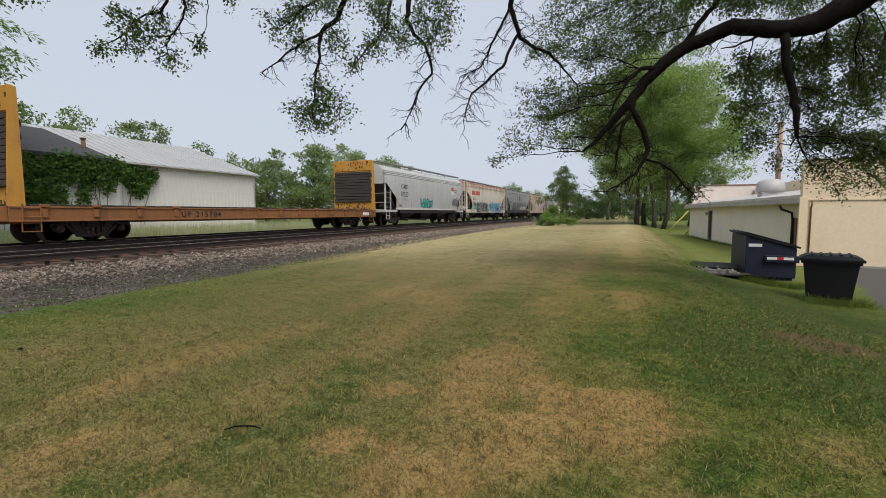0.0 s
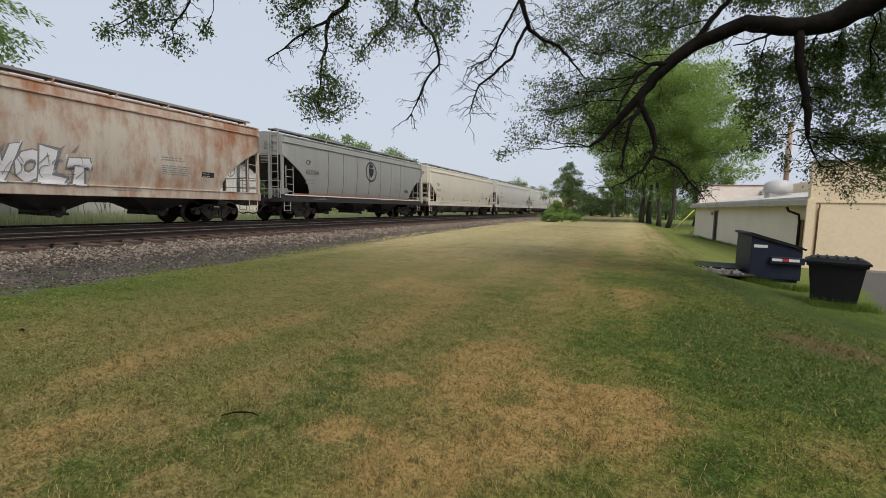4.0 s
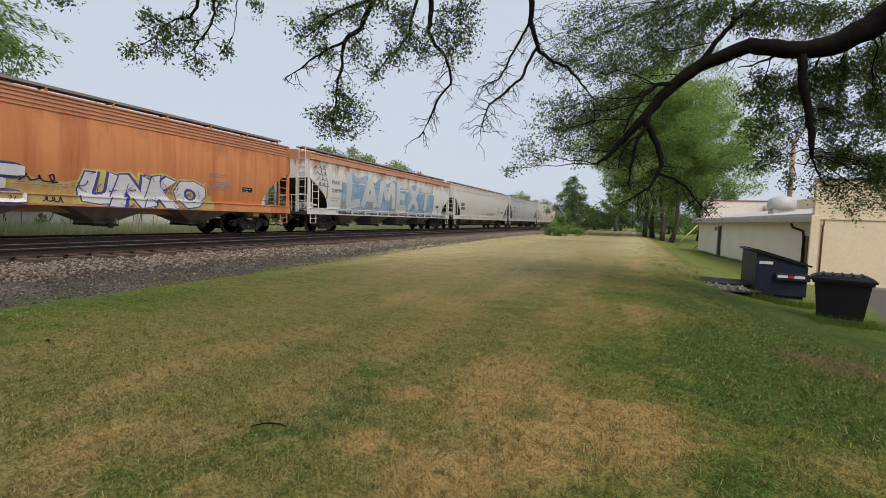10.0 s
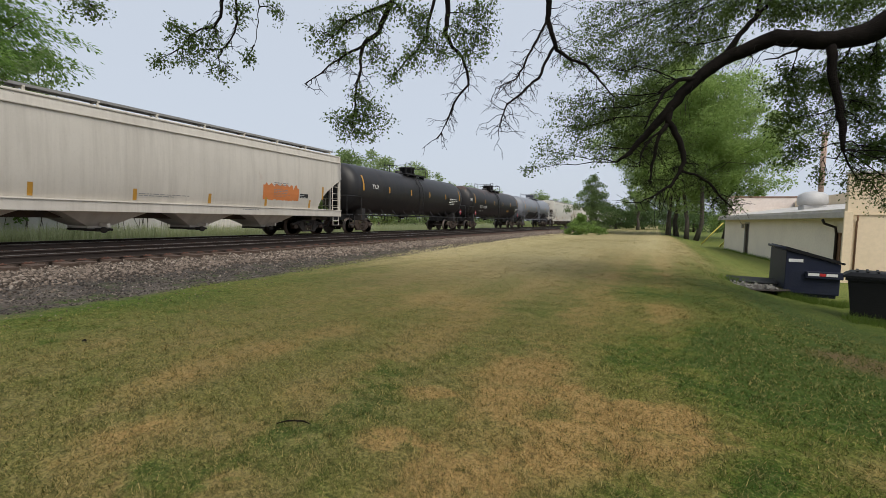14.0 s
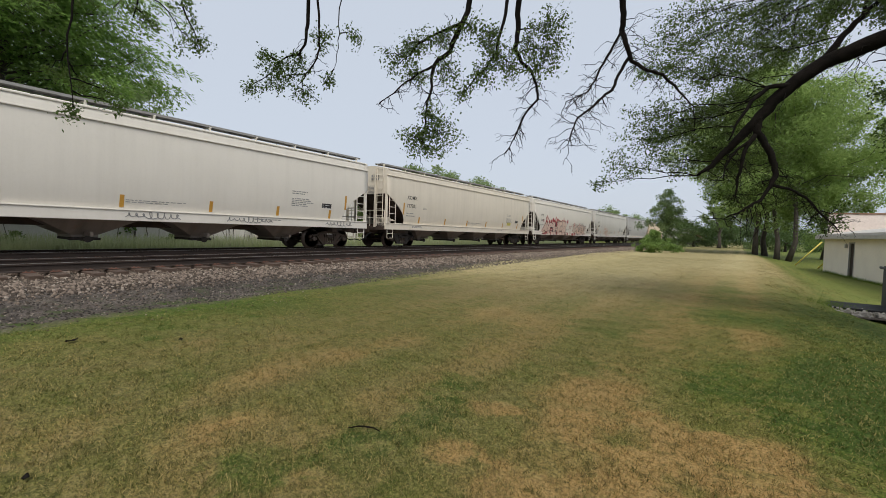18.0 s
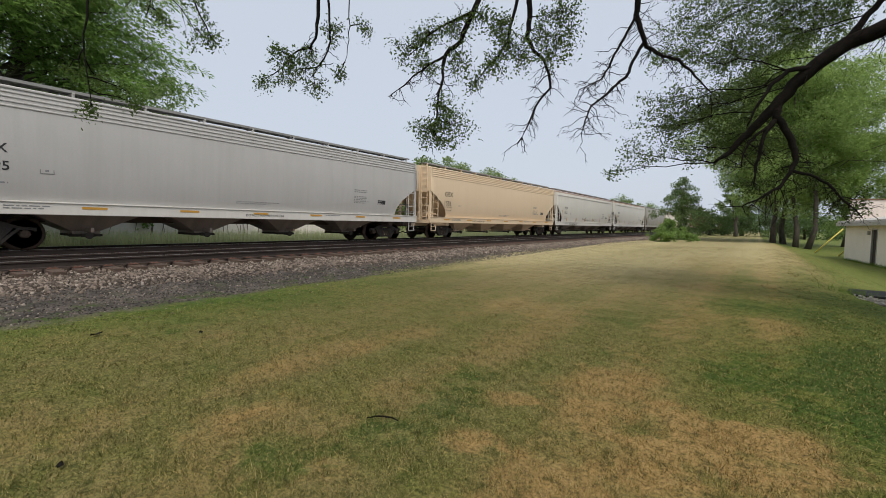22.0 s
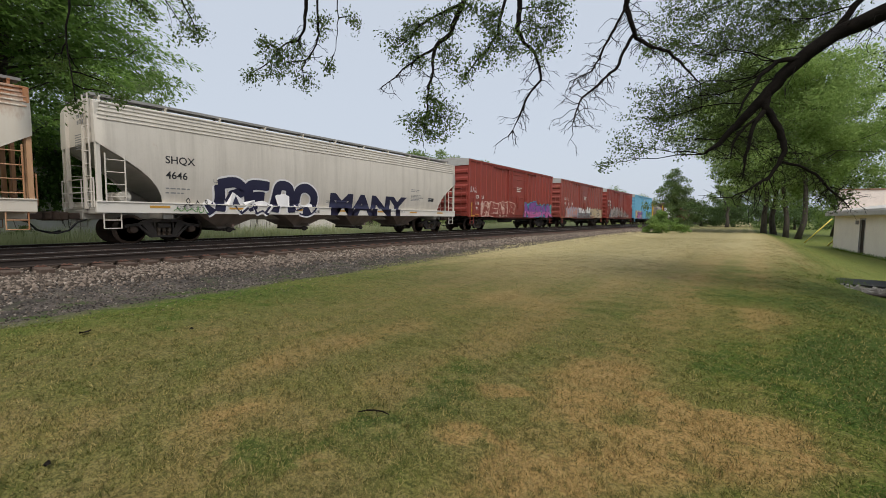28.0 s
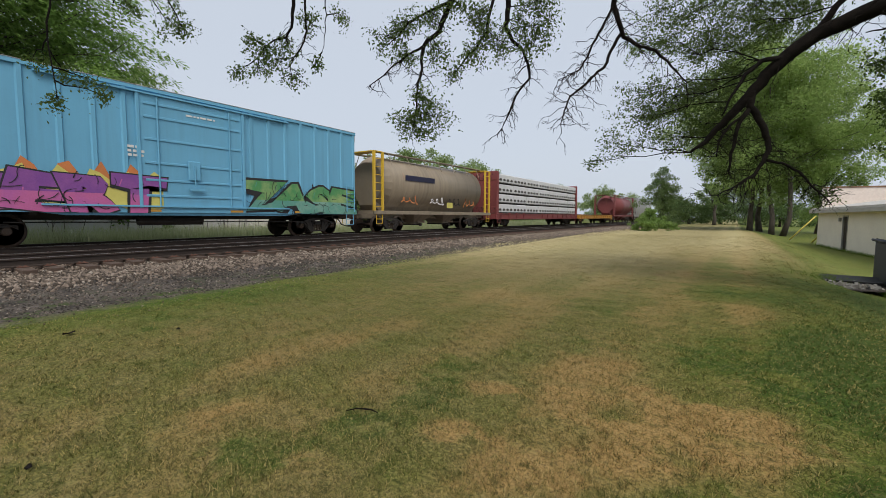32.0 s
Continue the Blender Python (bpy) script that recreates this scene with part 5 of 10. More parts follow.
part("side_wall", bm, M["cream"], hall)

# ---- the bins ----
dump = thing("dumpster", pose(3.12, 14.2, -0.5, 0, 0, -2), "navy steel dumpster with a sloping black lid", "dumpster")
W, D = 1.12, 2.1
HL, HR = 1.2, 0.88
bm = bmesh.new()
loft(bm, [[(0, y, 0.08), (W, y, 0.08), (W, y, HR), (0, y, HL)] for y in (0, D)])
bmesh.ops.bevel(bm, geom=list(bm.edges), offset=0.012, segments=1, affect="EDGES")
body = part("body", bm, M["navy"], dump)
bm = bmesh.new()
box(bm, 0.05, W - 0.05, 0.06, 0.2, 0.0, 0.08)
part("skid", bm, M["navy"], dump)
bm = bmesh.new()
box(bm, 0.05, W - 0.05, D - 0.2, D - 0.06, 0.0, 0.08)
part("skid", bm, M["navy"], dump)
bm = bmesh.new()
slab(bm, (-0.05, -0.05, HL + 0.07), (W + 0.07, -0.05, HR + 0.04), (W + 0.07, D + 0.05, HR + 0.04), (-0.05, D + 0.05, HL + 0.07), 0.05)
for k in range(4):
    y = 0.12 + k * (D - 0.24) / 3
    slab(bm, (0.0, y - 0.06, HL + 0.1), (W, y - 0.06, HR + 0.08), (W, y + 0.06, HR + 0.08), (0.0, y + 0.06, HL + 0.1), 0.035)
part("lid", bm, M["black_plastic"], dump, "black ribbed plastic lid")
bm = bmesh.new()
tube(bm, [(-0.05, -0.07, HL + 0.06), (-0.05, D + 0.05, HL + 0.06)], 0.03, 8)
part("hinge_bar", bm, M["navy"], dump)
bm = bmesh.new()
box(bm, 0.42, W + 0.04, -0.1, -0.004, 0.5, 0.68, 0.012)
part("fork_pocket", bm, M["navy"], dump)
bm = bmesh.new()
box(bm, 0.06, 0.36, -0.008, -0.003, 0.9, 0.98)
part("sticker", bm, M["sticker"], dump, "white sticker")
for k in range(2):
    bm = bmesh.new()
    box(bm, 0.46 + k * 0.36, 0.68 + k * 0.36, -0.108, -0.102, 0.57, 0.64)
    part("reflector", bm, M["sticker"], dump, "worn white reflector")
bm = bmesh.new()
box(bm, 0.69, 0.81, -0.108, -0.102, 0.57, 0.64)
part("reflector", bm, M["red_mark"], dump, "faded red reflector")
cart = thing("wheeled_bin", pose(4.29, 12.3, -0.62, 0, 0, -17), "black plastic wheeled bin with a domed lid", "bin")
bm = bmesh.new()
loft(bm, [[(-a, -b, z), (a, -b, z), (a, b, z), (-a, b, z)] for a, b, z in ((0.37, 0.3, 0.06), (0.38, 0.31, 0.1), (0.46, 0.38, 0.82), (0.5, 0.42, 0.83), (0.5, 0.42, 0.88))])
part("body", bm, M["black_plastic"], cart)
bm = bmesh.new()
loft(bm, [[(-a, -b, z), (a, -b, z), (a, b, z), (-a, b, z)] for a, b, z in ((0.54, 0.46, 0.885), (0.54, 0.46, 0.93), (0.42, 0.36, 1.0), (0.3, 0.24, 1.02))])
for k in range(5):
    a = -0.32 + 0.16 * k
    box(bm, a - 0.02, a + 0.02, -0.34, 0.34, 0.98, 1.035)
part("lid", bm, M["black_plastic"], cart)
for sx2 in (-0.36, 0.36):
    bm = bmesh.new()
    tube(bm, [(sx2 - 0.03, 0.3, 0.1), (sx2 + 0.03, 0.3, 0.1)], 0.1, 14)
    part("wheel", bm, M["black_plastic"], cart)
bm = bmesh.new()
tube(bm, [(-0.3, 0.44, 0.84), (-0.3, 0.52, 0.86), (0.3, 0.52, 0.86), (0.3, 0.44, 0.84)], 0.018, 7)
part("handle", bm, M["black_plastic"], cart)

# a small washed-out hollow with rubble beside the dumpster, half covered by a dark board
hollow = thing("rubble_heap", pose(2.3, 14.35, float(ground_z(2.3, 14.35)) - 0.02), "broken concrete rubble in a dark hollow", "rubble", kind="stuff")
rr = random.Random(17)
bm = bmesh.new()
for k in range(110):
    a, q = rr.uniform(0, 6.28), math.sqrt(rr.random())
    s = rr.uniform(0.02, 0.08)
    box(bm, -s, s, -s * 0.7, s * 0.7, -s * 0.4, s * 0.4, 0.0, pose(math.cos(a) * q * 0.75, math.sin(a) * q * 0.4 - 0.1, rr.uniform(0, 0.07), rr.uniform(0, 90), rr.uniform(0, 90), rr.uniform(0, 360)))
part("rubble", bm, M["concrete"], hollow)["kind"] = "stuff"
bm = bmesh.new()
tube(bm, [(0, 0, 0.0), (0, 0, 0.02)], [1.0, 0.95], 18)
bmesh.ops.scale(bm, verts=list(bm.verts), vec=(1, 0.75, 1))
part("soil", bm, M["soil"], hollow)
board = thing("board", pose(2.55, 14.9, float(ground_z(2.55, 14.9)) + 0.16, 4, 0, -4), "dark weathered board propped over the rubble hollow", "board")
bm = bmesh.new()
box(bm, -0.62, 0.52, -0.4, 0.45, -0.03, 0.03, 0.01)
part("panel", bm, M["black_plastic"], board)
bm = bmesh.new()
for x in (-0.55, 0.45):
    box(bm, x - 0.05, x + 0.05, 0.25, 0.38, -0.3, -0.03)
part("block", bm, M["concrete"], board)

# uncut grass round the bins, the hollow and the wall
rt2 = np.random.default_rng(91)
gx = np.concatenate([rt2.uniform(2.9, 4.5, 1500), rt2.normal(2.55, 0.45, 700), rt2.uniform(3.7, 4.9, 900), rt2.uniform(0, 1, 2500)])
gy = np.concatenate([rt2.normal(14.05, 0.14, 1500), rt2.normal(14.7, 0.2, 700), rt2.normal(11.9, 0.18, 900), rt2.uniform(22, 41, 2500)])
gx[3100:] = 6.65 - 0.0805 * (gy[3100:] - 22) - 0.28 * gx[3100:] - 0.02
tufts = scatter_blades("uncut_grass", gx, gy, rt2.uniform(0.08, 0.24, len(gx)), np.full(len(gx), 0.006), M["grass_tall"], 0.35, 92)
tagged(tufts, "uncut green grass round the bins and wall", "grass", kind="stuff")

# guy wires with yellow guards before the low building
for k, (x, y) in enumerate(((3.9, 48.0), (5.0, 44.5))):
    g = thing("guy_wire", pose(x, y, float(ground_z(x, y))), "steel guy wire with a yellow plastic guard", "guy wire", "guy wires of a pole")
    bm = bmesh.new()
    tube(bm, [(0, 0, -0.1), (9.0, 0.5, 11.0)], 0.012, 5)
    part("cable", bm, M["wire"], g)
    bm = bmesh.new()
    tube(bm, [(0.05, 0, 0.06), (1.75, 0.1, 2.14)], 0.05, 7)
    part("guard", bm, M["yellow_guard"], g)

# a fallen stick on the grass
stick = thing("stick", pose(-2.04, 2.02, 0.018, 0, 0, 28), "dark dry broken stick lying on the grass", "stick")
bm = bmesh.new()
tube(bm, [(-0.11, -0.012, 0.0), (-0.05, 0.008, 0.008), (0.0, 0.01, 0.01), (0.06, 0.004, 0.008), (0.11, -0.02, 0.0)], [0.003, 0.005, 0.006, 0.005, 0.003], 7)
tube(bm, [(0.0, 0.01, 0.01), (0.03, -0.015, 0.012)], [0.004, 0.002], 5)
part("wood", bm, M["bark_near"], stick)
# dark fallen leaves
for x, y, r in ((-6.06, 1.56, 0.07), (-3.0, 0.55, 0.03), (-5.3, 2.35, 0.04)):
    lf = thing("fallen_leaf", pose(x, y, float(ground_z(x, y)) + 0.02, 0, 0, x * 70), "dark curled dead leaf on the grass", "leaf", "fallen leaves")
    bm = bmesh.new()
    loft(bm, [[(t * r, -w * r, 0.25 * r * abs(t)), (t * r, 0, 0.12 * r), (t * r, w * r, 0.3 * r * abs(t) + 0.1 * r), (t * r, 0, 0.05 * r)] for t, w in ((-1, 0.08), (-0.5, 0.45), (0, 0.55), (0.5, 0.35), (1, 0.05))])
    part("blade", bm, M["bark_near"], lf)

# ---- the freight train ----
M["iron"] = surface("dirty_cast_steel", (0.045, 0.037, 0.032), (0.022, 0.02, 0.018), 0.85, 0.1, big=3, fine=22, depth=0.5, amount=0.8)
M["iron_brown"] = surface("brake_dust_steel", (0.075, 0.05, 0.036), (0.035, 0.028, 0.024), 0.85, 0.1, big=3, fine=22, depth=0.5, amount=0.8)
M["tread"] = surface("worn_wheel_steel", (0.16, 0.13, 0.11), (0.07, 0.055, 0.045), 0.5, 0.6, amount=0.7)
M["spring"] = surface("spring_steel", (0.1, 0.075, 0.055), None, 0.7, 0.3)
M["cap"] = surface("bearing_cap", (0.16, 0.16, 0.17), (0.09, 0.09, 0.09), 0.5, 0.4)
M["hose"] = surface("black_rubber_hose", (0.015, 0.015, 0.015), None, 0.7)
M["grate"] = surface("galvanised_grating", (0.25, 0.245, 0.24), (0.16, 0.15, 0.145), 0.65, 0.1)
M["mark_black"] = surface("black_stencil_paint", (0.018, 0.018, 0.02), None, 0.6, amount=0.3)
M["mark_white"] = surface("white_stencil_paint", (0.72, 0.71, 0.68), None, 0.6, amount=0.3)
M["mark_grey"] = surface("faded_stencil_paint", (0.22, 0.22, 0.22), None, 0.7, amount=0.5)
M["reflect"] = surface("yellow_reflective_tape", (0.52, 0.27, 0.035), (0.38, 0.2, 0.035), 0.45, amount=0.5)
M["tag_white"] = surface("white_spray_paint", (0.74, 0.72, 0.72), None, 0.55, amount=0.3)
M["tag_teal"] = surface("teal_spray_paint", (0.03, 0.36, 0.34), (0.05, 0.46, 0.42), 0.5, amount=0.6)
M["tag_blue"] = surface("blue_spray_paint", (0.03, 0.28, 0.46), (0.1, 0.42, 0.55), 0.5, amount=0.6)
M["tag_navy"] = surface("indigo_spray_paint", (0.012, 0.012, 0.045), None, 0.5, amount=0.4)
M["tag_red"] = surface("red_spray_paint", (0.32, 0.024, 0.034), None, 0.5, amount=0.4)
M["tag_pink"] = surface("pink_spray_paint", (0.5, 0.12, 0.3), (0.38, 0.1, 0.36), 0.5, amount=0.7)
M["tag_purple"] = surface("purple_spray_paint", (0.2, 0.06, 0.28), (0.32, 0.1, 0.3), 0.5, amount=0.6)
M["tag_olive"] = surface("olive_spray_paint", (0.3, 0.33, 0.06), (0.2, 0.26, 0.05), 0.5, amount=0.6)
M["tag_green"] = surface("green_spray_paint", (0.07, 0.26, 0.09), (0.34, 0.42, 0.16), 0.5, amount=0.8)
M["tag_yellow"] = surface("yellow_spray_paint", (0.62, 0.55, 0.14), None, 0.5, amount=0.4)
M["tag_orange"] = surface("orange_spray_paint", (0.6, 0.2, 0.06), None, 0.5, amount=0.4)
M["tag_grey"] = surface("grey_spray_paint", (0.2, 0.2, 0.21), (0.13, 0.13, 0.14), 0.5, amount=0.6)
M["tag_peach"] = surface("peach_spray_paint", (0.66, 0.5, 0.42), None, 0.5, amount=0.3)
M["tag_sky"] = surface("pale_blue_spray_paint", (0.2, 0.32, 0.46), (0.4, 0.46, 0.52), 0.6, amount=0.9)
M["tag_tan"] = surface("tan_spray_paint", (0.5, 0.38, 0.22), (0.6, 0.5, 0.36), 0.5, amount=0.6)
M["tag_haze"] = surface("pale_yellow_overspray", (0.55, 0.42, 0.16), (0.5, 0.27, 0.11), 0.6, amount=1.0, big=2.5, fine=9)
M["tag_indigo"] = surface("indigo_outline_paint", (0.075, 0.06, 0.3), None, 0.5, amount=0.4)
M["tag_deepgreen"] = surface("deep_green_outline_paint", (0.01, 0.13, 0.12), None, 0.5, amount=0.4)
M["tag_fog"] = blotch("fogged_blue_and_orange_spray", (0.3, 0.32, 0.42), (0.46, 0.19, 0.13), (0.42, 0.38, 0.42))
M["tag_fogred"] = blotch("fogged_peach_and_red_spray", (0.3, 0.06, 0.05), (0.55, 0.38, 0.32), (0.42, 0.12, 0.1), 2.6)
M["tag_fogtan"] = blotch("fogged_tan_spray", (0.55, 0.42, 0.2), (0.6, 0.5, 0.38), (0.2, 0.17, 0.14), 2.8)
M["tag_foggrey"] = blotch("fogged_grey_spray", (0.25, 0.23, 0.22), (0.5, 0.44, 0.36), (0.1, 0.09, 0.09), 2.4)
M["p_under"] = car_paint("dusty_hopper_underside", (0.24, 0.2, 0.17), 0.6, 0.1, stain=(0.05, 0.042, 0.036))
M["seam_dark"] = surface("dark_seam_sealant", (0.1, 0.1, 0.098), None, 0.8)
M["tag_ghost"] = surface("bone_spray_paint", (0.43, 0.37, 0.34), (0.33, 0.28, 0.26), 0.6, amount=0.7)
M["tag_char"] = surface("charcoal_spray_paint", (0.085, 0.085, 0.09), (0.14, 0.14, 0.145), 0.6, amount=0.7)
M["tag_seafoam"] = surface("seafoam_spray_paint", (0.1, 0.3, 0.24), (0.25, 0.4, 0.33), 0.6, amount=0.8)
M["tag_pale"] = surface("worn_pale_spray_paint", (0.58, 0.58, 0.57), (0.45, 0.5, 0.54), 0.6, amount=0.9)
M["logo_red"] = surface("red_lettering", (0.52, 0.05, 0.035), None, 0.5, amount=0.3)
M["wood_dark"] = surface("weathered_planks", (0.055, 0.045, 0.04), (0.025, 0.021, 0.019), 0.9, big=5, fine=30, depth=0.9, amount=0.9, stretch=(1, 0.3, 4))
M["wrap"] = surface("white_plastic_wrap", (0.6, 0.6, 0.61), (0.5, 0.5, 0.52), 0.4, big=2.5, fine=8, amount=0.5, depth=0.8)
M["lumber_end"] = surface("dark_bundle_gaps", (0.06, 0.055, 0.05), None, 0.9)

MESHES = {}


def shared(key, build):
    """A mesh that alike parts share, built once."""
    if key not in MESHES:
        bm = bmesh.new()
        build(bm)
        bmesh.ops.recalc_face_normals(bm, faces=list(bm.faces))
        me = bpy.data.meshes.new(str(key[0] if isinstance(key, tuple) else key))
        bm.to_mesh(me)
        bm.free()
        MESHES[key] = me
    return MESHES[key]


def piece(name, key, build, material, parent, label="", m=None):
    ob = part(name, shared(key, build), material, parent, label)
    if m:
        ob.matrix_basis = m
    return ob


# -- trucks: two side frames, bolster, springs and two wheelsets --
WHEELSETS = []


def wheelset_mesh(bm):
    tube(bm, [(-1.06, 0, 0), (1.06, 0, 0)], 0.075, 10)
    for s in (-1, 1):
        prof = ((0.685, 0.40), (0.70, 0.485), (0.725, 0.485), (0.74, 0.457), (0.83, 0.445), (0.83, 0.39), (0.79, 0.37), (0.775, 0.17), (0.82, 0.14), (0.85, 0.09))
        tube(bm, [(s * x, 0, 0) for x, r in prof], [r for x, r in prof], 28)
        back = ((0.685, 0.39), (0.72, 0.36), (0.735, 0.15))
        tube(bm, [(s * x, 0, 0) for x, r in back], [r for x, r in back], 28, False)
        tube(bm, [(s * 0.93, 0, 0), (s * 1.08, 0, 0), (s * 1.10, 0, 0)], [0.115, 0.115, 0.085], 14)
        for k in range(3):
            a = 2.1 * k
            box(bm, s * 1.11 - 0.012, s * 1.11 + 0.012, 0.05 * math.cos(a) - 0.018, 0.05 * math.cos(a) + 0.018, 0.05 * math.sin(a) - 0.018, 0.05 * math.sin(a) + 0.018)


def sideframe_mesh(bm):
    for x0, x1 in ((0.92, 1.06),):
        top = [(-1.12, 0.50), (-1.12, 0.62), (-0.78, 0.66), (-0.42, 0.80), (0.42, 0.80), (0.78, 0.66), (1.12, 0.62), (1.12, 0.50), (0.98, 0.58), (0.78, 0.58), (0.40, 0.69), (-0.40, 0.69), (-0.78, 0.58), (-0.98, 0.58)]
        loft(bm, [[(x, a, b) for a, b in top] for x in (x0, x1)])
        for s in (-1, 1):
            leg = [(0.40, 0.70), (0.66, 0.62), (0.36, 0.24), (0.22, 0.24), (0.24, 0.34)]
            pts = [(s * a, b) for a, b in leg]
            loft(bm, [[(x, a, b) for a, b in pts] for x in (x0, x1)])
            strut = [(0.72, 0.60), (0.80, 0.60), (0.42, 0.20), (0.34, 0.24)]
            loft(bm, [[(x + 0.02, s * a, b) for a, b in strut] for x in (x0, x1)])
            box(bm, x0 - 0.02, x1 + 0.02, s * 0.889 - 0.14, s * 0.889 + 0.14, 0.565, 0.61)
        box(bm, x0 - 0.02, x1 + 0.02, -0.42, 0.42, 0.19, 0.26)
        box(bm, x0, x1 + 0.015, -0.30, -0.25, 0.26, 0.70)
        box(bm, x0, x1 + 0.015, 0.25, 0.30, 0.26, 0.70)


def spring_mesh(bm):
    for k in range(3):
        y = -0.16 + 0.16 * k
        for j in range(6):
            z = 0.275 + 0.042 * j
            tube(bm, [(1.03, y, z - 0.012), (1.03, y, z + 0.012)], [0.068, 0.068], 9)
        tube(bm, [(1.03, y, 0.26), (1.03, y, 0.52)], 0.04, 7)


def truck(car, y, brown=False):
    iron = M["iron_brown"] if brown else M["iron"]

    def bolster(bm):
        box(bm, -1.12, 1.12, -0.19, 0.19, 0.50, 0.66, 0.02)
        box(bm, -0.2, 0.2, -0.2, 0.2, 0.66, 0.8, 0.02)
        for s in (-1, 1):
            tube(bm, [(-0.8, s * 0.42, 0.38), (0.8, s * 0.42, 0.38)], 0.05, 6)
            for q in (-1, 1):
                box(bm, q * 0.76 - 0.06, q * 0.76 + 0.06, s * 0.40 - 0.05, s * 0.40 + 0.05, 0.3, 0.55)
    t = piece("truck", "bolster", bolster, iron, car, "", pose(0, y, 0))
    for s in (0, 180):
        piece("side_frame", "sideframe", sideframe_mesh, iron, t, "", pose(0, 0, 0, 0, 0, s))
        piece("spring_group", "springs", spring_mesh, M["spring"], t, "", pose(0, 0, 0, 0, 0, s))["kind"] = "stuff"
    for s in (-0.889, 0.889):
        w = piece("wheelset", "wheelset", wheelset_mesh, M["tread"] if brown else M["iron_brown"], t)
        w.matrix_parent_inverse = pose(0, s, 0.457)
        WHEELSETS.append(w)
    return t


def coupler(car, y, sgn):
    def build(bm):
        box(bm, -0.11, 0.11, -0.62, 0.12, 0.78, 0.98, 0.02)
        box(bm, -0.2, 0.14, -0.9, -0.6, 0.74, 1.02, 0.05)
        box(bm, -0.26, -0.12, -0.96, -0.74, 0.76, 1.0, 0.03)
        box(bm, 0.06, 0.2, -0.86, -0.66, 0.77, 0.99, 0.03)
    piece("coupler", "coupler", build, M["iron_brown"], car, "", pose(0, y, 0, 0, 0, 0 if sgn < 0 else 180))

    def hose(bm):
        tube(bm, [(0.42, 0.1, 0.78), (0.42, -0.15, 0.7), (0.4, -0.35, 0.45), (0.3, -0.62, 0.36), (0.2, -0.85, 0.42)], 0.03, 7)
    piece("air_hose", "hose", hose, M["hose"], car, "", pose(0, y, 0, 0, 0, 0 if sgn < 0 else 180))


def ladder_mesh(h, w, rungs, flat="y"):
    def build(bm):
        for s in (-w / 2, w / 2):
            a = (0, s, 0) if flat == "y" else (s, 0, 0)
            tube(bm, [(a[0], a[1], 0), (a[0], a[1], h)], 0.022, 5)
        for k in range(rungs):
            z = h * (k + 0.5) / rungs
            p, q = ((0, -w / 2, z), (0, w / 2, z)) if flat == "y" else ((-w / 2, 0, z), (w / 2, 0, z))
            tube(bm, [p, q], 0.016, 5)
    return build


def stirrup(bm):
    tube(bm, [(0, -0.22, 0.5), (0, -0.22, 0), (0, 0.22, 0), (0, 0.22, 0.5)], 0.022, 5)
    tube(bm, [(0, -0.22, 0.25), (0, 0.22, 0.25)], 0.018, 5)


# -- lettering --
HOPPER_SIDE = ((1.30, 1.40), (1.6, 1.475), (2.0, 1.53), (2.5, 1.565), (3.0, 1.572), (3.5, 1.555), (3.9, 1.525), (4.23, 1.475))


# over the sill's face and flange, then up the curved side
PAINT = ((0.9, 1.553), (1.295, 1.553), (1.30, 1.583), (1.342, 1.583), (1.346, 1.412)) + HOPPER_SIDE[1:]


def side_x(z, prof):
    return float(np.interp(z, [p[0] for p in prof], [p[1] for p in prof]))


LETTERS = {}


def letters(text, size, bold=0.0, shear=0.0, squeeze=1.0, spacing=1.0, smooth=3):
    key = (text, size, bold, shear, squeeze, spacing, smooth)
    if key not in LETTERS:
        cu = bpy.data.curves.new("lettering", "FONT")
        cu.body, cu.size, cu.offset, cu.shear, cu.space_character = text, size, bold, shear, spacing
        cu.resolution_u = smooth
        ob = bpy.data.objects.new("lettering", cu)
        me = bpy.data.meshes.new_from_object(ob)
        bpy.data.objects.remove(ob)
        bpy.data.curves.remove(cu)
        LETTERS[key] = me
    return LETTERS[key]


def write(car, name, text, y, z, size, material, prof=None, x=1.55, lift=0.006, bold=0.0, shear=0.0, width=None, height=None, label="", wobble=0.0, seed=0, spacing=1.0):
    """Paints letters on the car's near side, following its curve. y, z: lower left corner."""
    bm = bmesh.new()
    bm.from_mesh(letters(text, size, bold, shear, 1.0, spacing))
    if not bm.verts:
        bm.free()
        return None
    lo = [min(v.co[i] for v in bm.verts) for i in (0, 1)]
    hi = [max(v.co[i] for v in bm.verts) for i in (0, 1)]
    kx = width / (hi[0] - lo[0]) if width else 1.0
    kz = height / (hi[1] - lo[1]) if height else (kx if width else 1.0)
    for v in bm.verts:
        a, b = (v.co.x - lo[0]) * kx, (v.co.y - lo[1]) * kz
        if wobble:
            a += wobble * math.sin(3.1 * b + 1.7 * a + seed)
            b += wobble * (math.sin(2.3 * a + seed) + 0.5 * math.sin(7.1 * a + 2 * seed))
        v.co = (0, y + a, z + b)
    if prof:
        for zb, xb in prof:
            if z < zb < z + 3:
                bmesh.ops.bisect_plane(bm, geom=list(bm.verts) + list(bm.edges) + list(bm.faces), plane_co=(0, 0, zb), plane_no=(0, 0, 1))
    for v in bm.verts:
        v.co.x = (side_x(v.co.z, prof) if prof else x) + lift
    return part(name, bm, material, car, label)


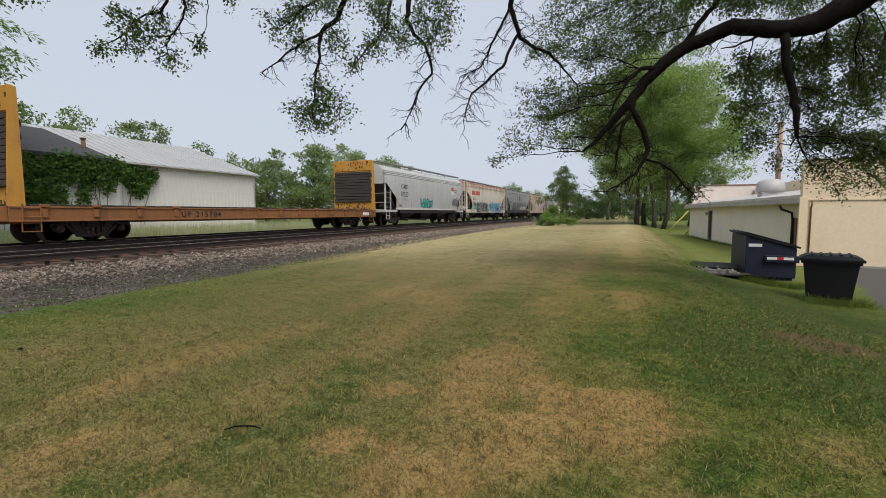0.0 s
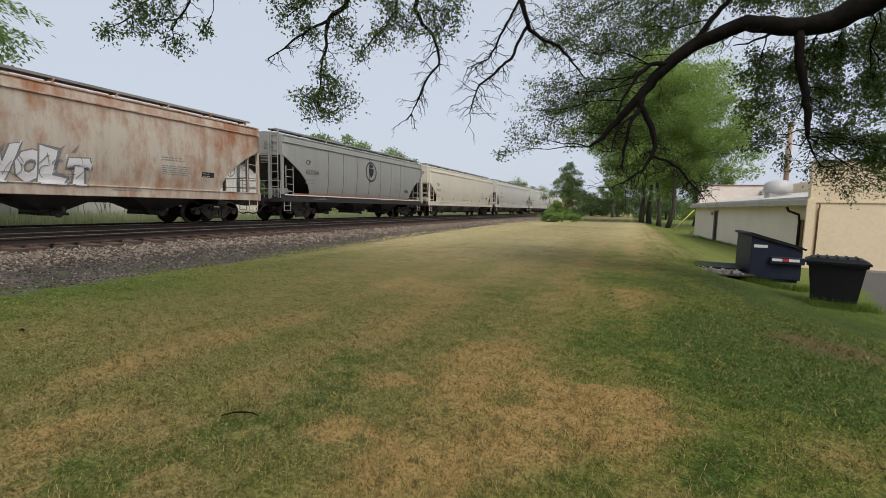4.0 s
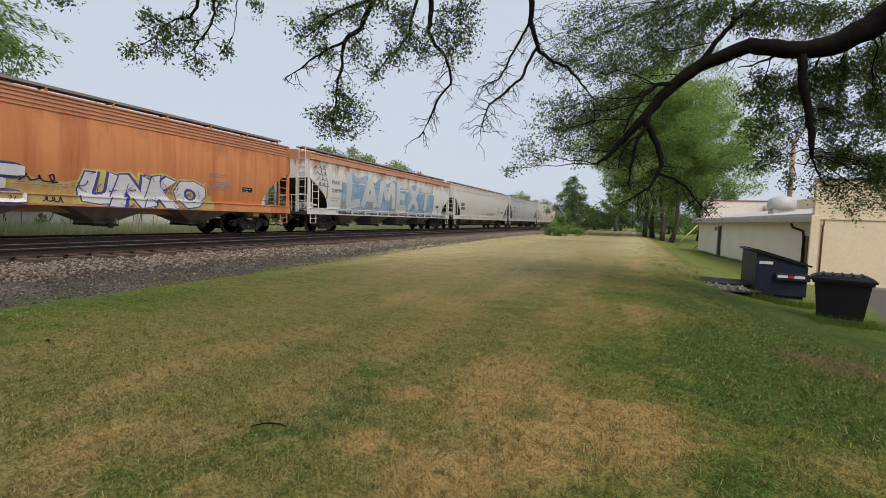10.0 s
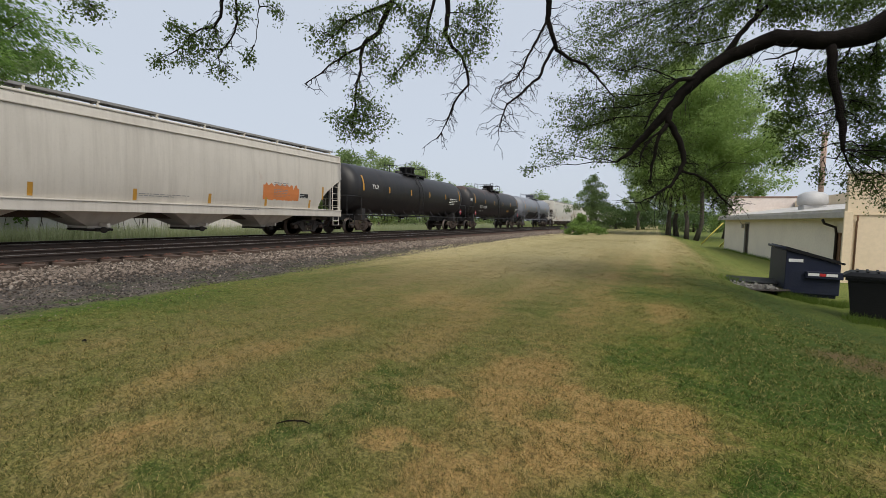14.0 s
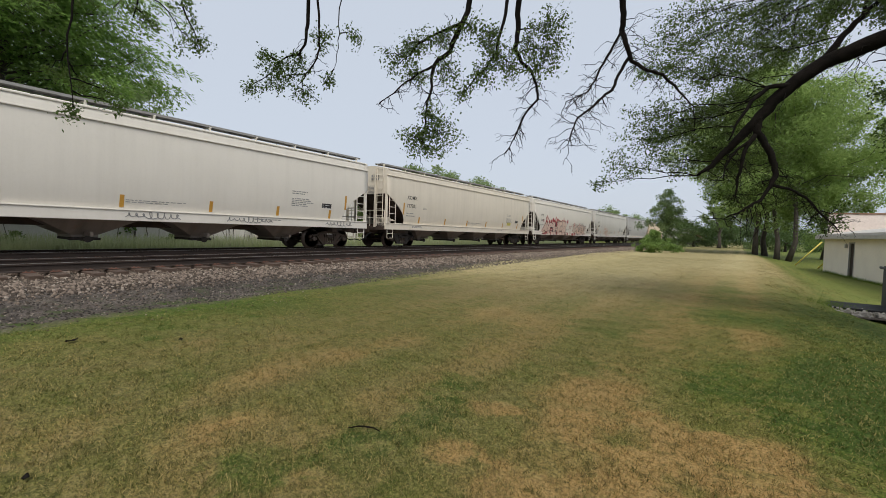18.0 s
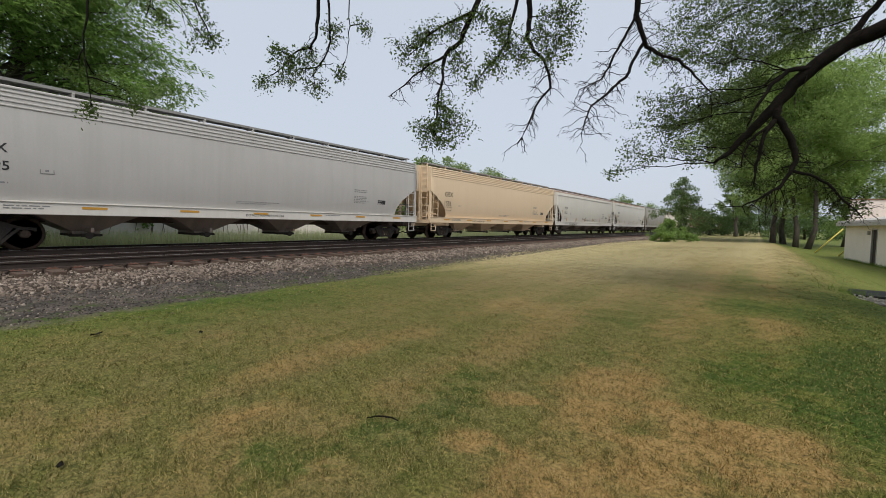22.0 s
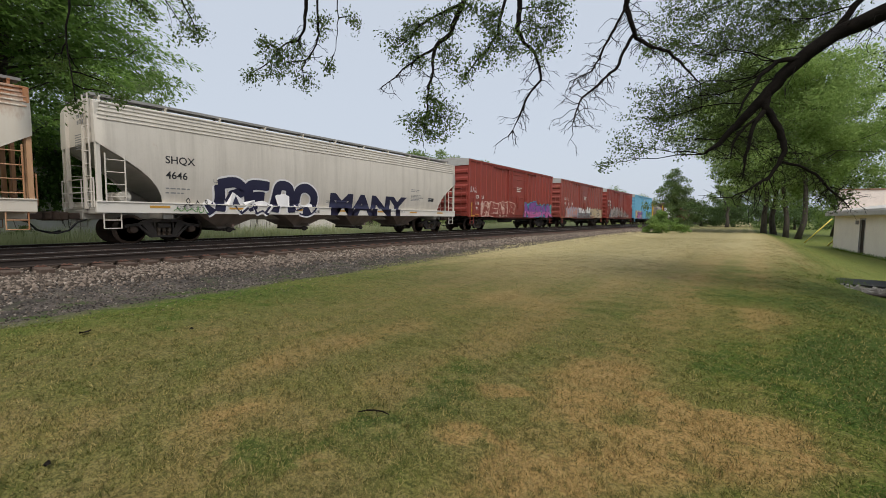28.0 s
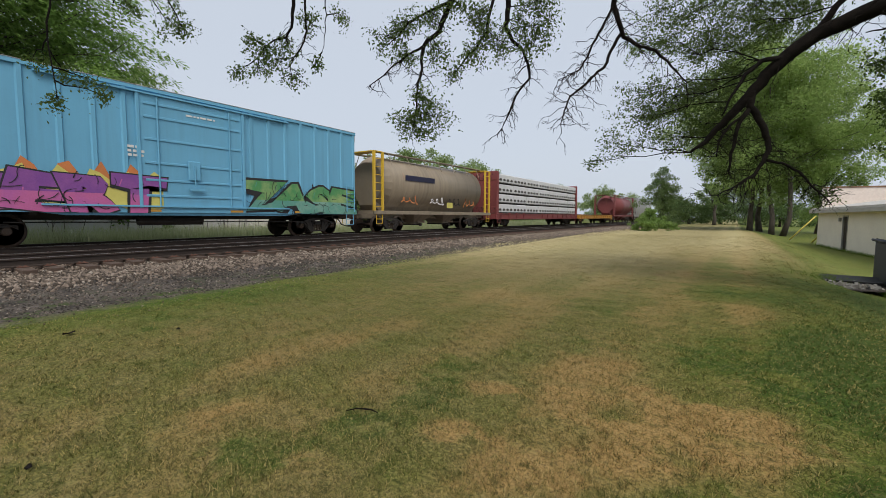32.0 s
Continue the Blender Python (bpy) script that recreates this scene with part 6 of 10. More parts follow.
def bars(car, y, z, w, rows, material, prof=None, x=1.55, h=0.05, gap=0.035, seed=0, name="stencil_lines", blocky=True):
    """Small print that cannot be read: rows of little bars."""
    r = random.Random(seed + int(y * 7))
    bm = bmesh.new()
    for k in range(rows):
        a, zz = y, z - k * (h + gap)
        end = y + w * r.uniform(0.6, 1.0)
        while a < end:
            b = min(a + r.uniform(0.06, 0.22), end)
            xx = (side_x(zz, prof) if prof else x) + 0.006
            vs = [bm.verts.new((xx, p, q)) for p, q in ((a, zz), (b, zz), (b, zz + h * 0.75), (a, zz + h * 0.75))]
            bm.faces.new(vs)
            a = b + 0.04
    ob = part(name, bm, material, car)
    ob["kind"] = "stuff"
    return ob


def patch(car, name, y0, y1, z0, z1, material, prof=None, x=1.55, lift=0.004, label="", ragged=0.0, seed=1):
    """A painted area on the side, ragged where it is sprayed."""
    r = random.Random(seed)
    n = 24 if ragged else 1
    bm = bmesh.new()
    zs = [z0] + ([p[0] for p in prof if z0 < p[0] < z1] if prof else []) + [z1]
    cols = []
    for i in range(n + 1):
        y = y0 + (y1 - y0) * i / n
        k = ragged * (0.5 + 0.5 * math.sin(i * 1.9 + seed)) * r.uniform(0.4, 1) if ragged else 0
        kb = ragged * 0.3 * r.random() if ragged else 0
        zz = [min(max(q, z0 + kb), z1 - k) for q in zs]
        cols.append([bm.verts.new(((side_x(q, prof) if prof else x) + lift, y, q)) for q in zz])
    for a, b in zip(cols, cols[1:]):
        for j in range(len(zs) - 1):
            if (a[j].co - a[j + 1].co).length > 1e-5 or (b[j].co - b[j + 1].co).length > 1e-5:
                bm.faces.new((a[j], b[j], b[j + 1], a[j + 1]))
    return part(name, bm, material, car, label)


def sprayed(bm, text, y, z, w, h, grow, seed, lift, step, prof, x, lo=0.0, hi=9.0):
    """Crooked, overlapping, swollen letters; each lies a little over the one before."""
    r = random.Random(seed)
    n = len(text) if w / len(text) < 1.75 * h else int(round(w / (1.1 * h)))
    slots = list(text) + [""] * (n - len(text))
    if n > len(text):
        slots = [""] * n
        for k, ch in enumerate(text):
            slots[int((k + 0.5) * n / len(text))] = ch
    room = w / n
    for i, ch in enumerate(slots):
        ang, skew = r.uniform(-0.16, 0.16), r.uniform(-0.12, 0.3)
        top, low, wide = r.uniform(0.84, 1.08), r.uniform(-0.05, 0.07), r.uniform(1.1, 1.32)
        flare = r.uniform(-0.28, 0.28)
        sub = bmesh.new()
        if ch:
            sub.from_mesh(letters(ch, 1.0, 0.075 + grow, 0.0, 1.0, 1.0, 2))
        else:
            # an arrow-like flourish between the letters
            k = r.randint(7, 10)
            rim = [(2 * math.pi * q / k, r.uniform(0.5, 1.0) if q % 2 else r.uniform(0.25, 0.55)) for q in range(k)]
            hub = sub.verts.new((0, 0, 0))
            out = [sub.verts.new((q * math.cos(t), q * math.sin(t), 0)) for t, q in rim]
            for q in range(k):
                sub.faces.new((hub, out[q], out[(q + 1) % k]))
        a0, a1 = min(v.co.x for v in sub.verts), max(v.co.x for v in sub.verts)
        b0, b1 = min(v.co.y for v in sub.verts), max(v.co.y for v in sub.verts)
        g = grow * 0.75
        for v in sub.verts:
            u, q = (v.co.x - a0) / (a1 - a0) - 0.5, (v.co.y - b0) / (b1 - b0)
            u *= 1 + flare * (q - 0.5) * 2
            q += 0.06 * math.sin(7 * u + i + seed)
            a = u * (room * wide + 2 * g) + skew * (q - 0.5) * h * 0.4
            b = (low + (top - low) * q) * h + (q - 0.5) * 2 * g
            v.co = (0, y + room * (i + 0.5) + a * math.cos(ang) - (b - h / 2) * math.sin(ang), z + h / 2 + a * math.sin(ang) + (b - h / 2) * math.cos(ang))
        for end, sense in ((max(z + lo * h, 0.97), True), (z + hi * h, False)):
            bmesh.ops.bisect_plane(sub, geom=list(sub.verts) + list(sub.edges) + list(sub.faces), plane_co=(0, 0, end), plane_no=(0, 0, 1), clear_inner=sense, clear_outer=not sense)
        if prof:
            for zb, xb in prof:
                bmesh.ops.bisect_plane(sub, geom=list(sub.verts) + list(sub.edges) + list(sub.faces), plane_co=(0, 0, zb), plane_no=(0, 0, 1))
        back = {}
        for v in sub.verts:
            back[v] = bm.verts.new(((side_x(v.co.z, prof) if prof else x) + lift + i * step, v.co.y, v.co.z))
        for f in sub.faces:
            bm.faces.new([back[v] for v in f.verts])
        sub.free()


def graffiti(car, text, y, z, w, h, fill, line, prof=None, x=1.55, back=None, seed=3, shine="tag_white", label="", outer=None, second=None):
    """A sprayed piece: cloud behind, halo, thick outline, two-tone letters, shards and shines."""
    r = random.Random(seed * 7 + 1)

    def surf(z):
        return side_x(z, prof) if prof else x
    if back:
        patch(car, "graffiti_cloud", y - 0.12, y + w + 0.12, max(z, 0.975), z + h * 1.1, M[back], prof, x, 0.004, "", h * 0.45, seed)
    n = len(text)
    for name, mat, grow, lift in (("graffiti_halo", outer, 0.12, 0.006), ("graffiti_outline", line, 0.055, 0.008), ("graffiti_fill", fill, 0.0, 0.0095)):
        if mat:
            bm = bmesh.new()
            sprayed(bm, text, y, z, w, h, grow, seed, lift, 0.004 if mat != outer else 0.0, prof, x)
            if mat == line:
                for k in range(n * 2):
                    a, b = y + w * r.random(), z + h * r.choice((r.uniform(0.05, 0.3), r.uniform(0.75, 1.0)))
                    b = max(b, 1.02)
                    d, e = r.uniform(-0.35, 0.35), r.uniform(0.1, 0.3) * (1 if b > z + h / 2 else -1)
                    tri = [(a - 0.06, b), (a + 0.06, b), (a + d, max(b + e, 0.98))]
                    bm.faces.new([bm.verts.new((surf(q) + 0.0072, p, q)) for p, q in tri])
            part(name, bm, M[mat], car, label if mat == fill else "")
    if second:
        bm = bmesh.new()
        sprayed(bm, text, y, z, w, h, 0.0, seed, 0.0108, 0.004, prof, x, 0.0, r.uniform(0.42, 0.55))
        part("graffiti_fade", bm, M[second], car)
    bm = bmesh.new()
    for k in range(int(w * 7)):
        a, b, t = y + w * r.random(), z + h * r.uniform(0.08, 0.98), r.uniform(0, 6.28)
        turn, wide = r.uniform(-0.5, 0.5), r.uniform(0.012, 0.026)
        q = [(a, b)]
        for i in range(r.randint(3, 7)):
            a, b, t = a + 0.075 * math.cos(t), b + 0.075 * math.sin(t), t + turn
            q.append((min(max(a, y - 0.1), y + w + 0.1), min(max(b, 0.985), z + h * 1.06)))
        for (a0, b0), (a1, b1) in zip(q, q[1:]):
            L = math.hypot(a1 - a0, b1 - b0) or 1
            ny, nz = -(b1 - b0) / L * wide / 2, (a1 - a0) / L * wide / 2
            rim = [(a0 + ny, b0 + nz), (a0 - ny, b0 - nz), (a1 - ny, b1 - nz), (a1 + ny, b1 + nz)]
            bm.faces.new([bm.verts.new((surf(v) + 0.013 + 0.004 * n, u, v)) for u, v in rim])
    part("graffiti_strokes", bm, M[line], car)
    if shine:
        bm = bmesh.new()
        for k in range(n * 2):
            a, b = y + w * (k + r.random()) / (n * 2), max(z + h * r.uniform(0.15, 0.95), 1.36)
            d, e = r.uniform(0.03, 0.09), r.uniform(0.1, 0.28)
            q = [(a, b), (a + 0.03, b), (a + 0.03 + d, b + e), (a + d, b + e)]
            bm.faces.new([bm.verts.new((surf(v) + 0.011 + 0.004 * int(k / 2), u, v)) for u, v in q])
        part("graffiti_shine", bm, M[shine], car)["kind"] = "stuff"


def blobs(car, name, y0, y1, z0, z1, count, r0, r1, material, prof=None, x=1.55, lift=0.0045, seed=1, label=""):
    """Round sprayed bubbles scattered round a piece."""
    r = random.Random(seed)
    bm = bmesh.new()
    for k in range(count):
        q = r.uniform(r0, r1)
        a, b = y0 + (y1 - y0) * (k + r.random()) / count, max(r.uniform(z0, z1), 0.985 + q)
        rim = [(a + q * math.cos(t) * r.uniform(0.92, 1.05), b + q * math.sin(t)) for t in [2 * math.pi * i / 14 for i in range(14)]]
        bm.faces.new([bm.verts.new(((side_x(v, prof) if prof else x) + lift + 0.0004 * k, u, v)) for u, v in rim])
    ob = part(name, bm, material, car, label)
    ob["kind"] = "stuff"
    return ob


def star(car, y, z, size, material, prof, lift=0.02):
    bm = bmesh.new()
    pts = [(size * (1 if i % 2 == 0 else 0.45) * math.sin(i * math.pi / 5), size * (1 if i % 2 == 0 else 0.45) * math.cos(i * math.pi / 5)) for i in range(10)]
    bm.faces.new([bm.verts.new((side_x(z + q, prof) + lift, y + p, z + q)) for p, q in pts])
    part("graffiti_star", bm, material, car)


def scrawl(car, y, z, w, h, material, prof=None, x=1.55, seed=0, width=0.03):
    """A loose spray-can signature: one looping line."""
    r = random.Random(seed)
    loops = max(int(w / (0.55 * h + 0.05)), 3)
    n = loops * 9
    amp = [r.uniform(0.35, 1.0) for i in range(loops + 1)]
    skew = [r.uniform(0.3, 1.1) for i in range(loops + 1)]
    pts = []
    for i in range(n):
        t = i / (n - 1)
        k = min(int(t * loops), loops)
        q = 2 * math.pi * t * loops
        pts.append((y + w * t + w / loops * 0.42 * skew[k] * math.sin(q), z + h * (0.5 - 0.48 * amp[k] * math.cos(q + 0.5 * math.sin(2.1 * q)))))
    bm = bmesh.new()
    for (a, b), (c, d) in zip(pts, pts[1:]):
        L = math.hypot(c - a, d - b) or 1
        ny, nz = -(d - b) / L * width / 2, (c - a) / L * width / 2
        q = [(a + ny, b + nz), (a - ny, b - nz), (c - ny, d - nz), (c + ny, d + nz)]
        bm.faces.new([bm.verts.new(((side_x(v, prof) if prof else x) + 0.014, u, v)) for u, v in q])
    part("tag", bm, material, car)["kind"] = "stuff"


def strokes(car, lines, y, z, ky, kz, material, prof, width=0.04, label="", lift=0.012, x=1.552):
    """Sprayed letters: each line of points is rounded and drawn as one ribbon."""
    thick = width > 0.2
    joined = bmesh.new()
    for j, line in enumerate(lines):
        bm = bmesh.new() if thick else joined
        ext = [line[0]] + list(line) + [line[-1]]
        pts = []
        for i in range(1, len(ext) - 2):
            a, b, c, d = ext[i - 1:i + 3]
            for s in range(6):
                t = s / 6
                pts.append(tuple(0.5 * (2 * b[k] + (c[k] - a[k]) * t + (2 * a[k] - 5 * b[k] + 4 * c[k] - d[k]) * t * t + (3 * b[k] - a[k] - 3 * c[k] + d[k]) * t ** 3) for k in (0, 1)))
        pts.append(line[-1])
        pts = [(y + p * ky, z + q * kz) for p, q in pts]
        n = len(pts)
        edge = []
        for i, (p, q) in enumerate(pts):
            (p0, q0), (p1, q1) = pts[max(i - 1, 0)], pts[min(i + 1, n - 1)]
            L = math.hypot(p1 - p0, q1 - q0) or 1
            w = width / 2 * (0.8 if thick and i in (0, n - 1) else 1)
            ny, nz = -(q1 - q0) / L * w, (p1 - p0) / L * w
            edge.append([bm.verts.new(((side_x(v, prof) if prof and v > 1.2 else x) + lift + 0.0006 * j, u, v)) for u, v in ((p + ny, q + nz), (p - ny, q - nz))])
        for e, f in zip(edge, edge[1:]):
            bm.faces.new((e[0], e[1], f[1], f[0]))
        if thick:
            part("graffiti_letter", bm, material, car, label)
    if thick:
        joined.free()
    else:
        part("graffiti_linework", joined, material, car, label)["kind"] = "stuff"


def leaf_fan(car, y, z, turns, length, fill, line, x, label=""):
    """Sprayed pointed leaves spreading from one spot, dark-edged."""
    for grow, lift, mat in ((1.0, 0.006, line), (0.82, 0.012, fill)):
        bm = bmesh.new()
        for j, deg in enumerate(turns):
            a = math.radians(deg)
            L = length * (0.75 + 0.25 * math.sin(j * 2.3))
            u, v = (math.cos(a), math.sin(a)), (-math.sin(a), math.cos(a))
            o = (y + u[0] * L * (1 - grow) * 0.5, z + u[1] * L * (1 - grow) * 0.5)
            pts = [(o[0] + u[0] * L * grow * p + v[0] * L * grow * q, o[1] + u[1] * L * grow * p + v[1] * L * grow * q) for p, q in ((0, 0), (0.3, -0.14), (0.65, -0.11), (1, 0.03), (0.6, 0.13), (0.25, 0.12))]
            bm.faces.new([bm.verts.new((x + lift + 0.0006 * j, p, q)) for p, q in pts])
        part("graffiti_leaves", bm, M[mat], car, label)["kind"] = "stuff"


# -- covered hoppers --


CUT = ((0.0, 1.0), (0.15, 0.87), (0.3, 0.73), (0.45, 0.57), (0.55, 0.43), (0.62, 0.29), (0.665, 0.14), (0.68, 0.0))


def hopper_shell(L, cut_h, cut_l):
    """Sides, roof and end sheets, open below; the ends cut away over the trucks, with a blunt round nose."""
    roof = ((4.23, 1.475), (4.31, 1.25), (4.37, 0.9), (4.41, 0.45), (4.42, 0.0))

    def build(bm):
        side = []
        for (z0, x0), (z1, x1) in zip(HOPPER_SIDE, HOPPER_SIDE[1:]):
            side += [(z0, x0), ((z0 + z1) / 2, (x0 + x1) / 2)]
        side.append(HOPPER_SIDE[-1])
        ys = [e * cut_l for e, k in CUT] + [L * 0.5] + [L - e * cut_l for e, k in reversed(CUT)]
        rings = []
        for y in ys:
            e = min(y, L - y)
            low = 1.30 + cut_h * float(np.interp(e / cut_l, [p for p, q in CUT], [q for p, q in CUT]))
            zs = [max(low, z) for z, x in side]
            right = [(side_x(z, HOPPER_SIDE) if z < 4.23 else x, z) for (zz, x), z in zip(side, zs)]
            pts = right + [(x, z) for z, x in roof[1:]]
            full = pts + [(-x, z) for x, z in reversed(pts[:-1])]
            rings.append([(x, y - L / 2, z) for x, z in full])
        vr = loft(bm, rings, closed=False, cap=False, smooth=True)
        for ring in (vr[0], vr[-1]):
            bm.faces.new(ring)
        bmesh.ops.remove_doubles(bm, verts=list(bm.verts), dist=0.0005)
    return build


def hopper_slope(L, cut_h, cut_l):
    def build(bm):
        a, b = L / 2 - 0.03, L / 2 - cut_l - 0.45
        slab(bm, (-1.42, a, 1.3 + cut_h + 0.05), (1.42, a, 1.3 + cut_h + 0.05), (1.38, b, 1.0), (-1.38, b, 1.0), 0.05)
    return build


def bay_mesh(w, deep):
    def build(bm):
        tops = [(-1.36, -w / 2, 1.22), (1.36, -w / 2, 1.22), (1.36, w / 2, 1.22), (-1.36, w / 2, 1.22)]
        mids = [(-0.62, -0.34, 0.52), (0.62, -0.34, 0.52), (0.62, 0.34, 0.52), (-0.62, 0.34, 0.52)]
        lows = [(-0.62, -0.34, 0.44), (0.62, -0.34, 0.44), (0.62, 0.34, 0.44), (-0.62, 0.34, 0.44)]
        loft(bm, [tops, mids, lows])
        for s in (-1, 1):
            box(bm, 0.3, 1.2, s * 0.02 - 0.02, s * 0.02 + 0.02, 0.5, 0.62)
    return build


def outlet_mesh(bm):
    box(bm, -0.7, 0.7, -0.33, 0.33, 0.36, 0.44, 0.02)
    box(bm, 0.66, 0.82, -0.16, 0.16, 0.34, 0.45, 0.02)
    tube(bm, [(0.6, -0.4, 0.39), (0.6, 0.4, 0.39)], 0.04, 8)
    tube(bm, [(0.84, 0, 0.39), (0.93, 0, 0.39)], [0.1, 0.1], 10)


def tape_tall(bm):
    pts = [(side_x(z, HOPPER_SIDE) + 0.012, z) for z in (1.85, 2.0, 2.5)]
    for (x0, z0), (x1, z1) in zip(pts, pts[1:]):
        slab(bm, (x0, -0.05, z0), (x0, 0.05, z0), (x1, 0.05, z1), (x1, -0.05, z1), 0.005)


def covered_hopper(name, a, b, paint, label, ribs=False, bays=4, cut=(1.6, 2.35), sill=None, slope=None, frame=None, seams=0, tape="vertical", under=None, outlet="iron", brown=False, brake=True):
    """A covered hopper car from y = a to b at the clip's start."""
    L = b - a
    Lq = round(L * 2) / 2
    car = thing(name, pose(X_TRAIN, (a + b) / 2, RAIL_Z), label, "freight car", "cars of the freight train")
    k = Lq
    cut_h, cut_l = cut
    # default slope sheets take dark steel, which holds the shade of the end openings
    slope, sill, frame, under = slope or M["iron_brown"], sill or paint, frame or paint, under or M["p_under"]
    piece("body", ("shell", k, cut), hopper_shell(k - 0.1, cut_h, cut_l), paint, car)
    for s in (0, 180):
        piece("slope_sheet", ("slope", k, cut), hopper_slope(k - 0.1, cut_h, cut_l), slope, car, "", pose(0, 0, 0, 0, 0, s))
    h = k / 2
    for s in (-1, 1):
        def sills(bm):
            box(bm, 1.42, 1.55, -h + 0.02, h - 0.02, 0.985, 1.33, 0.012)
            box(bm, 1.40, 1.58, -h + 0.02, h - 0.02, 1.30, 1.34, 0.008)
        piece("side_sill", ("sill", k), sills, sill, car, "", pose(0, 0, 0, 0, 0, 0 if s > 0 else 180))

        def eave(bm):
            box(bm, 1.44, 1.515, -h + 0.05, h - 0.05, 4.19, 4.25, 0.012)
            if ribs:
                for z in (3.72, 3.84, 3.96, 4.08):
                    box(bm, side_x(z, HOPPER_SIDE) - 0.02, side_x(z, HOPPER_SIDE) + 0.022, -h + 0.12, h - 0.12, z, z + 0.045, 0.01)
            else:
                z = 3.86
                box(bm, side_x(z, HOPPER_SIDE) - 0.02, side_x(z, HOPPER_SIDE) + 0.05, -h + 0.06, h - 0.06, z, z + 0.05, 0.008)
        piece("top_chord", ("eave", k, ribs), eave, paint, car, "", pose(0, 0, 0, 0, 0, 0 if s > 0 else 180))

        def walkway(bm):
            box(bm, 0.62, 1.02, -h + 0.1, h - 0.1, 4.505, 4.53)
            box(bm, 1.0, 1.03, -h + 0.1, h - 0.1, 4.48, 4.56)
            box(bm, 0.61, 0.64, -h + 0.1, h - 0.1, 4.48, 4.56)
            y = -h + 0.2
            while y < h - 0.2:
                box(bm, 0.62, 1.02, y, y + 0.02, 4.53, 4.545)
                y += 0.24
        piece("running_board", ("walkway", k), walkway, M["grate"], car, "", pose(0, 0, 0, 0, 0, 0 if s > 0 else 180))

        def bracket(bm):
            box(bm, 0.98, 1.05, -0.03, 0.03, 4.32, 4.5)
            box(bm, 0.62, 1.08, -0.03, 0.03, 4.45, 4.495)
        c = int(k / 1.75)
        for q in range(c + 1):
            y = -h + 0.35 + q * (k - 0.7) / c
            piece("board_bracket", "bracket", bracket, frame, car, "", pose(0, 0, 0, 0, 0, 0 if s > 0 else 180) @ pose(0, y, 0))

    piece("hatch_trough", ("trough", k), lambda bm: box(bm, -0.36, 0.36, -h + 0.8, h - 0.8, 4.39, 4.47, 0.02), paint, car)
    q = int(k / 1.5)
    span = (k - 2) / q
    for i in range(q):
        piece("hatch_cover", ("hatch", round(span, 3)), lambda bm: box(bm, -0.40, 0.40, 0, span - 0.08, 4.47, 4.5, 0.01), paint, car, "", pose(0, -h + 1.0 + i * span, 0))

    def centre(bm):
        box(bm, -0.32, 0.32, -h, h, 0.78, 1.06, 0.02)
        for s in (-1, 1):
            box(bm, -1.5, 1.5, s * (h - 0.16) - 0.12, s * (h - 0.16) + 0.12, 0.95, 1.12, 0.015)
            box(bm, -1.4, 1.4, s * (h - 2.0) - 0.16, s * (h - 2.0) + 0.16, 0.8, 1.2, 0.02)
            box(bm, -1.5, 1.5, s * (h - 0.55) - 0.5, s * (h - 0.55) + 0.5, 1.12, 1.16)
            box(bm, -0.25, 0.25, s * (h - 1.6) - 1.4, s * (h - 1.6) + 1.4, 1.1, 1.28, 0.02)
    piece("underframe", ("centre", k), centre, slope, car)
    for i in range(bays):
        span = (k - 5.2) / bays
        y = -(k - 5.2) / 2 + span * (i + 0.5)
        bay = piece("hopper_bay", ("bay", round(span, 2)), bay_mesh(span * 0.98, 0.4), under, car, "", pose(0, y, 0))
        piece("outlet_gate", "outlet", outlet_mesh, M[outlet], bay)
    for s in (-1, 1):
        for q in (-1, 1):
            yy = s * (h - 0.12)
            piece("corner_post", "post", lambda bm: box(bm, -0.06, 0.06, -0.06, 0.06, 1.0, 4.2, 0.01), frame, car, "", pose(q * 1.47, yy, 0))
            piece("side_ladder", "side_ladder", ladder_mesh(1.45, 0.5, 4), frame, car, "", pose(q * 1.56, s * (h - 0.52), 1.3))
            piece("step", "stirrup", stirrup, frame, car, "", pose(q * 1.5, s * (h - 0.42), 0.52))
        piece("end_ladder", "end_ladder", ladder_mesh(3.3, 0.42, 9, "x"), frame, car, "", pose(-s * 1.12, s * (h + 0.02), 1.15))

        def rail(bm):
            tube(bm, [(-1.45, 0, 1.15), (-1.45, 0, 2.0), (1.45, 0, 2.0), (1.45, 0, 1.15)], 0.022, 5)
            tube(bm, [(-1.45, 0, 1.6), (1.45, 0, 1.6)], 0.018, 5)
            tube(bm, [(0.4, 0, 1.15), (0.4, 0, 2.0)], 0.018, 5)
        piece("end_railing", "end_rail", rail, frame, car, "", pose(0, s * (h + 0.0), 0))

        for x in (-0.75, 0.75):
            piece("end_post", "end_post", lambda bm: box(bm, -0.05, 0.05, -0.06, 0.04, 1.1, 4.25, 0.01), frame, car, "", pose(x, s * (h - 0.02), 0))
        coupler(car, s * h, s)
        truck(car, s * (h - 2.0), brown)
    if brake:
        def cyl(bm):
            tube(bm, [(0.2, 0, 1.5), (0.75, 0, 1.5)], [0.17, 0.17], 12)
            tube(bm, [(0.75, 0, 1.5), (1.05, 0, 1.5)], 0.05, 8)
            tube(bm, [(0.1, 0.05, 1.5), (0.2, 0, 1.5)], [0.1, 0.17], 12)
            box(bm, -0.3, 0.1, -0.15, 0.15, 1.2, 1.65, 0.03)
        piece("brake_cylinder", "brake_cyl", cyl, frame, car, "", pose(0.2, -(h - 0.95), 0))

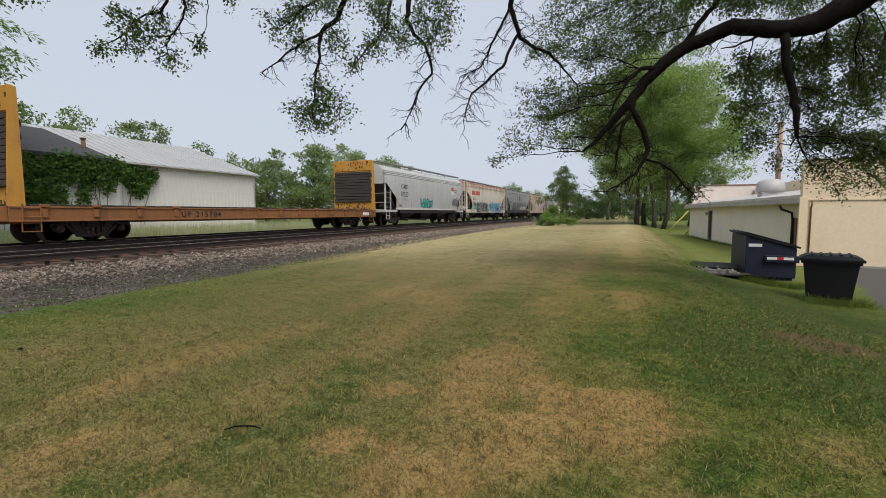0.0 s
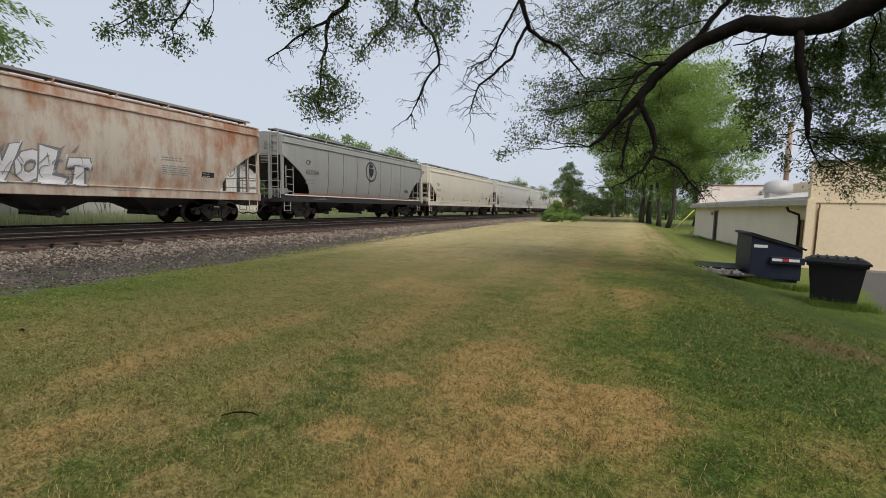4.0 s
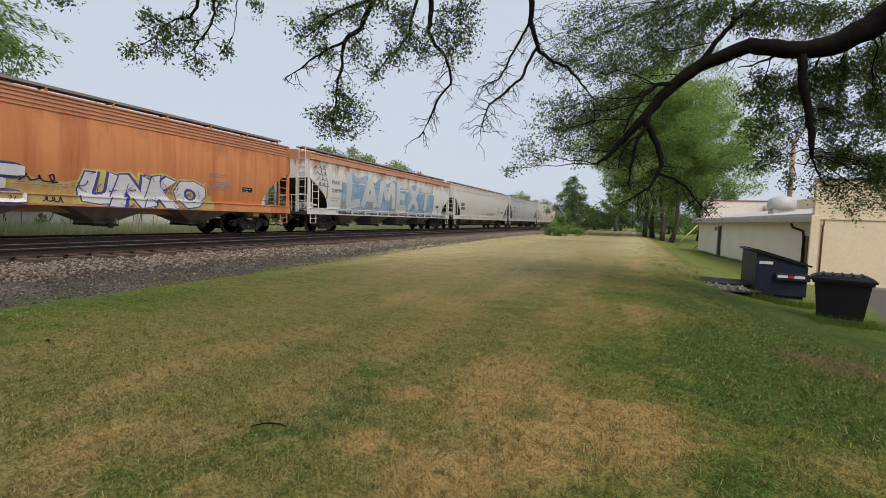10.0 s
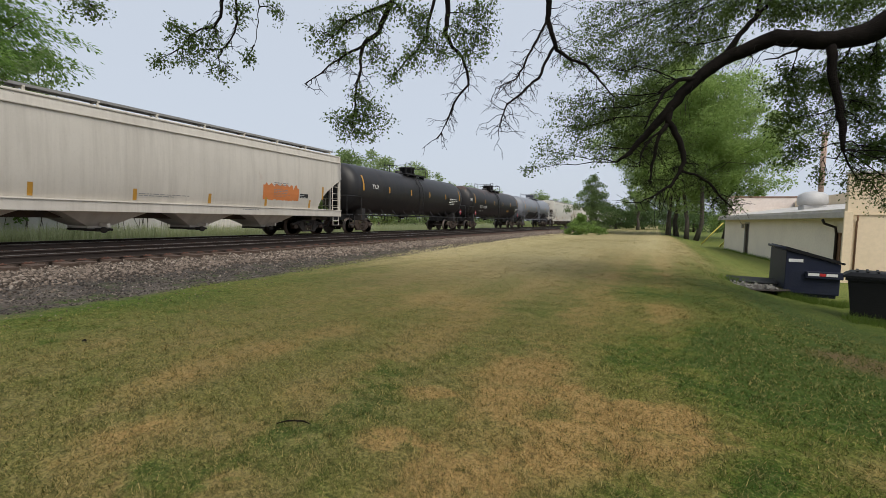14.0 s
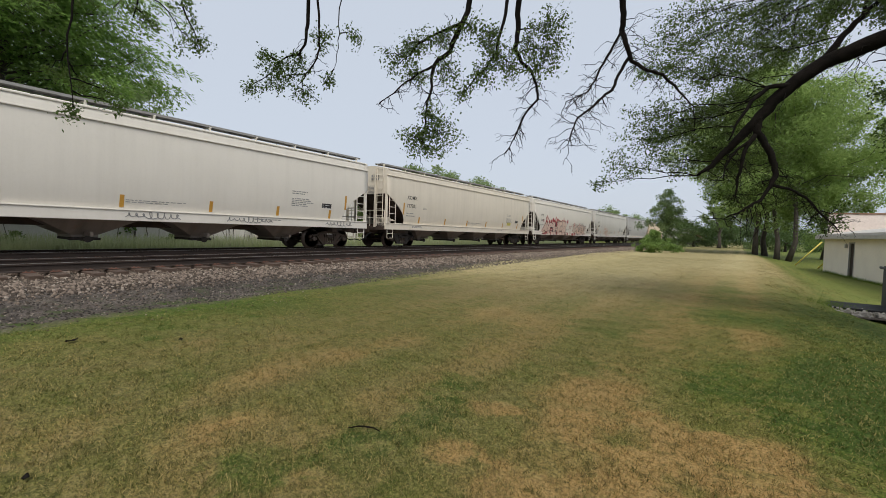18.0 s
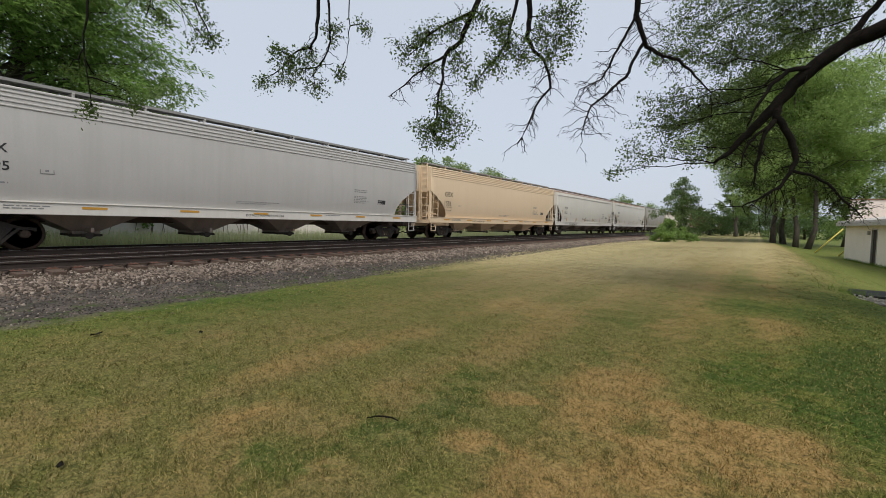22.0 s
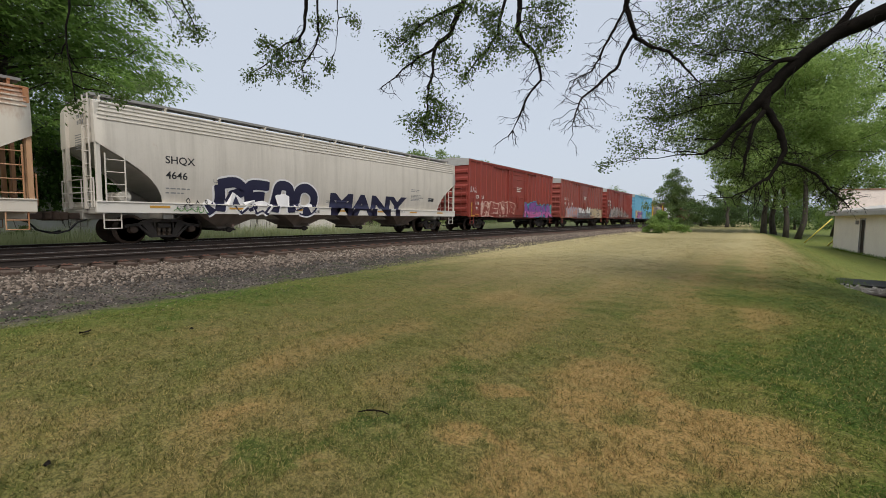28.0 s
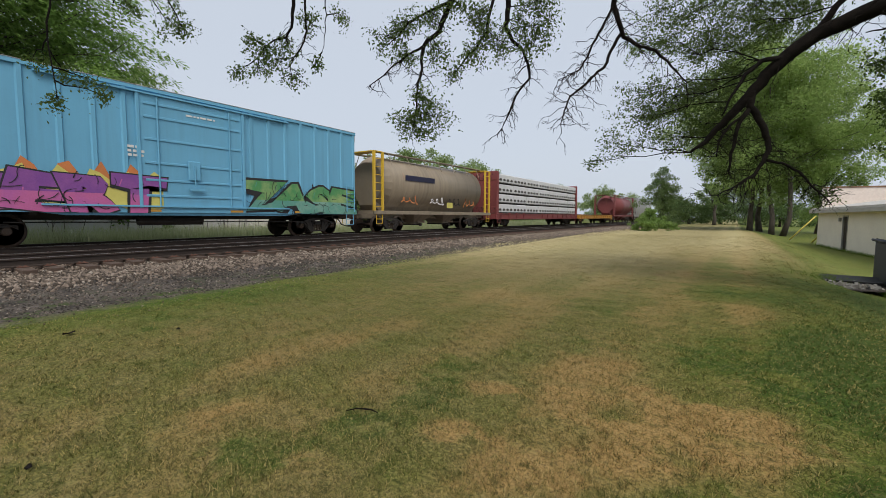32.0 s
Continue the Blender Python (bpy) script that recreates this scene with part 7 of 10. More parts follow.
        def wheel(bm):
            pts = [(0.28 * math.cos(q), 0, 0.28 * math.sin(q)) for q in [2 * math.pi * i / 16 for i in range(17)]]
            tube(bm, pts, 0.014, 5, False)
            for i in range(4):
                tube(bm, [(0, 0, 0), pts[i * 4]], 0.01, 4)
        piece("brake_wheel", "brake_wheel", wheel, frame, car, "", pose(-0.5, h + 0.12, 2.4))
    if seams:
        for i in range(seams):
            y = -h + cut_l * 0.5 + (k - cut_l) * (i + 0.5) / seams

            def seam(bm):
                low = 1.34
                pts = [(side_x(z, HOPPER_SIDE) + 0.006, z) for z in (1.36, 1.6, 2.0, 2.5, 3.0, 3.5, 3.84)]
                for (x0, z0), (x1, z1) in zip(pts, pts[1:]):
                    slab(bm, (x0, -0.016, z0), (x0, 0.016, z0), (x1, 0.016, z1), (x1, -0.016, z1), 0.02)
            if abs(y) < h - cut_l:
                piece("side_seam", "seam", seam, M["seam_dark"], car, "", pose(0, y, 0))
    if tape == "vertical":
        for s in (-1, 1):
            piece("reflector", "tape_tall", tape_tall, M["reflect"], car, "", pose(0, s * (h - 1.5), 0))
        for i in range(6):
            y = -h + 3.0 + i * (k - 5.4) / 5
            def strip(bm):
                slab(bm, (1.432, -0.06, 1.4), (1.432, 0.06, 1.4), (1.5, 0.06, 1.78), (1.5, -0.06, 1.78), 0.005)
            tp = piece("reflector", "tape_v", strip, M["reflect"], car)
            tp.matrix_basis = pose(0.012, y, 0)
    elif tape == "sill":
        for i in range(7):
            y = -h + 1.7 + i * (k - 3.4) / 6
            piece("reflector", "tape_h", lambda bm: box(bm, 1.553, 1.558, -0.3, 0.3, 1.16, 1.23), M["reflect"], car, "", pose(0, y, 0))
    return car


P = PAINT


def marks(car, L, code, number, color="mark_black", size=0.3, y=1.8, z=2.72, drop=0.47, prof=P, x=1.55, boxed=True, weights=True, ink="mark_grey"):
    """Reporting marks, weight lines and the small stencils. y: metres behind the front end."""
    h = L / 2
    a = -h + y
    write(car, "reporting_mark", code, a, z, size, M[color], prof, x, bold=0.004)
    write(car, "car_number", number, a, z - drop, size, M[color], prof, x, bold=0.004)
    if weights:
        bars(car, a, z - drop - 0.33, 0.95, 2, M[ink], prof, x, 0.085, 0.06, 3)
    if boxed:
        bm = bmesh.new()
        yy, zz = a + 1.55, z - drop - 0.02
        xx = (side_x(zz, prof) if prof else x) + 0.008
        for a0, a1, c0, c1 in ((0, 0.3, 0, 0.02), (0, 0.3, 0.28, 0.3), (0, 0.02, 0, 0.3), (0.28, 0.3, 0, 0.3), (0.08, 0.22, 0.17, 0.2), (0.11, 0.19, 0.06, 0.12)):
            bm.faces.new([bm.verts.new((xx, yy + p, zz + q)) for p, q in ((a0, c0), (a1, c0), (a1, c1), (a0, c1))])
        part("stencil_box", bm, M[ink], car)
    bars(car, h - 4.6, 2.45, 1.0, 2, M[ink], prof, x, 0.05, 0.04, 5)
    bars(car, h - 4.6, 2.15, 1.2, 5, M[ink], prof, x, 0.042, 0.032, 6)
    bars(car, -h + L * 0.45, 1.62, 1.8, 2, M[ink], prof, x, 0.03, 0.03, 8)
    bars(car, -h + 2.3, 1.2, 1.2, 2, M[ink], None, 1.552, 0.035, 0.03, 9)
    bars(car, h - 6.3, 1.2, 1.4, 1, M[ink], None, 1.552, 0.04, 0.03, 10)
    patch(car, "consolidated_stencil", h - 3.0, h - 2.45, 1.86, 2.06, M["mark_black"], prof, x)
    bars(car, h - 2.97, 1.98, 0.45, 2, M["mark_white"], prof, x + 0.002, 0.05, 0.04, 12)
    # end-sheet number
    for s in (-1,):
        bm = bmesh.new()
        for r0, zz in enumerate((3.8, 3.62)):
            for q in range(4):
                xx = 0.45 + q * 0.15
                bm.faces.new([bm.verts.new((u, s * (h - 0.055), v)) for u, v in ((xx, zz), (xx + 0.1, zz), (xx + 0.1, zz + 0.12), (xx, zz + 0.12))])
        for q in range(7):
            bm.faces.new([bm.verts.new((u, s * (h - 0.055), v)) for u, v in ((0.2, 3.3 - q * 0.07), (0.75, 3.3 - q * 0.07), (0.75, 3.33 - q * 0.07), (0.2, 3.33 - q * 0.07))])
        part("end_stencil", bm, M["mark_grey"] if color == "mark_black" else M[color], car)["kind"] = "stuff"

# paints
M["p_grey"] = car_paint("weathered_grey_paint", (0.47, 0.475, 0.47), 0.45, 0.05)
M["p_cream"] = car_paint("weathered_cream_paint", (0.68, 0.62, 0.53), 0.35, 0.1, 1.1)
M["p_lgrey"] = car_paint("plain_grey_paint", (0.3, 0.3, 0.285), 0.3, 0.0, panel=0.08)
M["p_rustcream"] = car_paint("rust_blotched_cream", (0.55, 0.48, 0.4), 0.5, 0.62, 0.3)
M["p_beige"] = car_paint("warm_white_paint", (0.64, 0.585, 0.495), 0.3, streak=0.3)
M["p_white"] = car_paint("off_white_paint", (0.67, 0.635, 0.575), 0.22, streak=0.25)
M["p_white2"] = car_paint("grey_white_paint", (0.61, 0.585, 0.54), 0.28, streak=0.35)
M["p_orange"] = car_paint("faded_orange_paint", (0.68, 0.27, 0.105), 0.75, 0.2, 0.9, stain=(0.4, 0.105, 0.04), streak=1.0, band=(3.72, 0.7, 0.35), crust=((0.44, 0.15, 0.06), (0.3, 0.1, 0.045)), runs=1.5)
M["p_endtan"] = car_paint("yellowed_cream_paint", (0.6, 0.4, 0.19), 0.5, 0.1, stain=(0.35, 0.16, 0.06))
M["p_rusty"] = car_paint("rust_streaked_cream", (0.5, 0.3, 0.17), 0.6, 0.5, 0.5, stain=(0.36, 0.13, 0.05), streak=0.8)
M["p_rustwhite"] = car_paint("white_paint_with_rust", (0.66, 0.645, 0.62), 0.3, 0.12, 1.45, band=(3.85, 0.9, 0.25))
M["p_whiteband"] = car_paint("white_paint_under_rusty_roof", (0.61, 0.585, 0.54), 0.22, streak=0.25, band=(4.1, 0.6, 0.2))
M["p_streak"] = car_paint("streaked_grey_paint", (0.52, 0.51, 0.5), 0.38, streak=0.9, stain=(0.2, 0.19, 0.18))
M["p_dirty"] = car_paint("grimy_cream_paint", (0.6, 0.555, 0.49), 0.4, 0.05, streak=0.5)
M["p_tan"] = car_paint("beige_paint", (0.68, 0.53, 0.365), 0.22, streak=0.3, stain=(0.4, 0.28, 0.17))
M["p_silver"] = car_paint("satin_grey_paint", (0.46, 0.445, 0.43), 0.3, streak=0.3)
M["p_utc"] = car_paint("cream_paint_rusting", (0.64, 0.585, 0.5), 0.28, 0.05, 1.25, stain=(0.45, 0.25, 0.1), streak=0.35)
M["p_panel"] = car_paint("stained_grey_panels", (0.43, 0.41, 0.37), 0.5, panel=0.5, streak=0.8)
M["p_black"] = car_paint("black_tank_paint", (0.018, 0.018, 0.02), 0.5, 0.0, stain=(0.06, 0.045, 0.035), rough=0.45)
M["p_blackrust"] = car_paint("black_tank_with_rust", (0.017, 0.0165, 0.018), 0.3, 0.0, 0.9, stain=(0.06, 0.045, 0.038), rough=0.45, crust=((0.2, 0.108, 0.072), (0.1, 0.062, 0.05)))
M["p_tankgrey"] = car_paint("grey_tank_paint", (0.2, 0.212, 0.245), 0.4, rough=0.38)
M["p_box"] = car_paint("boxcar_red_paint", (0.24, 0.042, 0.031), 0.4, 0.1, stain=(0.1, 0.03, 0.025))
M["p_box2"] = car_paint("faded_boxcar_red", (0.245, 0.057, 0.043), 0.5, 0.2, stain=(0.12, 0.05, 0.04))
M["p_blue"] = car_paint("pale_blue_paint", (0.14, 0.38, 0.56), 0.35, 0.0, stain=(0.1, 0.2, 0.28))
M["p_flat"] = car_paint("worn_orange_flatcar_paint", (0.52, 0.26, 0.045), 0.7, 0.4, stain=(0.16, 0.08, 0.03))
M["p_flatdark"] = car_paint("rusty_brown_flatcar", (0.27, 0.115, 0.04), 0.9, 0.45, stain=(0.08, 0.05, 0.03))
M["p_yellow"] = car_paint("yellow_safety_paint", (0.62, 0.4, 0.04), 0.35, 0.2, stain=(0.3, 0.18, 0.04))
M["p_tanhop"] = car_paint("sooty_tan_paint", (0.27, 0.22, 0.16), 0.75, 0.1, stain=(0.09, 0.075, 0.06))
M["p_maroon"] = car_paint("dull_maroon_paint", (0.2, 0.05, 0.05), 0.5, 0.15, stain=(0.1, 0.05, 0.05))
# near-black underside; on slope sheets it puts their shade into the colour
M["sooty"] = car_paint("shaded_black_underside", (0.03, 0.029, 0.03), 0.5, 0.05, stain=(0.06, 0.05, 0.04))
M["roof_galv"] = surface("galvanised_car_roof", (0.5, 0.49, 0.47), (0.38, 0.34, 0.3), 0.5, 0.4)

CARS = []


def add(car):
    CARS.append(car)
    return car


# bulkhead flat cars
def bulkhead_flat(name, a, b, paint, wall, label, planks=True, front=True, rear=True, deck=1.15, frame_paint=None):
    L = b - a
    h = L / 2
    car = thing(name, pose(X_TRAIN, (a + b) / 2, RAIL_Z), label, "freight car", "cars of the freight train")
    frame_paint = frame_paint or paint
    bm = bmesh.new()
    for s in (-1, 1):
        box(bm, s * 1.5 - 0.04, s * 1.5 + 0.04, -h, h, 0.72, deck, 0.01)
        box(bm, s * 1.5 - 0.08, s * 1.5 + 0.08, -h, h, deck - 0.05, deck, 0.008)
        box(bm, s * 1.5 - 0.08, s * 1.5 + 0.08, -h, h, 0.70, 0.74, 0.008)
    box(bm, -0.4, 0.4, -h, h, 0.62, deck - 0.1, 0.02)
    box(bm, -1.5, 1.5, -h, -h + 0.12, 0.72, deck)
    box(bm, -1.5, 1.5, h - 0.12, h, 0.72, deck)
    part("frame", bm, frame_paint, car)
    pl = max(int(L / 0.45), 10)
    bm = bmesh.new()
    box(bm, -1.5, 1.5, -0.205, 0.205, deck + 0.002, deck + 0.06, 0.008)
    me = bpy.data.meshes.new("deck_plank")
    bm.to_mesh(me)
    bm.free()
    for i in range(pl):
        o = part("deck_plank", me, M["wood_dark"], car)
        o.matrix_basis = pose(0, -h + 0.25 + i * (L - 0.5) / (pl - 1), 0, 0, 0, random.uniform(-0.4, 0.4))
    for i in range(14):
        y = -h + 0.8 + i * (L - 1.6) / 13
        if -4.7 < y < -2.0:
            continue
        bm = bmesh.new()
        box(bm, 1.54, 1.62, y - 0.07, y + 0.07, 0.82, deck - 0.06, 0.01)
        box(bm, 1.52, 1.66, y - 0.1, y + 0.1, deck - 0.02, deck + 0.05, 0.01)
        part("stake_pocket", bm, frame_paint, car)
    for s, on in ((-1, front), (1, rear)):
        if on:
            y = s * (h - 0.28)
            bm = bmesh.new()
            for q in (-1, 1):
                loft(bm, [[(q * 1.5 - 0.05, y - s * 0.1, z), (q * 1.5 + 0.05, y - s * 0.1, z), (q * 1.5 + 0.05, y + s * (0.28 - 0.2 * (z - deck) / 3.3), z), (q * 1.5 - 0.05, y + s * (0.28 - 0.2 * (z - deck) / 3.3), z)] for z in (deck, deck + 3.3)])
                box(bm, q * 0.55 - 0.06, q * 0.55 + 0.06, y - 0.05, y + s * 0.15 + 0.05, deck, deck + 3.3)
            box(bm, -1.5, 1.5, y - 0.06, y + 0.06, deck + 2.65, deck + 3.35, 0.02)
            box(bm, -1.5, 1.5, y - 0.06, y + 0.06, deck, deck + 0.55, 0.02)
            box(bm, -1.45, 1.45, y - 0.02, y + 0.02, deck + 0.5, deck + 2.75)
            bk = part("bulkhead", bm, wall, car, "tall braced end bulkhead")
            if planks:
                for k in range(11):
                    bm = bmesh.new()
                    box(bm, -1.46 + 0.05 * math.sin(k * 2.1), 1.46 + 0.06 * math.sin(k * 3.7), y - s * 0.11 - 0.05 - 0.02 * math.sin(k * 1.3), y - s * 0.11 + 0.05, deck + 0.56 + k * 0.185, deck + 0.56 + k * 0.185 + 0.165 + 0.012 * math.sin(k * 5.0), 0.015)
                    part("plank", bm, M["wood_dark"], bk)
                    bm = bmesh.new()
                    box(bm, -1.46, 1.46, y + s * 0.14 - 0.03, y + s * 0.14 + 0.03, deck + 0.56 + k * 0.185, deck + 0.56 + k * 0.185 + 0.17, 0.012)
                    part("plank", bm, M["wood_dark"], bk)
            bm = bmesh.new()
            for k in range(64):
                xx, zz = random.uniform(-1.4, 1.4), random.choice((random.uniform(2.72, 3.25), random.uniform(0.06, 0.5)))
                box(bm, xx - 0.025, xx + 0.025, y - 0.075, y + 0.075, deck + zz - 0.06, deck + zz + 0.06)
            part("slots", bm, M["iron"], bk)
        for q in (-1, 1):
            piece("step", "stirrup", stirrup, frame_paint, car, "", pose(q * 1.52, s * (h - 0.5), 0.42))
            piece("grab_iron", "grab", ladder_mesh(0.5, 0.42, 2), frame_paint, car, "", pose(q * 1.58, s * (h - 0.5), 0.72))
        coupler(car, s * h, s)
        truck(car, s * (h - 2.3))
    return car


c = add(bulkhead_flat("bulkhead_flatcar", 6.6, 25.75, M["p_flatdark"], M["p_flat"], "empty rusty orange bulkhead flatcar with timber deck and tall ends"))
write(c, "car_number", "UP 215704", -4.5, 0.8, 0.3, M["mark_black"], None, 1.56, bold=0.004, spacing=1.35)
patch(c, "yellow_panel", 8.0, 8.8, 0.8, 1.0, M["sticker"], None, 1.555)

# a centre-flow hopper: arched roof, tapering ends, no deep side sill
FLOW_SIDE = ((1.24, 1.47), (1.6, 1.5), (2.0, 1.525), (2.6, 1.54), (3.1, 1.535), (3.5, 1.51), (3.75, 1.47), (3.95, 1.41), (4.12, 1.32), (4.28, 1.14), (4.4, 0.9), (4.5, 0.5), (4.53, 0.0))
FLOW_CUT = ((0.0, 3.08), (0.3, 3.06), (1.68, 2.1), (1.74, 1.98), (1.78, 1.24), (8.0, 1.24))


def flow_hopper(a, b, paint, label):
    L = b - a
    h = L / 2
    car = thing("covered_hopper", pose(X_TRAIN, (a + b) / 2, RAIL_Z), label, "freight car", "cars of the freight train")
    bm = bmesh.new()
    side = []
    for (z0, x0), (z1, x1) in zip(FLOW_SIDE, FLOW_SIDE[1:]):
        side += [(z0, x0), ((z0 + z1) / 2, (x0 + x1) / 2)]
    side.append(FLOW_SIDE[-1])
    rings = []
    for y in [e for e, z in FLOW_CUT[:-1]] + [h] + [L - e for e, z in reversed(FLOW_CUT[:-1])]:
        e = min(y, L - y)
        low = float(np.interp(e, [p for p, q in FLOW_CUT], [q for p, q in FLOW_CUT]))
        tuck = 0.94 if e == 0 else 1.0
        pts = [((x if z >= low else side_x(low, FLOW_SIDE)) * tuck, max(z, low)) for z, x in side]
        rings.append([(x, y - h, z) for x, z in pts + [(-x, z) for x, z in reversed(pts[:-1])]])
    vr = loft(bm, rings, closed=False, cap=False, smooth=True)
    for ring in (vr[0], vr[-1]):
        bm.faces.new(ring).smooth = False
    bmesh.ops.remove_doubles(bm, verts=list(bm.verts), dist=0.0005)
    part("body", bm, paint, car)
    for s in (-1, 1):
        bm = bmesh.new()
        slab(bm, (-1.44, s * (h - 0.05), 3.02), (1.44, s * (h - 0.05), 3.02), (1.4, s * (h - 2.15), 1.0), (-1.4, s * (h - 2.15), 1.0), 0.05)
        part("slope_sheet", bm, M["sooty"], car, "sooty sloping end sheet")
        for z in (3.72, 3.84, 3.96):
            bm = bmesh.new()
            x = side_x(z, FLOW_SIDE)
            box(bm, s * x - 0.03, s * x + 0.03, -h + 0.06, h - 0.06, z, z + 0.05, 0.012)
            part("roof_rib", bm, paint, car)
        bm = bmesh.new()
        box(bm, s * 1.5 - 0.06, s * 1.5 + 0.06, -h + 1.78, h - 1.78, 1.2, 1.29, 0.01)
        part("side_flange", bm, M["p_white2"], car, "pale flange along the lower side")
        bm = bmesh.new()
        box(bm, s * 1.42 - 0.05, s * 1.42 + 0.05, -h + 2.35, h - 2.35, 0.96, 1.2, 0.01)
        part("side_sill", bm, M["sooty"], car)
        for y in (-5.9, -4.0, -2.1, 0.0, 2.1, 4.0):
            bm = bmesh.new()
            zz = (1.32, 1.8, 2.4, 3.1, 3.6)
            for z0, z1 in zip(zz, zz[1:]):
                x0, x1 = side_x(z0, FLOW_SIDE) + 0.004, side_x(z1, FLOW_SIDE) + 0.004
                slab(bm, (s * x0, y - 0.012, z0), (s * x0, y + 0.012, z0), (s * x1, y + 0.012, z1), (s * x1, y - 0.012, z1), 0.008)
            part("side_seam", bm, paint, car)
        bm = bmesh.new()
        box(bm, s * 0.82 - 0.2, s * 0.82 + 0.2, -h + 0.05, h - 0.05, 4.6, 4.63)
        box(bm, s * 1.02 - 0.015, s * 1.02 + 0.015, -h + 0.05, h - 0.05, 4.57, 4.66)
        part("running_board", bm, M["grate"], car)
        for k in range(10):
            bm = bmesh.new()
            y = -h + 0.3 + k * (L - 0.6) / 9
            box(bm, s * 0.82 - 0.2, s * 0.82 + 0.2, y - 0.025, y + 0.025, 4.56, 4.6)
            box(bm, s * 0.98 - 0.03, s * 0.98 + 0.03, y - 0.025, y + 0.025, 4.32, 4.58)
            part("board_bracket", bm, paint, car)
        # end platform, its posts, ladders and railings
        bm = bmesh.new()
        yy = s * (h - 0.95)
        for q in (-1, 1):
            box(bm, q * 1.46 - 0.06, q * 1.46 + 0.06, yy - 0.95, yy + 0.95, 1.02, 1.18, 0.01)
        box(bm, -1.5, 1.5, s * (h - 0.1) - 0.08, s * (h - 0.1) + 0.08, 1.0, 1.2, 0.01)
        box(bm, -1.42, 1.42, s * (h - 0.5) - 0.4, s * (h - 0.5) + 0.4, 1.14, 1.18)
        part("end_platform", bm, paint, car)
        bm = bmesh.new()
        box(bm, -0.32, 0.32, s * (h - 1.9) - 1.9, s * (h - 1.9) + 1.9, 0.78, 1.06, 0.02)
        box(bm, -1.3, 1.3, s * (h - 2.0) - 0.18, s * (h - 2.0) + 0.18, 0.8, 1.3, 0.02)
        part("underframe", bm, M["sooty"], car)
        for q in (-1, 1):
            bm = bmesh.new()
            box(bm, q * 1.44 - 0.05, q * 1.44 + 0.05, s * (h - 0.22) - 0.05, s * (h - 0.22) + 0.05, 1.18, 3.08, 0.01)
            part("corner_post", bm, paint, car)
            bm = bmesh.new()
            tube(bm, [(q * 1.44, s * (h - 0.95), 1.18), (q * 1.44, s * (h - 0.95), 2.66)], 0.03, 6)
            part("grab_post", bm, paint, car)
            piece("side_ladder", "flow_ladder", ladder_mesh(1.4, 0.72, 4), paint, car, "", pose(q * 1.5, s * (h - 0.58), 1.2))
            piece("step", "stirrup", stirrup, paint, car, "", pose(q * 1.5, s * (h - 0.5), 0.52))
        bm = bmesh.new()
        for z in (1.7, 2.35):
            tube(bm, [(-1.42, s * (h - 0.03), z), (1.42, s * (h - 0.03), z)], 0.022, 5)
        for x in (-0.5, 0.5):
            tube(bm, [(x, s * (h - 0.03), 1.15), (x, s * (h - 0.03), 3.1)], 0.025, 5)
        part("end_railing", bm, paint, car)
        bm = bmesh.new()
        for x in (-0.62, 0.62):
            box(bm, x - 0.05, x + 0.05, s * (h + 0.01) - 0.03, s * (h + 0.01) + 0.03, 3.0, 4.3, 0.01)
        box(bm, -1.42, 1.42, s * (h + 0.0) - 0.05, s * (h + 0.0) + 0.05, 3.02, 3.1, 0.01)
        part("end_stiffener", bm, paint, car)
        coupler(car, s * h, s)
        truck(car, s * (h - 2.0), False)
    for k in range(3):
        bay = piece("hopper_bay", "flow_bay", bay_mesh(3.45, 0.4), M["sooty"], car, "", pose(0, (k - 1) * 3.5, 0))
        piece("outlet_gate", "outlet", outlet_mesh, M["iron"], bay)
    bm = bmesh.new()
    tube(bm, [(0.5, -h + 1.1, 1.45), (1.1, -h + 1.1, 1.45)], [0.17, 0.17], 12)
    part("brake_cylinder", bm, M["iron"], car)
    patch(car, "reflector", -h + 1.82, -h + 1.93, 1.32, 2.0, M["reflect"], FLOW_SIDE)
    patch(car, "end_stencil", -h + 2.1, -h + 2.7, 1.42, 1.6, M["mark_grey"], FLOW_SIDE)
    for y in (-3.9, 5.6):
        patch(car, "rust_streak", y, y + 0.06, 1.4, 1.9, M["reflect"], FLOW_SIDE, ragged=0.1)
    return car


# 1: grey ribbed three-bay hopper
c = add(flow_hopper(27.0, 43.2, M["p_grey"], "weathered grey covered hopper with ribbed top and teal graffiti"))
write(c, "reporting_mark", "CMO", -5.6, 2.78, 0.5, M["mark_black"], FLOW_SIDE, bold=0.004)
write(c, "car_number", "10523", -5.6, 2.2, 0.5, M["mark_black"], FLOW_SIDE, bold=0.004)
bars(c, -5.5, 2.0, 1.1, 2, M["mark_grey"], FLOW_SIDE, seed=2)
graffiti(c, "LIERTS", -2.13, 1.4, 2.24, 0.68, "tag_teal", "mark_black", FLOW_SIDE, seed=5, label="teal bubble graffiti letters")
graffiti(c, "SIX", 5.0, 1.62, 1.6, 0.7, "tag_grey", "mark_black", FLOW_SIDE, seed=8)
patch(c, "shield_emblem", 4.66, 5.33, 3.05, 3.38, M["logo_red"], FLOW_SIDE, label="small red and white shield emblem")
patch(c, "shield_emblem", 4.7, 5.29, 2.72, 3.05, M["tag_white"], FLOW_SIDE)
bars(c, 5.5, 3.1, 0.7, 2, M["mark_black"], FLOW_SIDE, h=0.12, gap=0.06)
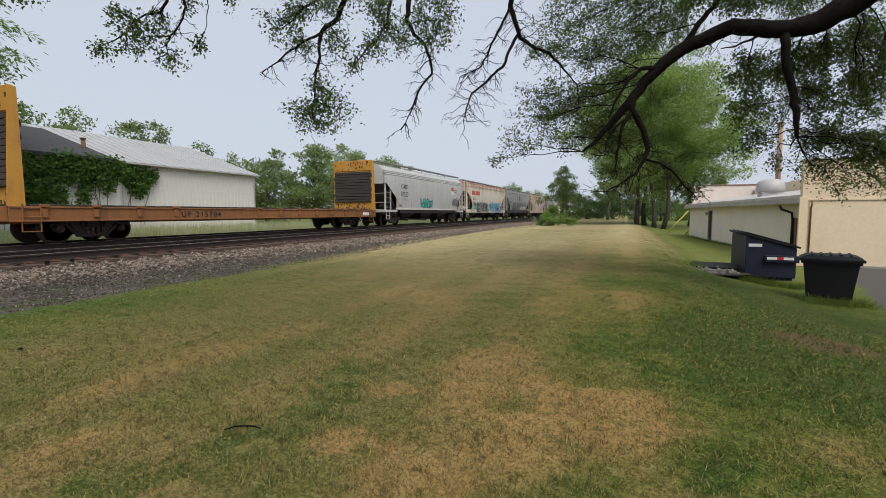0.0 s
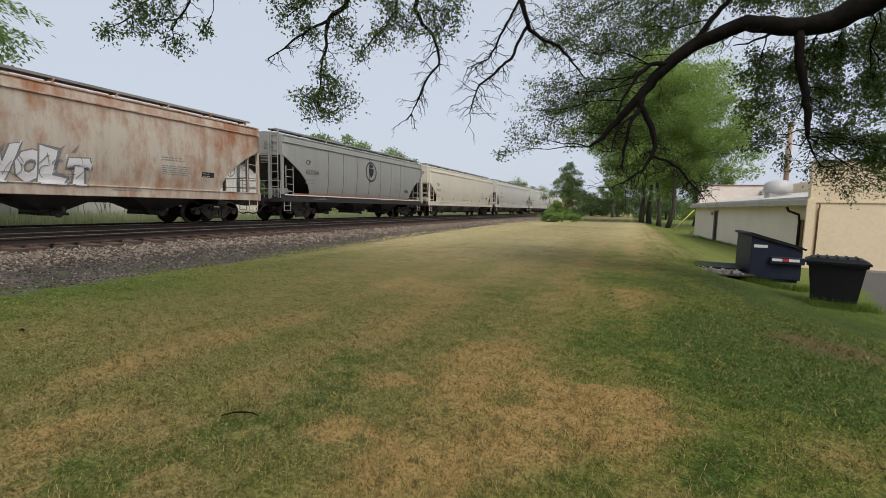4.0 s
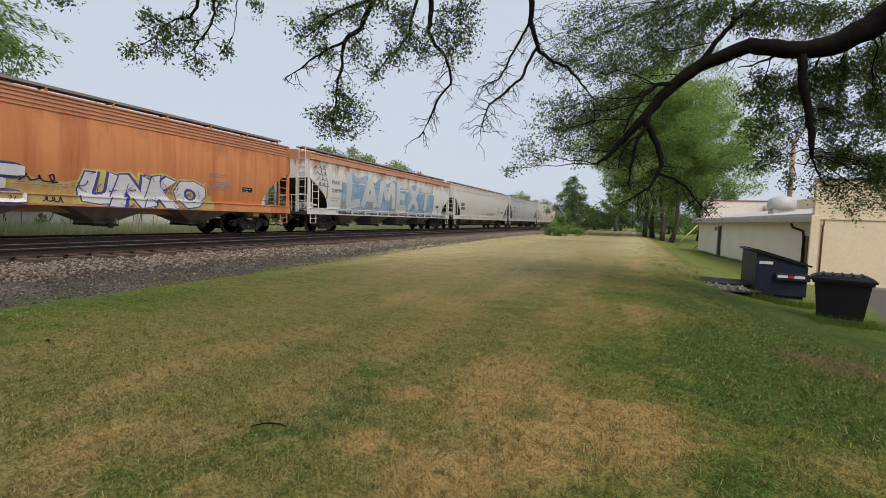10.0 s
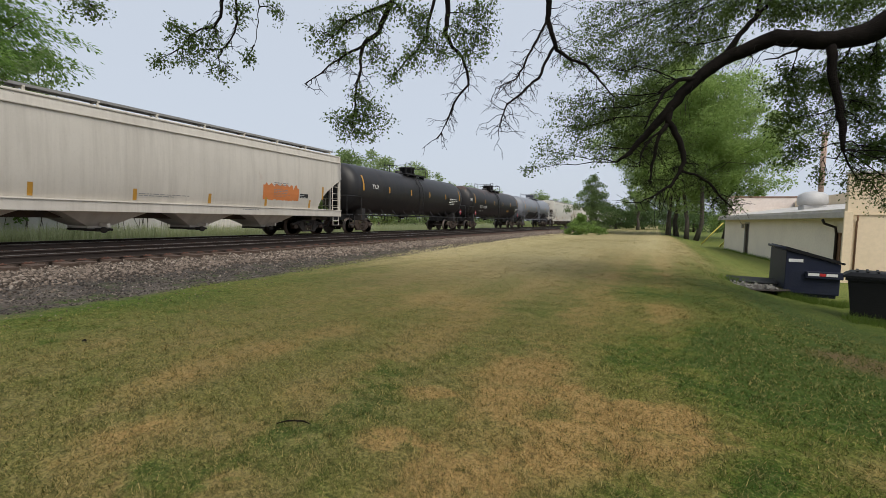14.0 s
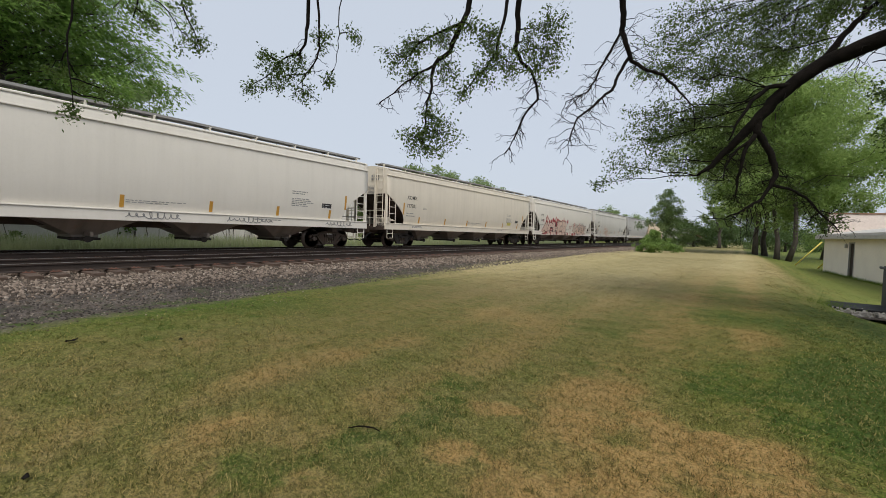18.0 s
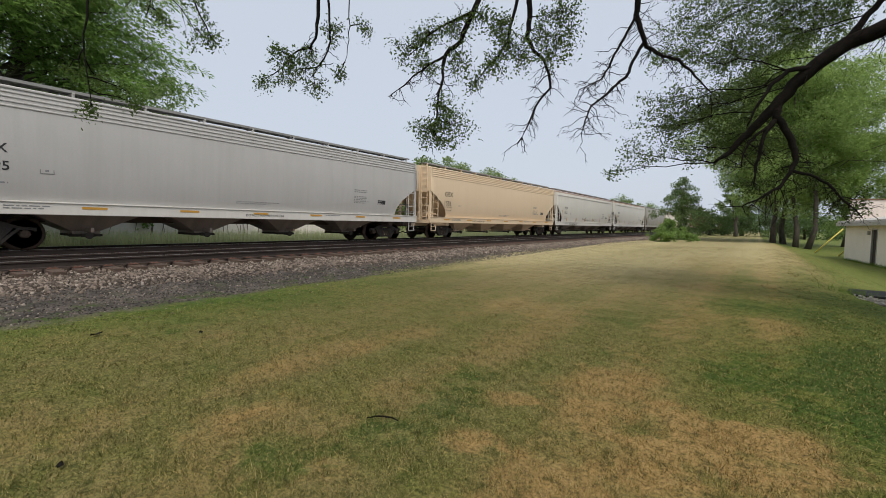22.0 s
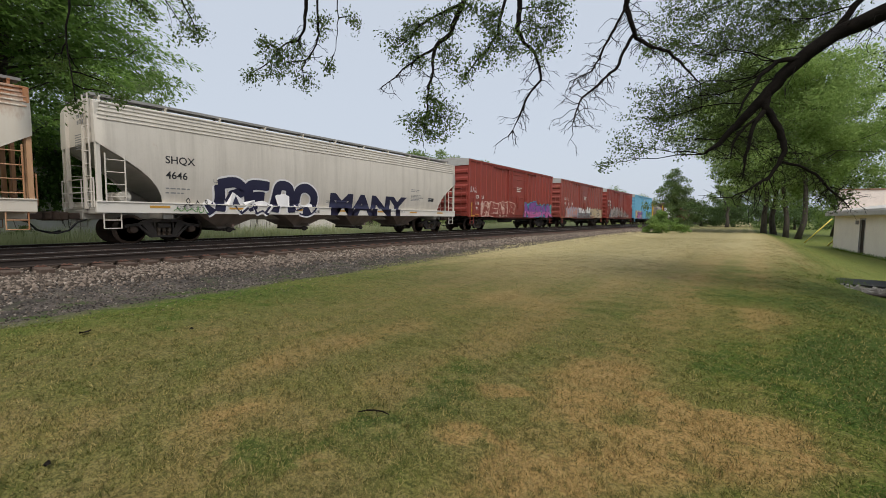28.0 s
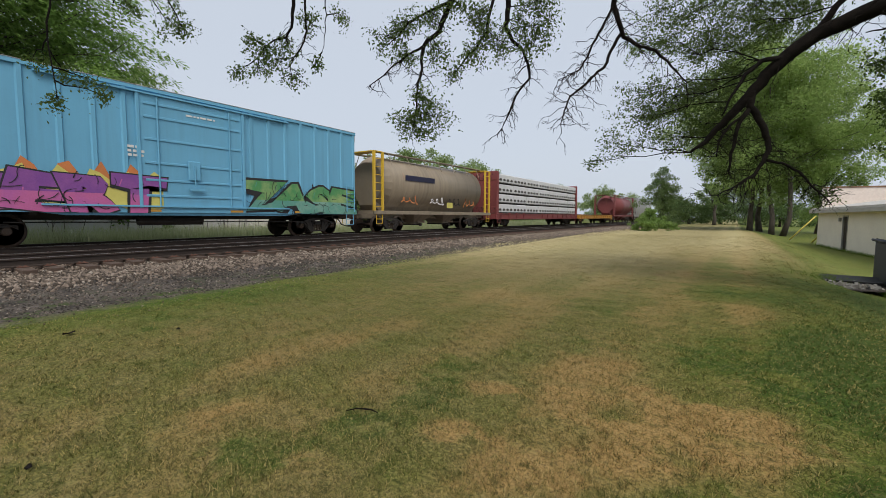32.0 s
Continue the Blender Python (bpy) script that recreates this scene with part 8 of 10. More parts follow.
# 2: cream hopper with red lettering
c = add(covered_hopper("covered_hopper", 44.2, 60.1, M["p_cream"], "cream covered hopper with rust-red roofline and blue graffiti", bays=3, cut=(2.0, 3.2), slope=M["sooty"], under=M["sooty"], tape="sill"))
for yy, ww, hh in ((-6.3, 0.34, 0.47), (-5.9, 0.34, 0.47), (-5.5, 0.4, 0.47), (-4.93, 0.36, 0.47), (-4.5, 0.3, 0.47), (-4.14, 0.3, 0.34), (-3.78, 0.37, 0.47)):
    patch(c, "red_emblem", yy, yy + ww, 2.95, 2.95 + hh, M["logo_red"], P, label="bold red emblem block")
write(c, "reporting_mark", "SOO", -5.83, 2.4, 0.36, M["mark_black"], P, bold=0.012)
write(c, "car_number", "116330", -5.87, 1.89, 0.36, M["mark_black"], P, bold=0.01)
blobs(c, "graffiti_bubbles", -6.2, -3.6, 1.35, 1.9, 14, 0.12, 0.3, M["tag_seafoam"], P, seed=14, label="sea-green sprayed cloud")
blobs(c, "graffiti_bubbles", -0.3, 1.0, 1.4, 2.0, 8, 0.12, 0.28, M["tag_seafoam"], P, seed=15)
graffiti(c, "SWER", -4.55, 1.05, 4.8, 1.15, "tag_char", "tag_white", P, seed=4, label="charcoal block graffiti letters with white edges", outer="mark_black", shine=None)
blobs(c, "graffiti_bubbles", 0.6, 5.7, 1.5, 2.3, 12, 0.1, 0.24, M["tag_purple"], P, seed=16)
graffiti(c, "NARK", 0.9, 1.0, 4.6, 1.25, "tag_blue", "tag_white", P, seed=6, label="blue angular graffiti letters", shine=None)
bars(c, 6.4, 2.3, 0.9, 6, M["mark_grey"], P)
# 3: grey hopper with emblem
EMB = "round black emblem with a wreath"


def emblem(car, y, z, r, prof):
    bm = bmesh.new()
    for k in range(28):
        a0, a1 = 2 * math.pi * k / 28, 2 * math.pi * (k + 0.8) / 28
        bm.faces.new([bm.verts.new((side_x(z + q * math.sin(t), prof) + 0.008, y + q * math.cos(t), z + q * math.sin(t))) for q, t in ((r, a0), (r, a1), (r * 0.82, a1), (r * 0.82, a0))])
    for pts in (((-0.45, 0.35), (0.45, 0.35), (0.4, -0.2), (0.0, -0.6), (-0.4, -0.2)), ((-0.4, 0.42), (0.4, 0.42), (0.3, 0.7), (-0.2, 0.78))):
        bm.faces.new([bm.verts.new((side_x(z + q * r, prof) + 0.009, y + p * r, z + q * r)) for p, q in pts])
    part("emblem", bm, M["mark_black"], car, EMB)


c = add(covered_hopper("covered_hopper", 61.2, 76.9, M["p_lgrey"], "grey covered hopper with vertical seams and black outline graffiti", bays=3, cut=(1.95, 3.0), slope=M["sooty"], under=M["sooty"], sill=M["sooty"], tape="", seams=9))
marks(c, 15.7, "CP", "652430", y=1.87, z=2.9, drop=0.45)
emblem(c, 0.17, 3.07, 0.62, P)
graffiti(c, "EROC", -4.0, 1.45, 4.5, 1.1, "tag_grey", "mark_black", P, seed=9, label="black outlined graffiti letters")
graffiti(c, "OVER", 0.84, 1.45, 3.9, 1.05, "tag_grey", "mark_black", P, seed=10, second="tag_white")
# 4: rust-blotched cream hopper
c = add(covered_hopper("covered_hopper", 78.0, 92.9, M["p_rustcream"], "cream covered hopper blotched with orange rust", bays=3, cut=(1.95, 3.0), slope=M["sooty"], under=M["sooty"], tape=""))
graffiti(c, "VOLT", -1.8, 1.3, 2.4, 1.0, "tag_white", "mark_grey", P, seed=11)
marks(c, 15.0, "SOO", "119640", y=1.7, z=2.5)
# 5: grey hopper with emblem
c = add(covered_hopper("covered_hopper", 94.2, 109.8, M["p_lgrey"], "grey covered hopper with vertical seams and a round emblem", bays=3, cut=(1.95, 3.0), slope=M["sooty"], under=M["sooty"], sill=M["sooty"], tape="", seams=9))
marks(c, 15.6, "CP", "653364", y=1.77, z=2.93, drop=0.5, size=0.34)
emblem(c, 0.18, 3.04, 0.65, P)
patch(c, "orange_stripe", -6.9, 6.9, 1.36, 1.42, M["tag_orange"], P)
patch(c, "white_stripe", -7.6, 7.6, 1.29, 1.345, M["mark_white"], None, 1.585)
# 6 to 9: long pale plastics hoppers
c = add(covered_hopper("covered_hopper", 111.2, 129.8, M["p_beige"], "long warm white covered hopper with yellow tape strips"))
marks(c, 18.6, "TILX", "621653", y=1.5)
c = add(covered_hopper("covered_hopper", 131.2, 150.4, M["p_white2"], "long grey-white covered hopper with rust under the eaves"))
marks(c, 19.2, "FPAX", "215074")
c = add(covered_hopper("covered_hopper", 151.5, 170.2, M["p_white2"], "long grey-white covered hopper with sill reflectors", tape="sill"))
marks(c, 18.7, "FPAX", "218329")
c = add(covered_hopper("covered_hopper", 171.3, 190.4, M["p_white"], "long clean white covered hopper with yellow tape strips"))
marks(c, 19.1, "DOWX", "60818")
# 10: faded orange hopper
c = add(covered_hopper("covered_hopper", 191.5, 210.7, M["p_orange"], "faded orange covered hopper streaked with rust and white graffiti", ribs=True, cut=(1.7, 2.5), slope=M["p_endtan"], frame=M["p_orange"], tape=""))
bm = bmesh.new()
box(bm, -1.36, 1.36, -9.5, -9.456, 2.9, 4.12, 0.008)
part("end_sheet", bm, M["p_endtan"], c, "yellowed cream end sheet")
marks(c, 19.2, "DOWX", "68672", y=1.83, size=0.36, drop=0.5)
patch(c, "graffiti_field", -8.0, 5.2, 0.985, 1.95, M["tag_haze"], P, lift=0.003, ragged=0.55, seed=6, label="pale yellow sprayed haze")
BLOCK = (((4, 9), (3.6, 1)), ((0, 8.8), (14, 9)), ((14.3, 9), (15.6, 2)), ((1, 1.2), (15, 1.2)), ((19.4, 9), (18.4, 1.4)), ((18.2, 1.4), (29, 1.4)), ((28, 1.2), (30.5, 9)), ((34, 0.8), (35.5, 9)), ((35.5, 9), (39, 3)),
         ((39, 3), (44.5, 9)), ((44.5, 9), (45.2, 0.8)), ((50, 9), (49, 1)), ((48, 8.8), (62, 8.8)), ((49.5, 5), (58, 5)), ((47, 1.3), (62, 1.3)))
strokes(c, BLOCK, -7.05, 1.06, 0.1, 0.098, M["tag_indigo"], P, 0.46, "navy graffiti edges", 0.008)
strokes(c, BLOCK, -6.98, 1.07, 0.1, 0.098, M["tag_white"], P, 0.3, "white block graffiti letters", 0.042)
graffiti(c, "UNKO", 0.6, 1.02, 4.1, 1.05, "tag_white", "tag_indigo", P, seed=13, label="white graffiti letters with indigo edges", outer="tag_yellow")
scrawl(c, -0.9, 1.55, 0.9, 0.45, M["mark_black"], P, seed=4, width=0.04)
scrawl(c, -0.4, 1.08, 0.5, 0.2, M["mark_black"], P, seed=5)
write(c, "graffiti_tag", "21", -1.2, 1.08, 0.22, M["mark_black"], P, 1.55, 0.014, shear=0.3)
# 11: white hopper with big blue letters
c = add(covered_hopper("covered_hopper", 211.9, 230.9, M["p_rustwhite"], "white covered hopper with rust and huge faded blue letters"))
patch(c, "graffiti_field", -6.7, 6.0, 1.36, 2.9, M["tag_sky"], P, lift=0.006, label="faded blue sprayed field")
patch(c, "graffiti_field", -6.2, 5.8, 2.9, 3.55, M["tag_sky"], P, lift=0.012, ragged=0.5, seed=3)
CAPS = (((3, 22), (3, 2)), ((2, 2.2), (15, 4.5)), ((18, 2), (25, 20)), ((25, 20), (33, 2)), ((21.5, 8), (29.5, 8)), ((37, 2), (40, 20)), ((40, 20), (47, 8)), ((47, 8), (54, 20)), ((54, 20), (56.5, 2)),
        ((62, 2), (62, 20)), ((60, 19.6), (75, 19.6)), ((62, 11), (72, 11)), ((60, 2.6), (75, 2.6)), ((78, 2), (94, 20)), ((78, 20), (94, 2)), ((107, 2), (107, 18)), ((98, 19), (117, 19)))
strokes(c, CAPS, -6.3, 1.36, 0.1, 0.1, M["tag_pale"], P, 0.5, "huge worn pale letters", 0.024)
marks(c, 19.0, "FPAX", "200919", y=1.9, boxed=False)
for k in range(4):
    scrawl(c, -9.1 + 0.1 * k, 3.35 - 0.3 * k, 0.95, 0.36, M["mark_black"], P, seed=7 + k, width=0.03)
for k in range(11):
    scrawl(c, -7.0 + k * 1.42, 1.05, 1.25, 0.2 + 0.04 * (k % 2), M["mark_black"], None, 1.552, 20 + k, 0.034)
    scrawl(c, -6.9 + k * 1.42, 1.05, 1.2, 0.2, M["mark_black"], None, 1.554, 45 + k, 0.026)
# 12
c = add(covered_hopper("covered_hopper", 232.0, 251.2, M["p_whiteband"], "white covered hopper with rusty ribbed top and grey mark patches", ribs=True, cut=(1.7, 2.5), tape="sill"))
patch(c, "patch_panel", -7.75, -6.8, 2.3, 2.6, M["tag_grey"], P)
patch(c, "patch_panel", -7.75, -6.6, 1.92, 2.2, M["tag_grey"], P)
marks(c, 19.2, "RVRX", "52111", size=0.28, y=1.9, z=2.35, drop=0.39)
write(c, "graffiti_tag", "KAPO", 0.7, 1.52, 0.5, M["tag_indigo"], P, 1.55, 0.012, 0.0, 0.15, 1.2, 0.36, "", 0.02, 4)
write(c, "graffiti_tag", "GHOST", 2.2, 1.5, 0.5, M["tag_indigo"], P, 1.55, 0.012, 0.0, 0.15, 1.25, 0.34, "", 0.02, 5)
# 13
c = add(covered_hopper("covered_hopper", 252.3, 270.3, M["p_streak"], "streaked grey covered hopper with ribbed top", ribs=True, cut=(1.9, 2.6), bays=4))
marks(c, 18.0, "ACFX", "40713", y=2.26)
# 14
c = add(covered_hopper("covered_hopper", 271.4, 290.2, M["p_dirty"], "grimy cream covered hopper with an orange patch", cut=(1.7, 2.5), under=M["p_dirty"]))
marks(c, 18.8, "TILX", "649855", size=0.32, y=1.54, z=2.5, drop=0.42)
patch(c, "orange_patch", 4.19, 6.33, 1.66, 2.46, M["tag_orange"], P, ragged=0.25)


# tank cars
def tank_panel(car, y0, y1, tops, material, h, zc=2.72):
    """Black paint rolled over the lower flank of a tank, with an uneven upper edge."""
    r = random.Random(int(y1 * 10))
    bm = bmesh.new()
    cols = []
    n = 40
    for i in range(n + 1):
        f = i / n
        y = y0 + (y1 - y0) * f
        rad = 1.542 - 0.03 * abs(y) / (h - 1.3)
        top = float(np.interp(f, [p for p, q in tops], [q for p, q in tops])) + r.uniform(-0.018, 0.018)
        a1 = math.asin((zc - top) / rad)
        cols.append([bm.verts.new((rad * math.cos(a), y, zc - rad * math.sin(a))) for a in (a1 + (1.45 - a1) * k / 12 for k in range(13))])
    for a, b in zip(cols, cols[1:]):
        for k in range(12):
            f = bm.faces.new((a[k], a[k + 1], b[k + 1], b[k]))
            f.smooth = True
    part("cover_panel", bm, material, car, "black paint rolled over the flank")


def tank_car(name, a, b, paint, label, radius=1.5, zc=2.72, ink="mark_white"):
    L = b - a
    h = L / 2
    fit = M["p_black"] if paint == M["p_blackrust"] else paint
    car = thing(name, pose(X_TRAIN, (a + b) / 2, RAIL_Z), label, "tank car", "cars of the freight train")

    def shell(bm):
        e = h - 0.55
        prof = [(-e - 0.0, 0.02), (-e + 0.02, 0.55), (-e + 0.12, 1.0), (-e + 0.3, 1.32), (-e + 0.52, 1.47), (-e + 0.75, 1.5), (0.0, 1.502), (e - 0.75, 1.5), (e - 0.52, 1.47), (e - 0.3, 1.32), (e - 0.12, 1.0), (e - 0.02, 0.55), (e, 0.02)]
        tube(bm, [(0, y, zc) for y, r in prof], [r / 1.5 * radius for y, r in prof], 40)
        for f in bm.faces:
            f.smooth = True
    piece("tank", ("tank", round(L, 1), radius), shell, paint, car)
    for y in (-h * 0.55, -0.9, 0.9, h * 0.55):
        def band(bm):
            tube(bm, [(0, -0.03, zc), (0, 0.03, zc)], [radius + 0.035] * 2, 40, False)
        piece("weld_band", ("band", radius), band, paint, car, "", pose(0, y, 0))
    for s in (-1, 1):
        bm = bmesh.new()
        y0, y1 = (h - 3.6, h) if s > 0 else (-h, -h + 3.6)
        box(bm, -0.34, 0.34, y0, y1, 0.76, 1.1, 0.02)
        box(bm, -1.2, 1.2, s * (h - 2.0) - 0.2, s * (h - 2.0) + 0.2, 0.8, 1.5, 0.03)
        box(bm, -1.5, 1.5, s * (h - 0.3) - 0.28, s * (h - 0.3) + 0.28, 1.1, 1.15)
        part("underframe", bm, M["sooty"], car)
    for s in (-1, 1):
        bm = bmesh.new()
        tube(bm, [(s * 1.5, -h + 1.0, 1.12), (s * 1.5, h - 1.0, 1.12)], 0.03, 6)
        for k in range(10):
            y = -h + 2.5 + k * (L - 5) / 9
            tube(bm, [(s * 1.5, y, 1.12), (s * 1.2, y, 1.5)], 0.02, 5)
            tube(bm, [(s * 1.5, y, 1.12), (s * 1.5, y, 0.85)], 0.02, 5)
        part("side_rail", bm, fit, car)
        bm = bmesh.new()
        yy = s * (h - 0.1)
        tube(bm, [(-1.45, yy, 1.15), (-1.45, yy, 2.2), (1.45, yy, 2.2), (1.45, yy, 1.15)], 0.025, 6)
        for q in (-1, 1):
            tube(bm, [(q * 1.45, yy, 2.2), (q * 1.45, yy - s * 1.3, 2.2), (q * 1.45, yy - s * 1.4, 1.1)], 0.025, 6)
        part("end_railing", bm, fit, car)
        for q in (-1, 1):
            piece("step", "stirrup", stirrup, paint, car, "", pose(q * 1.5, s * (h - 0.5), 0.55))
        coupler(car, s * h, s)
        truck(car, s * (h - 2.0), True)
        bm = bmesh.new()
        tube(bm, [(s * 1.0, -0.25, zc + 1.3), (s * 1.5, -0.25, zc + 0.5), (s * 1.56, -0.25, zc), (s * 1.56, -0.25, 0.7)], 0.022, 5)
        tube(bm, [(s * 1.0, 0.25, zc + 1.3), (s * 1.5, 0.25, zc + 0.5), (s * 1.56, 0.25, zc), (s * 1.56, 0.25, 0.7)], 0.022, 5)
        for k in range(11):
            z = 0.8 + k * 0.31
            xx = 1.56 if z < zc + 0.1 else (1.56 - (z - zc - 0.1) * 0.14 if z < zc + 0.55 else 1.5 - (z - zc - 0.5) * 0.6)
            tube(bm, [(s * xx, -0.25, z), (s * xx, 0.25, z)], 0.016, 5)
        part("ladder", bm, fit, car)
    bm = bmesh.new()
    for q in (-1, 1):
        box(bm, q * 0.75 - 0.2, q * 0.75 + 0.2, -1.3, 1.7, zc + radius - 0.06, zc + radius - 0.03)
        box(bm, q * 0.95 - 0.015, q * 0.95 + 0.015, -1.3, 1.7, zc + radius - 0.1, zc + radius + 0.0)
        for y in (-1.0, 0.2, 1.4):
            box(bm, q * 0.75 - 0.2, q * 0.75 + 0.2, y - 0.03, y + 0.03, zc + radius - 0.32, zc + radius - 0.06)
    plat = part("platform", bm, fit, car)
    z0 = zc + radius - 0.04
    for q in (-1, 1):
        for line in ([(q * 0.93, -1.25, z0), (q * 0.93, -1.25, z0 + 0.75), (q * 0.93, -0.55, z0 + 0.75), (q * 0.93, -0.5, z0)],
                     [(q * 0.93, 1.65, z0), (q * 0.93, 1.65, z0 + 0.6), (q * 0.93, 0.4, z0 + 0.6), (q * 0.93, 0.35, z0 + 0.5)]):
            bm = bmesh.new()
            tube(bm, line, 0.028, 6)
            part("platform_railing", bm, fit, plat)
    for y in (-1.25, 1.65):
        bm = bmesh.new()
        tube(bm, [(-0.88, y, z0 + 0.6), (0.88, y, z0 + 0.6)], 0.022, 5)
        part("platform_rail", bm, fit, plat)
    bm = bmesh.new()
    tube(bm, [(0, 0.45, z0 - 0.15), (0, 0.45, z0 + 0.5), (0, 0.45, z0 + 0.52), (0, 0.45, z0 + 0.6), (0, 0.45, z0 + 0.63)], [0.56, 0.56, 0.62, 0.62, 0.5], 20)
    tube(bm, [(0, -0.75, z0 - 0.1), (0, -0.75, z0 + 0.22)], [0.28, 0.28], 14)
    part("dome", bm, M["p_black"] if ink == "mark_white" and paint != M["p_tankgrey"] else paint, car, "protective valve housing")
    bm = bmesh.new()
    tube(bm, [(0, -0.3, zc - radius - 0.28), (0, -0.3, zc - radius + 0.1)], [0.2, 0.3], 12)
    box(bm, -0.3, 0.3, -0.9, 0.3, zc - radius - 0.15, zc - radius + 0.05, 0.03)
    part("bottom_outlet", bm, fit, car)
    prof = tuple((zc + radius * math.sin(t) * 0.999, radius * math.cos(t) + 0.012) for t in [radians(-60 + 10 * i) for i in range(13)])
    for k in range(6):
        y = -h + 1.6 + k * (L - 3.2) / 5
        hh = 0.9 if k in (0, 5) else 0.4
        patch(car, "reflector", y - 0.06, y + 0.06, zc - 0.15, zc - 0.15 + hh, M["reflect"], prof, 0)
    return car, prof, h


c, pr, h = tank_car("tank_car", 290.8, 308.0, M["p_black"], "black cylindrical tank car with yellow tape strips")
add(c)
write(c, "car_number", "TILX", -6.1, 2.75, 0.34, M["mark_white"], pr, bold=0.003)
bars(c, 5.0, 2.6, 1.7, 4, M["mark_white"], pr, h=0.09, gap=0.05)
for y in (h - 1.5,):
    bm = bmesh.new()
    bm.faces.new([bm.verts.new((1.56, y + p, 1.6 + q)) for p, q in ((0, -0.24), (0.24, 0), (0, 0.24), (-0.24, 0))])
    part("placard", bm, M["tag_red"], c, "red diamond hazard placard")
    bars(c, y - 0.12, 1.62, 0.24, 1, M["mark_white"], None, 1.562, 0.06)
c, pr, h = tank_car("tank_car", 308.6, 325.7, M["p_blackrust"], "black tank car with a rust-brown top and white lettering")
add(c)
write(c, "car_number", "TILX 360458", -5.62, 2.12, 0.37, M["mark_white"], pr, bold=0.004)
bars(c, -5.62, 1.9, 1.9, 2, M["mark_white"], pr, h=0.04)
bars(c, -8.2, 2.9, 0.8, 3, M["mark_white"], pr, h=0.07, gap=0.03)
bars(c, h - 2.2, 2.3, 1.1, 4, M["mark_white"], pr, h=0.08, gap=0.05)
patch(c, "yellow_label", 3.2, 4.0, 1.9, 2.1, M["reflect"], pr, lift=0.02)
for y in (-h + 1.5, h - 1.5):
    bm = bmesh.new()
    bm.faces.new([bm.verts.new((1.56, y + p, 1.6 + q)) for p, q in ((0, -0.24), (0.24, 0), (0, 0.24), (-0.24, 0))])
    part("placard", bm, M["tag_red"], c, "red diamond hazard placard")
    bars(c, y - 0.12, 1.62, 0.24, 1, M["mark_white"], None, 1.562, 0.06)
c, pr, h = tank_car("tank_car", 326.4, 344.1, M["p_tankgrey"], "slate grey tank car with black painted-over panels")
add(c)
write(c, "car_number", "UTLX 211927", -6.03, 2.16, 0.26, M["reflect"], pr, bold=0.003)
for y0, y1, tops in ((-5.2, -0.27, ((0, 2.14), (0.45, 2.11), (0.76, 2.04), (0.77, 2.27), (1, 2.22))), (0.22, 2.51, ((0, 2.12), (0.3, 2.1), (0.95, 2.02), (1, 1.8))),
                     (3.08, 5.97, ((0, 2.1), (0.5, 2.07), (0.53, 1.98), (0.62, 1.94), (0.92, 1.95), (1, 1.7)))):
    tank_panel(c, y0, y1, tops, M["mark_black"], h)
patch(c, "reflective_tape", -1.53, -1.38, 2.08, 2.44, M["reflect"], pr, lift=0.045)
scrawl(c, -2.8, 1.6, 0.9, 0.4, M["tag_white"], pr, seed=3)
bars(c, h - 2.3, 2.4, 1.1, 4, M["mark_white"], pr, h=0.08, gap=0.05)

# 18 to 26: more hoppers
c = add(covered_hopper("covered_hopper", 345.2, 364.4, M["p_white"], "long white covered hopper with scrawled sill", brown=True))
marks(c, 19.2, "DOWX", "68199")
for k, (y, w) in enumerate(((-6.8, 1.8), (-1.0, 1.6), (2.2, 1.9), (6.8, 1.6))):
    scrawl(c, y, 1.05, w, 0.25, M["mark_grey"] if k else M["tag_red"], None, 1.552, 40 + k, 0.025)
c = add(covered_hopper("covered_hopper", 365.6, 384.7, M["p_beige"], "long warm white covered hopper with a yellow notice"))
marks(c, 19.1, "XOMX", "717301")
patch(c, "yellow_notice", 5.1, 5.8, 1.62, 1.85, M["tag_yellow"], P, label="bright yellow notice")
bars(c, 5.15, 1.78, 0.6, 3, M["mark_black"], P, x=1.56, h=0.04, gap=0.02)
c = add(covered_hopper("covered_hopper", 385.6, 404.3, M["p_white"], "white covered hopper with a large red and peach graffiti piece", cut=(1.75, 2.4), tape=""))
marks(c, 18.7, "CEFX", "54478", y=1.75)
graffiti(c, "ACHER", -6.77, 1.05, 6.8, 1.3, "tag_peach", "mark_black", P, seed=3, label="peach graffiti letters with dark and red edges", outer="tag_red", shine=None)
blobs(c, "graffiti_bubbles", -6.9, 0.3, 2.25, 2.5, 16, 0.09, 0.24, M["tag_red"], P, seed=4)
blobs(c, "graffiti_bubbles", -6.9, 3.2, 1.0, 1.2, 14, 0.1, 0.22, M["tag_red"], P, seed=5)
graffiti(c, "VALEN", 1.9, 1.1, 4.5, 1.15, "tag_peach", "mark_black", P, seed=12, label="peach graffiti letters outlined in black", shine=None)
write(c, "graffiti_tag", "2G", 0.75, 1.68, 0.4, M["tag_red"], P, 1.55, 0.012, 0.0, 0.1, 0.75, 0.34)
blobs(c, "graffiti_bubbles", 1.9, 6.3, 1.9, 2.3, 9, 0.05, 0.12, M["tag_red"], P, seed=6)
for y, z, q in ((-6.0, 2.5, 0.36), (-3.5, 2.52, 0.3), (-1.2, 2.48, 0.33), (2.5, 2.25, 0.22), (4.3, 2.25, 0.2)):
    star(c, y, z, q * 1.35, M["tag_red"], P, 0.018)
    star(c, y, z, q * 0.85, M["tag_peach"], P, 0.022)
c = add(covered_hopper("covered_hopper", 405.9, 424.2, M["p_white2"], "grey-white covered hopper with an orange scribble"))
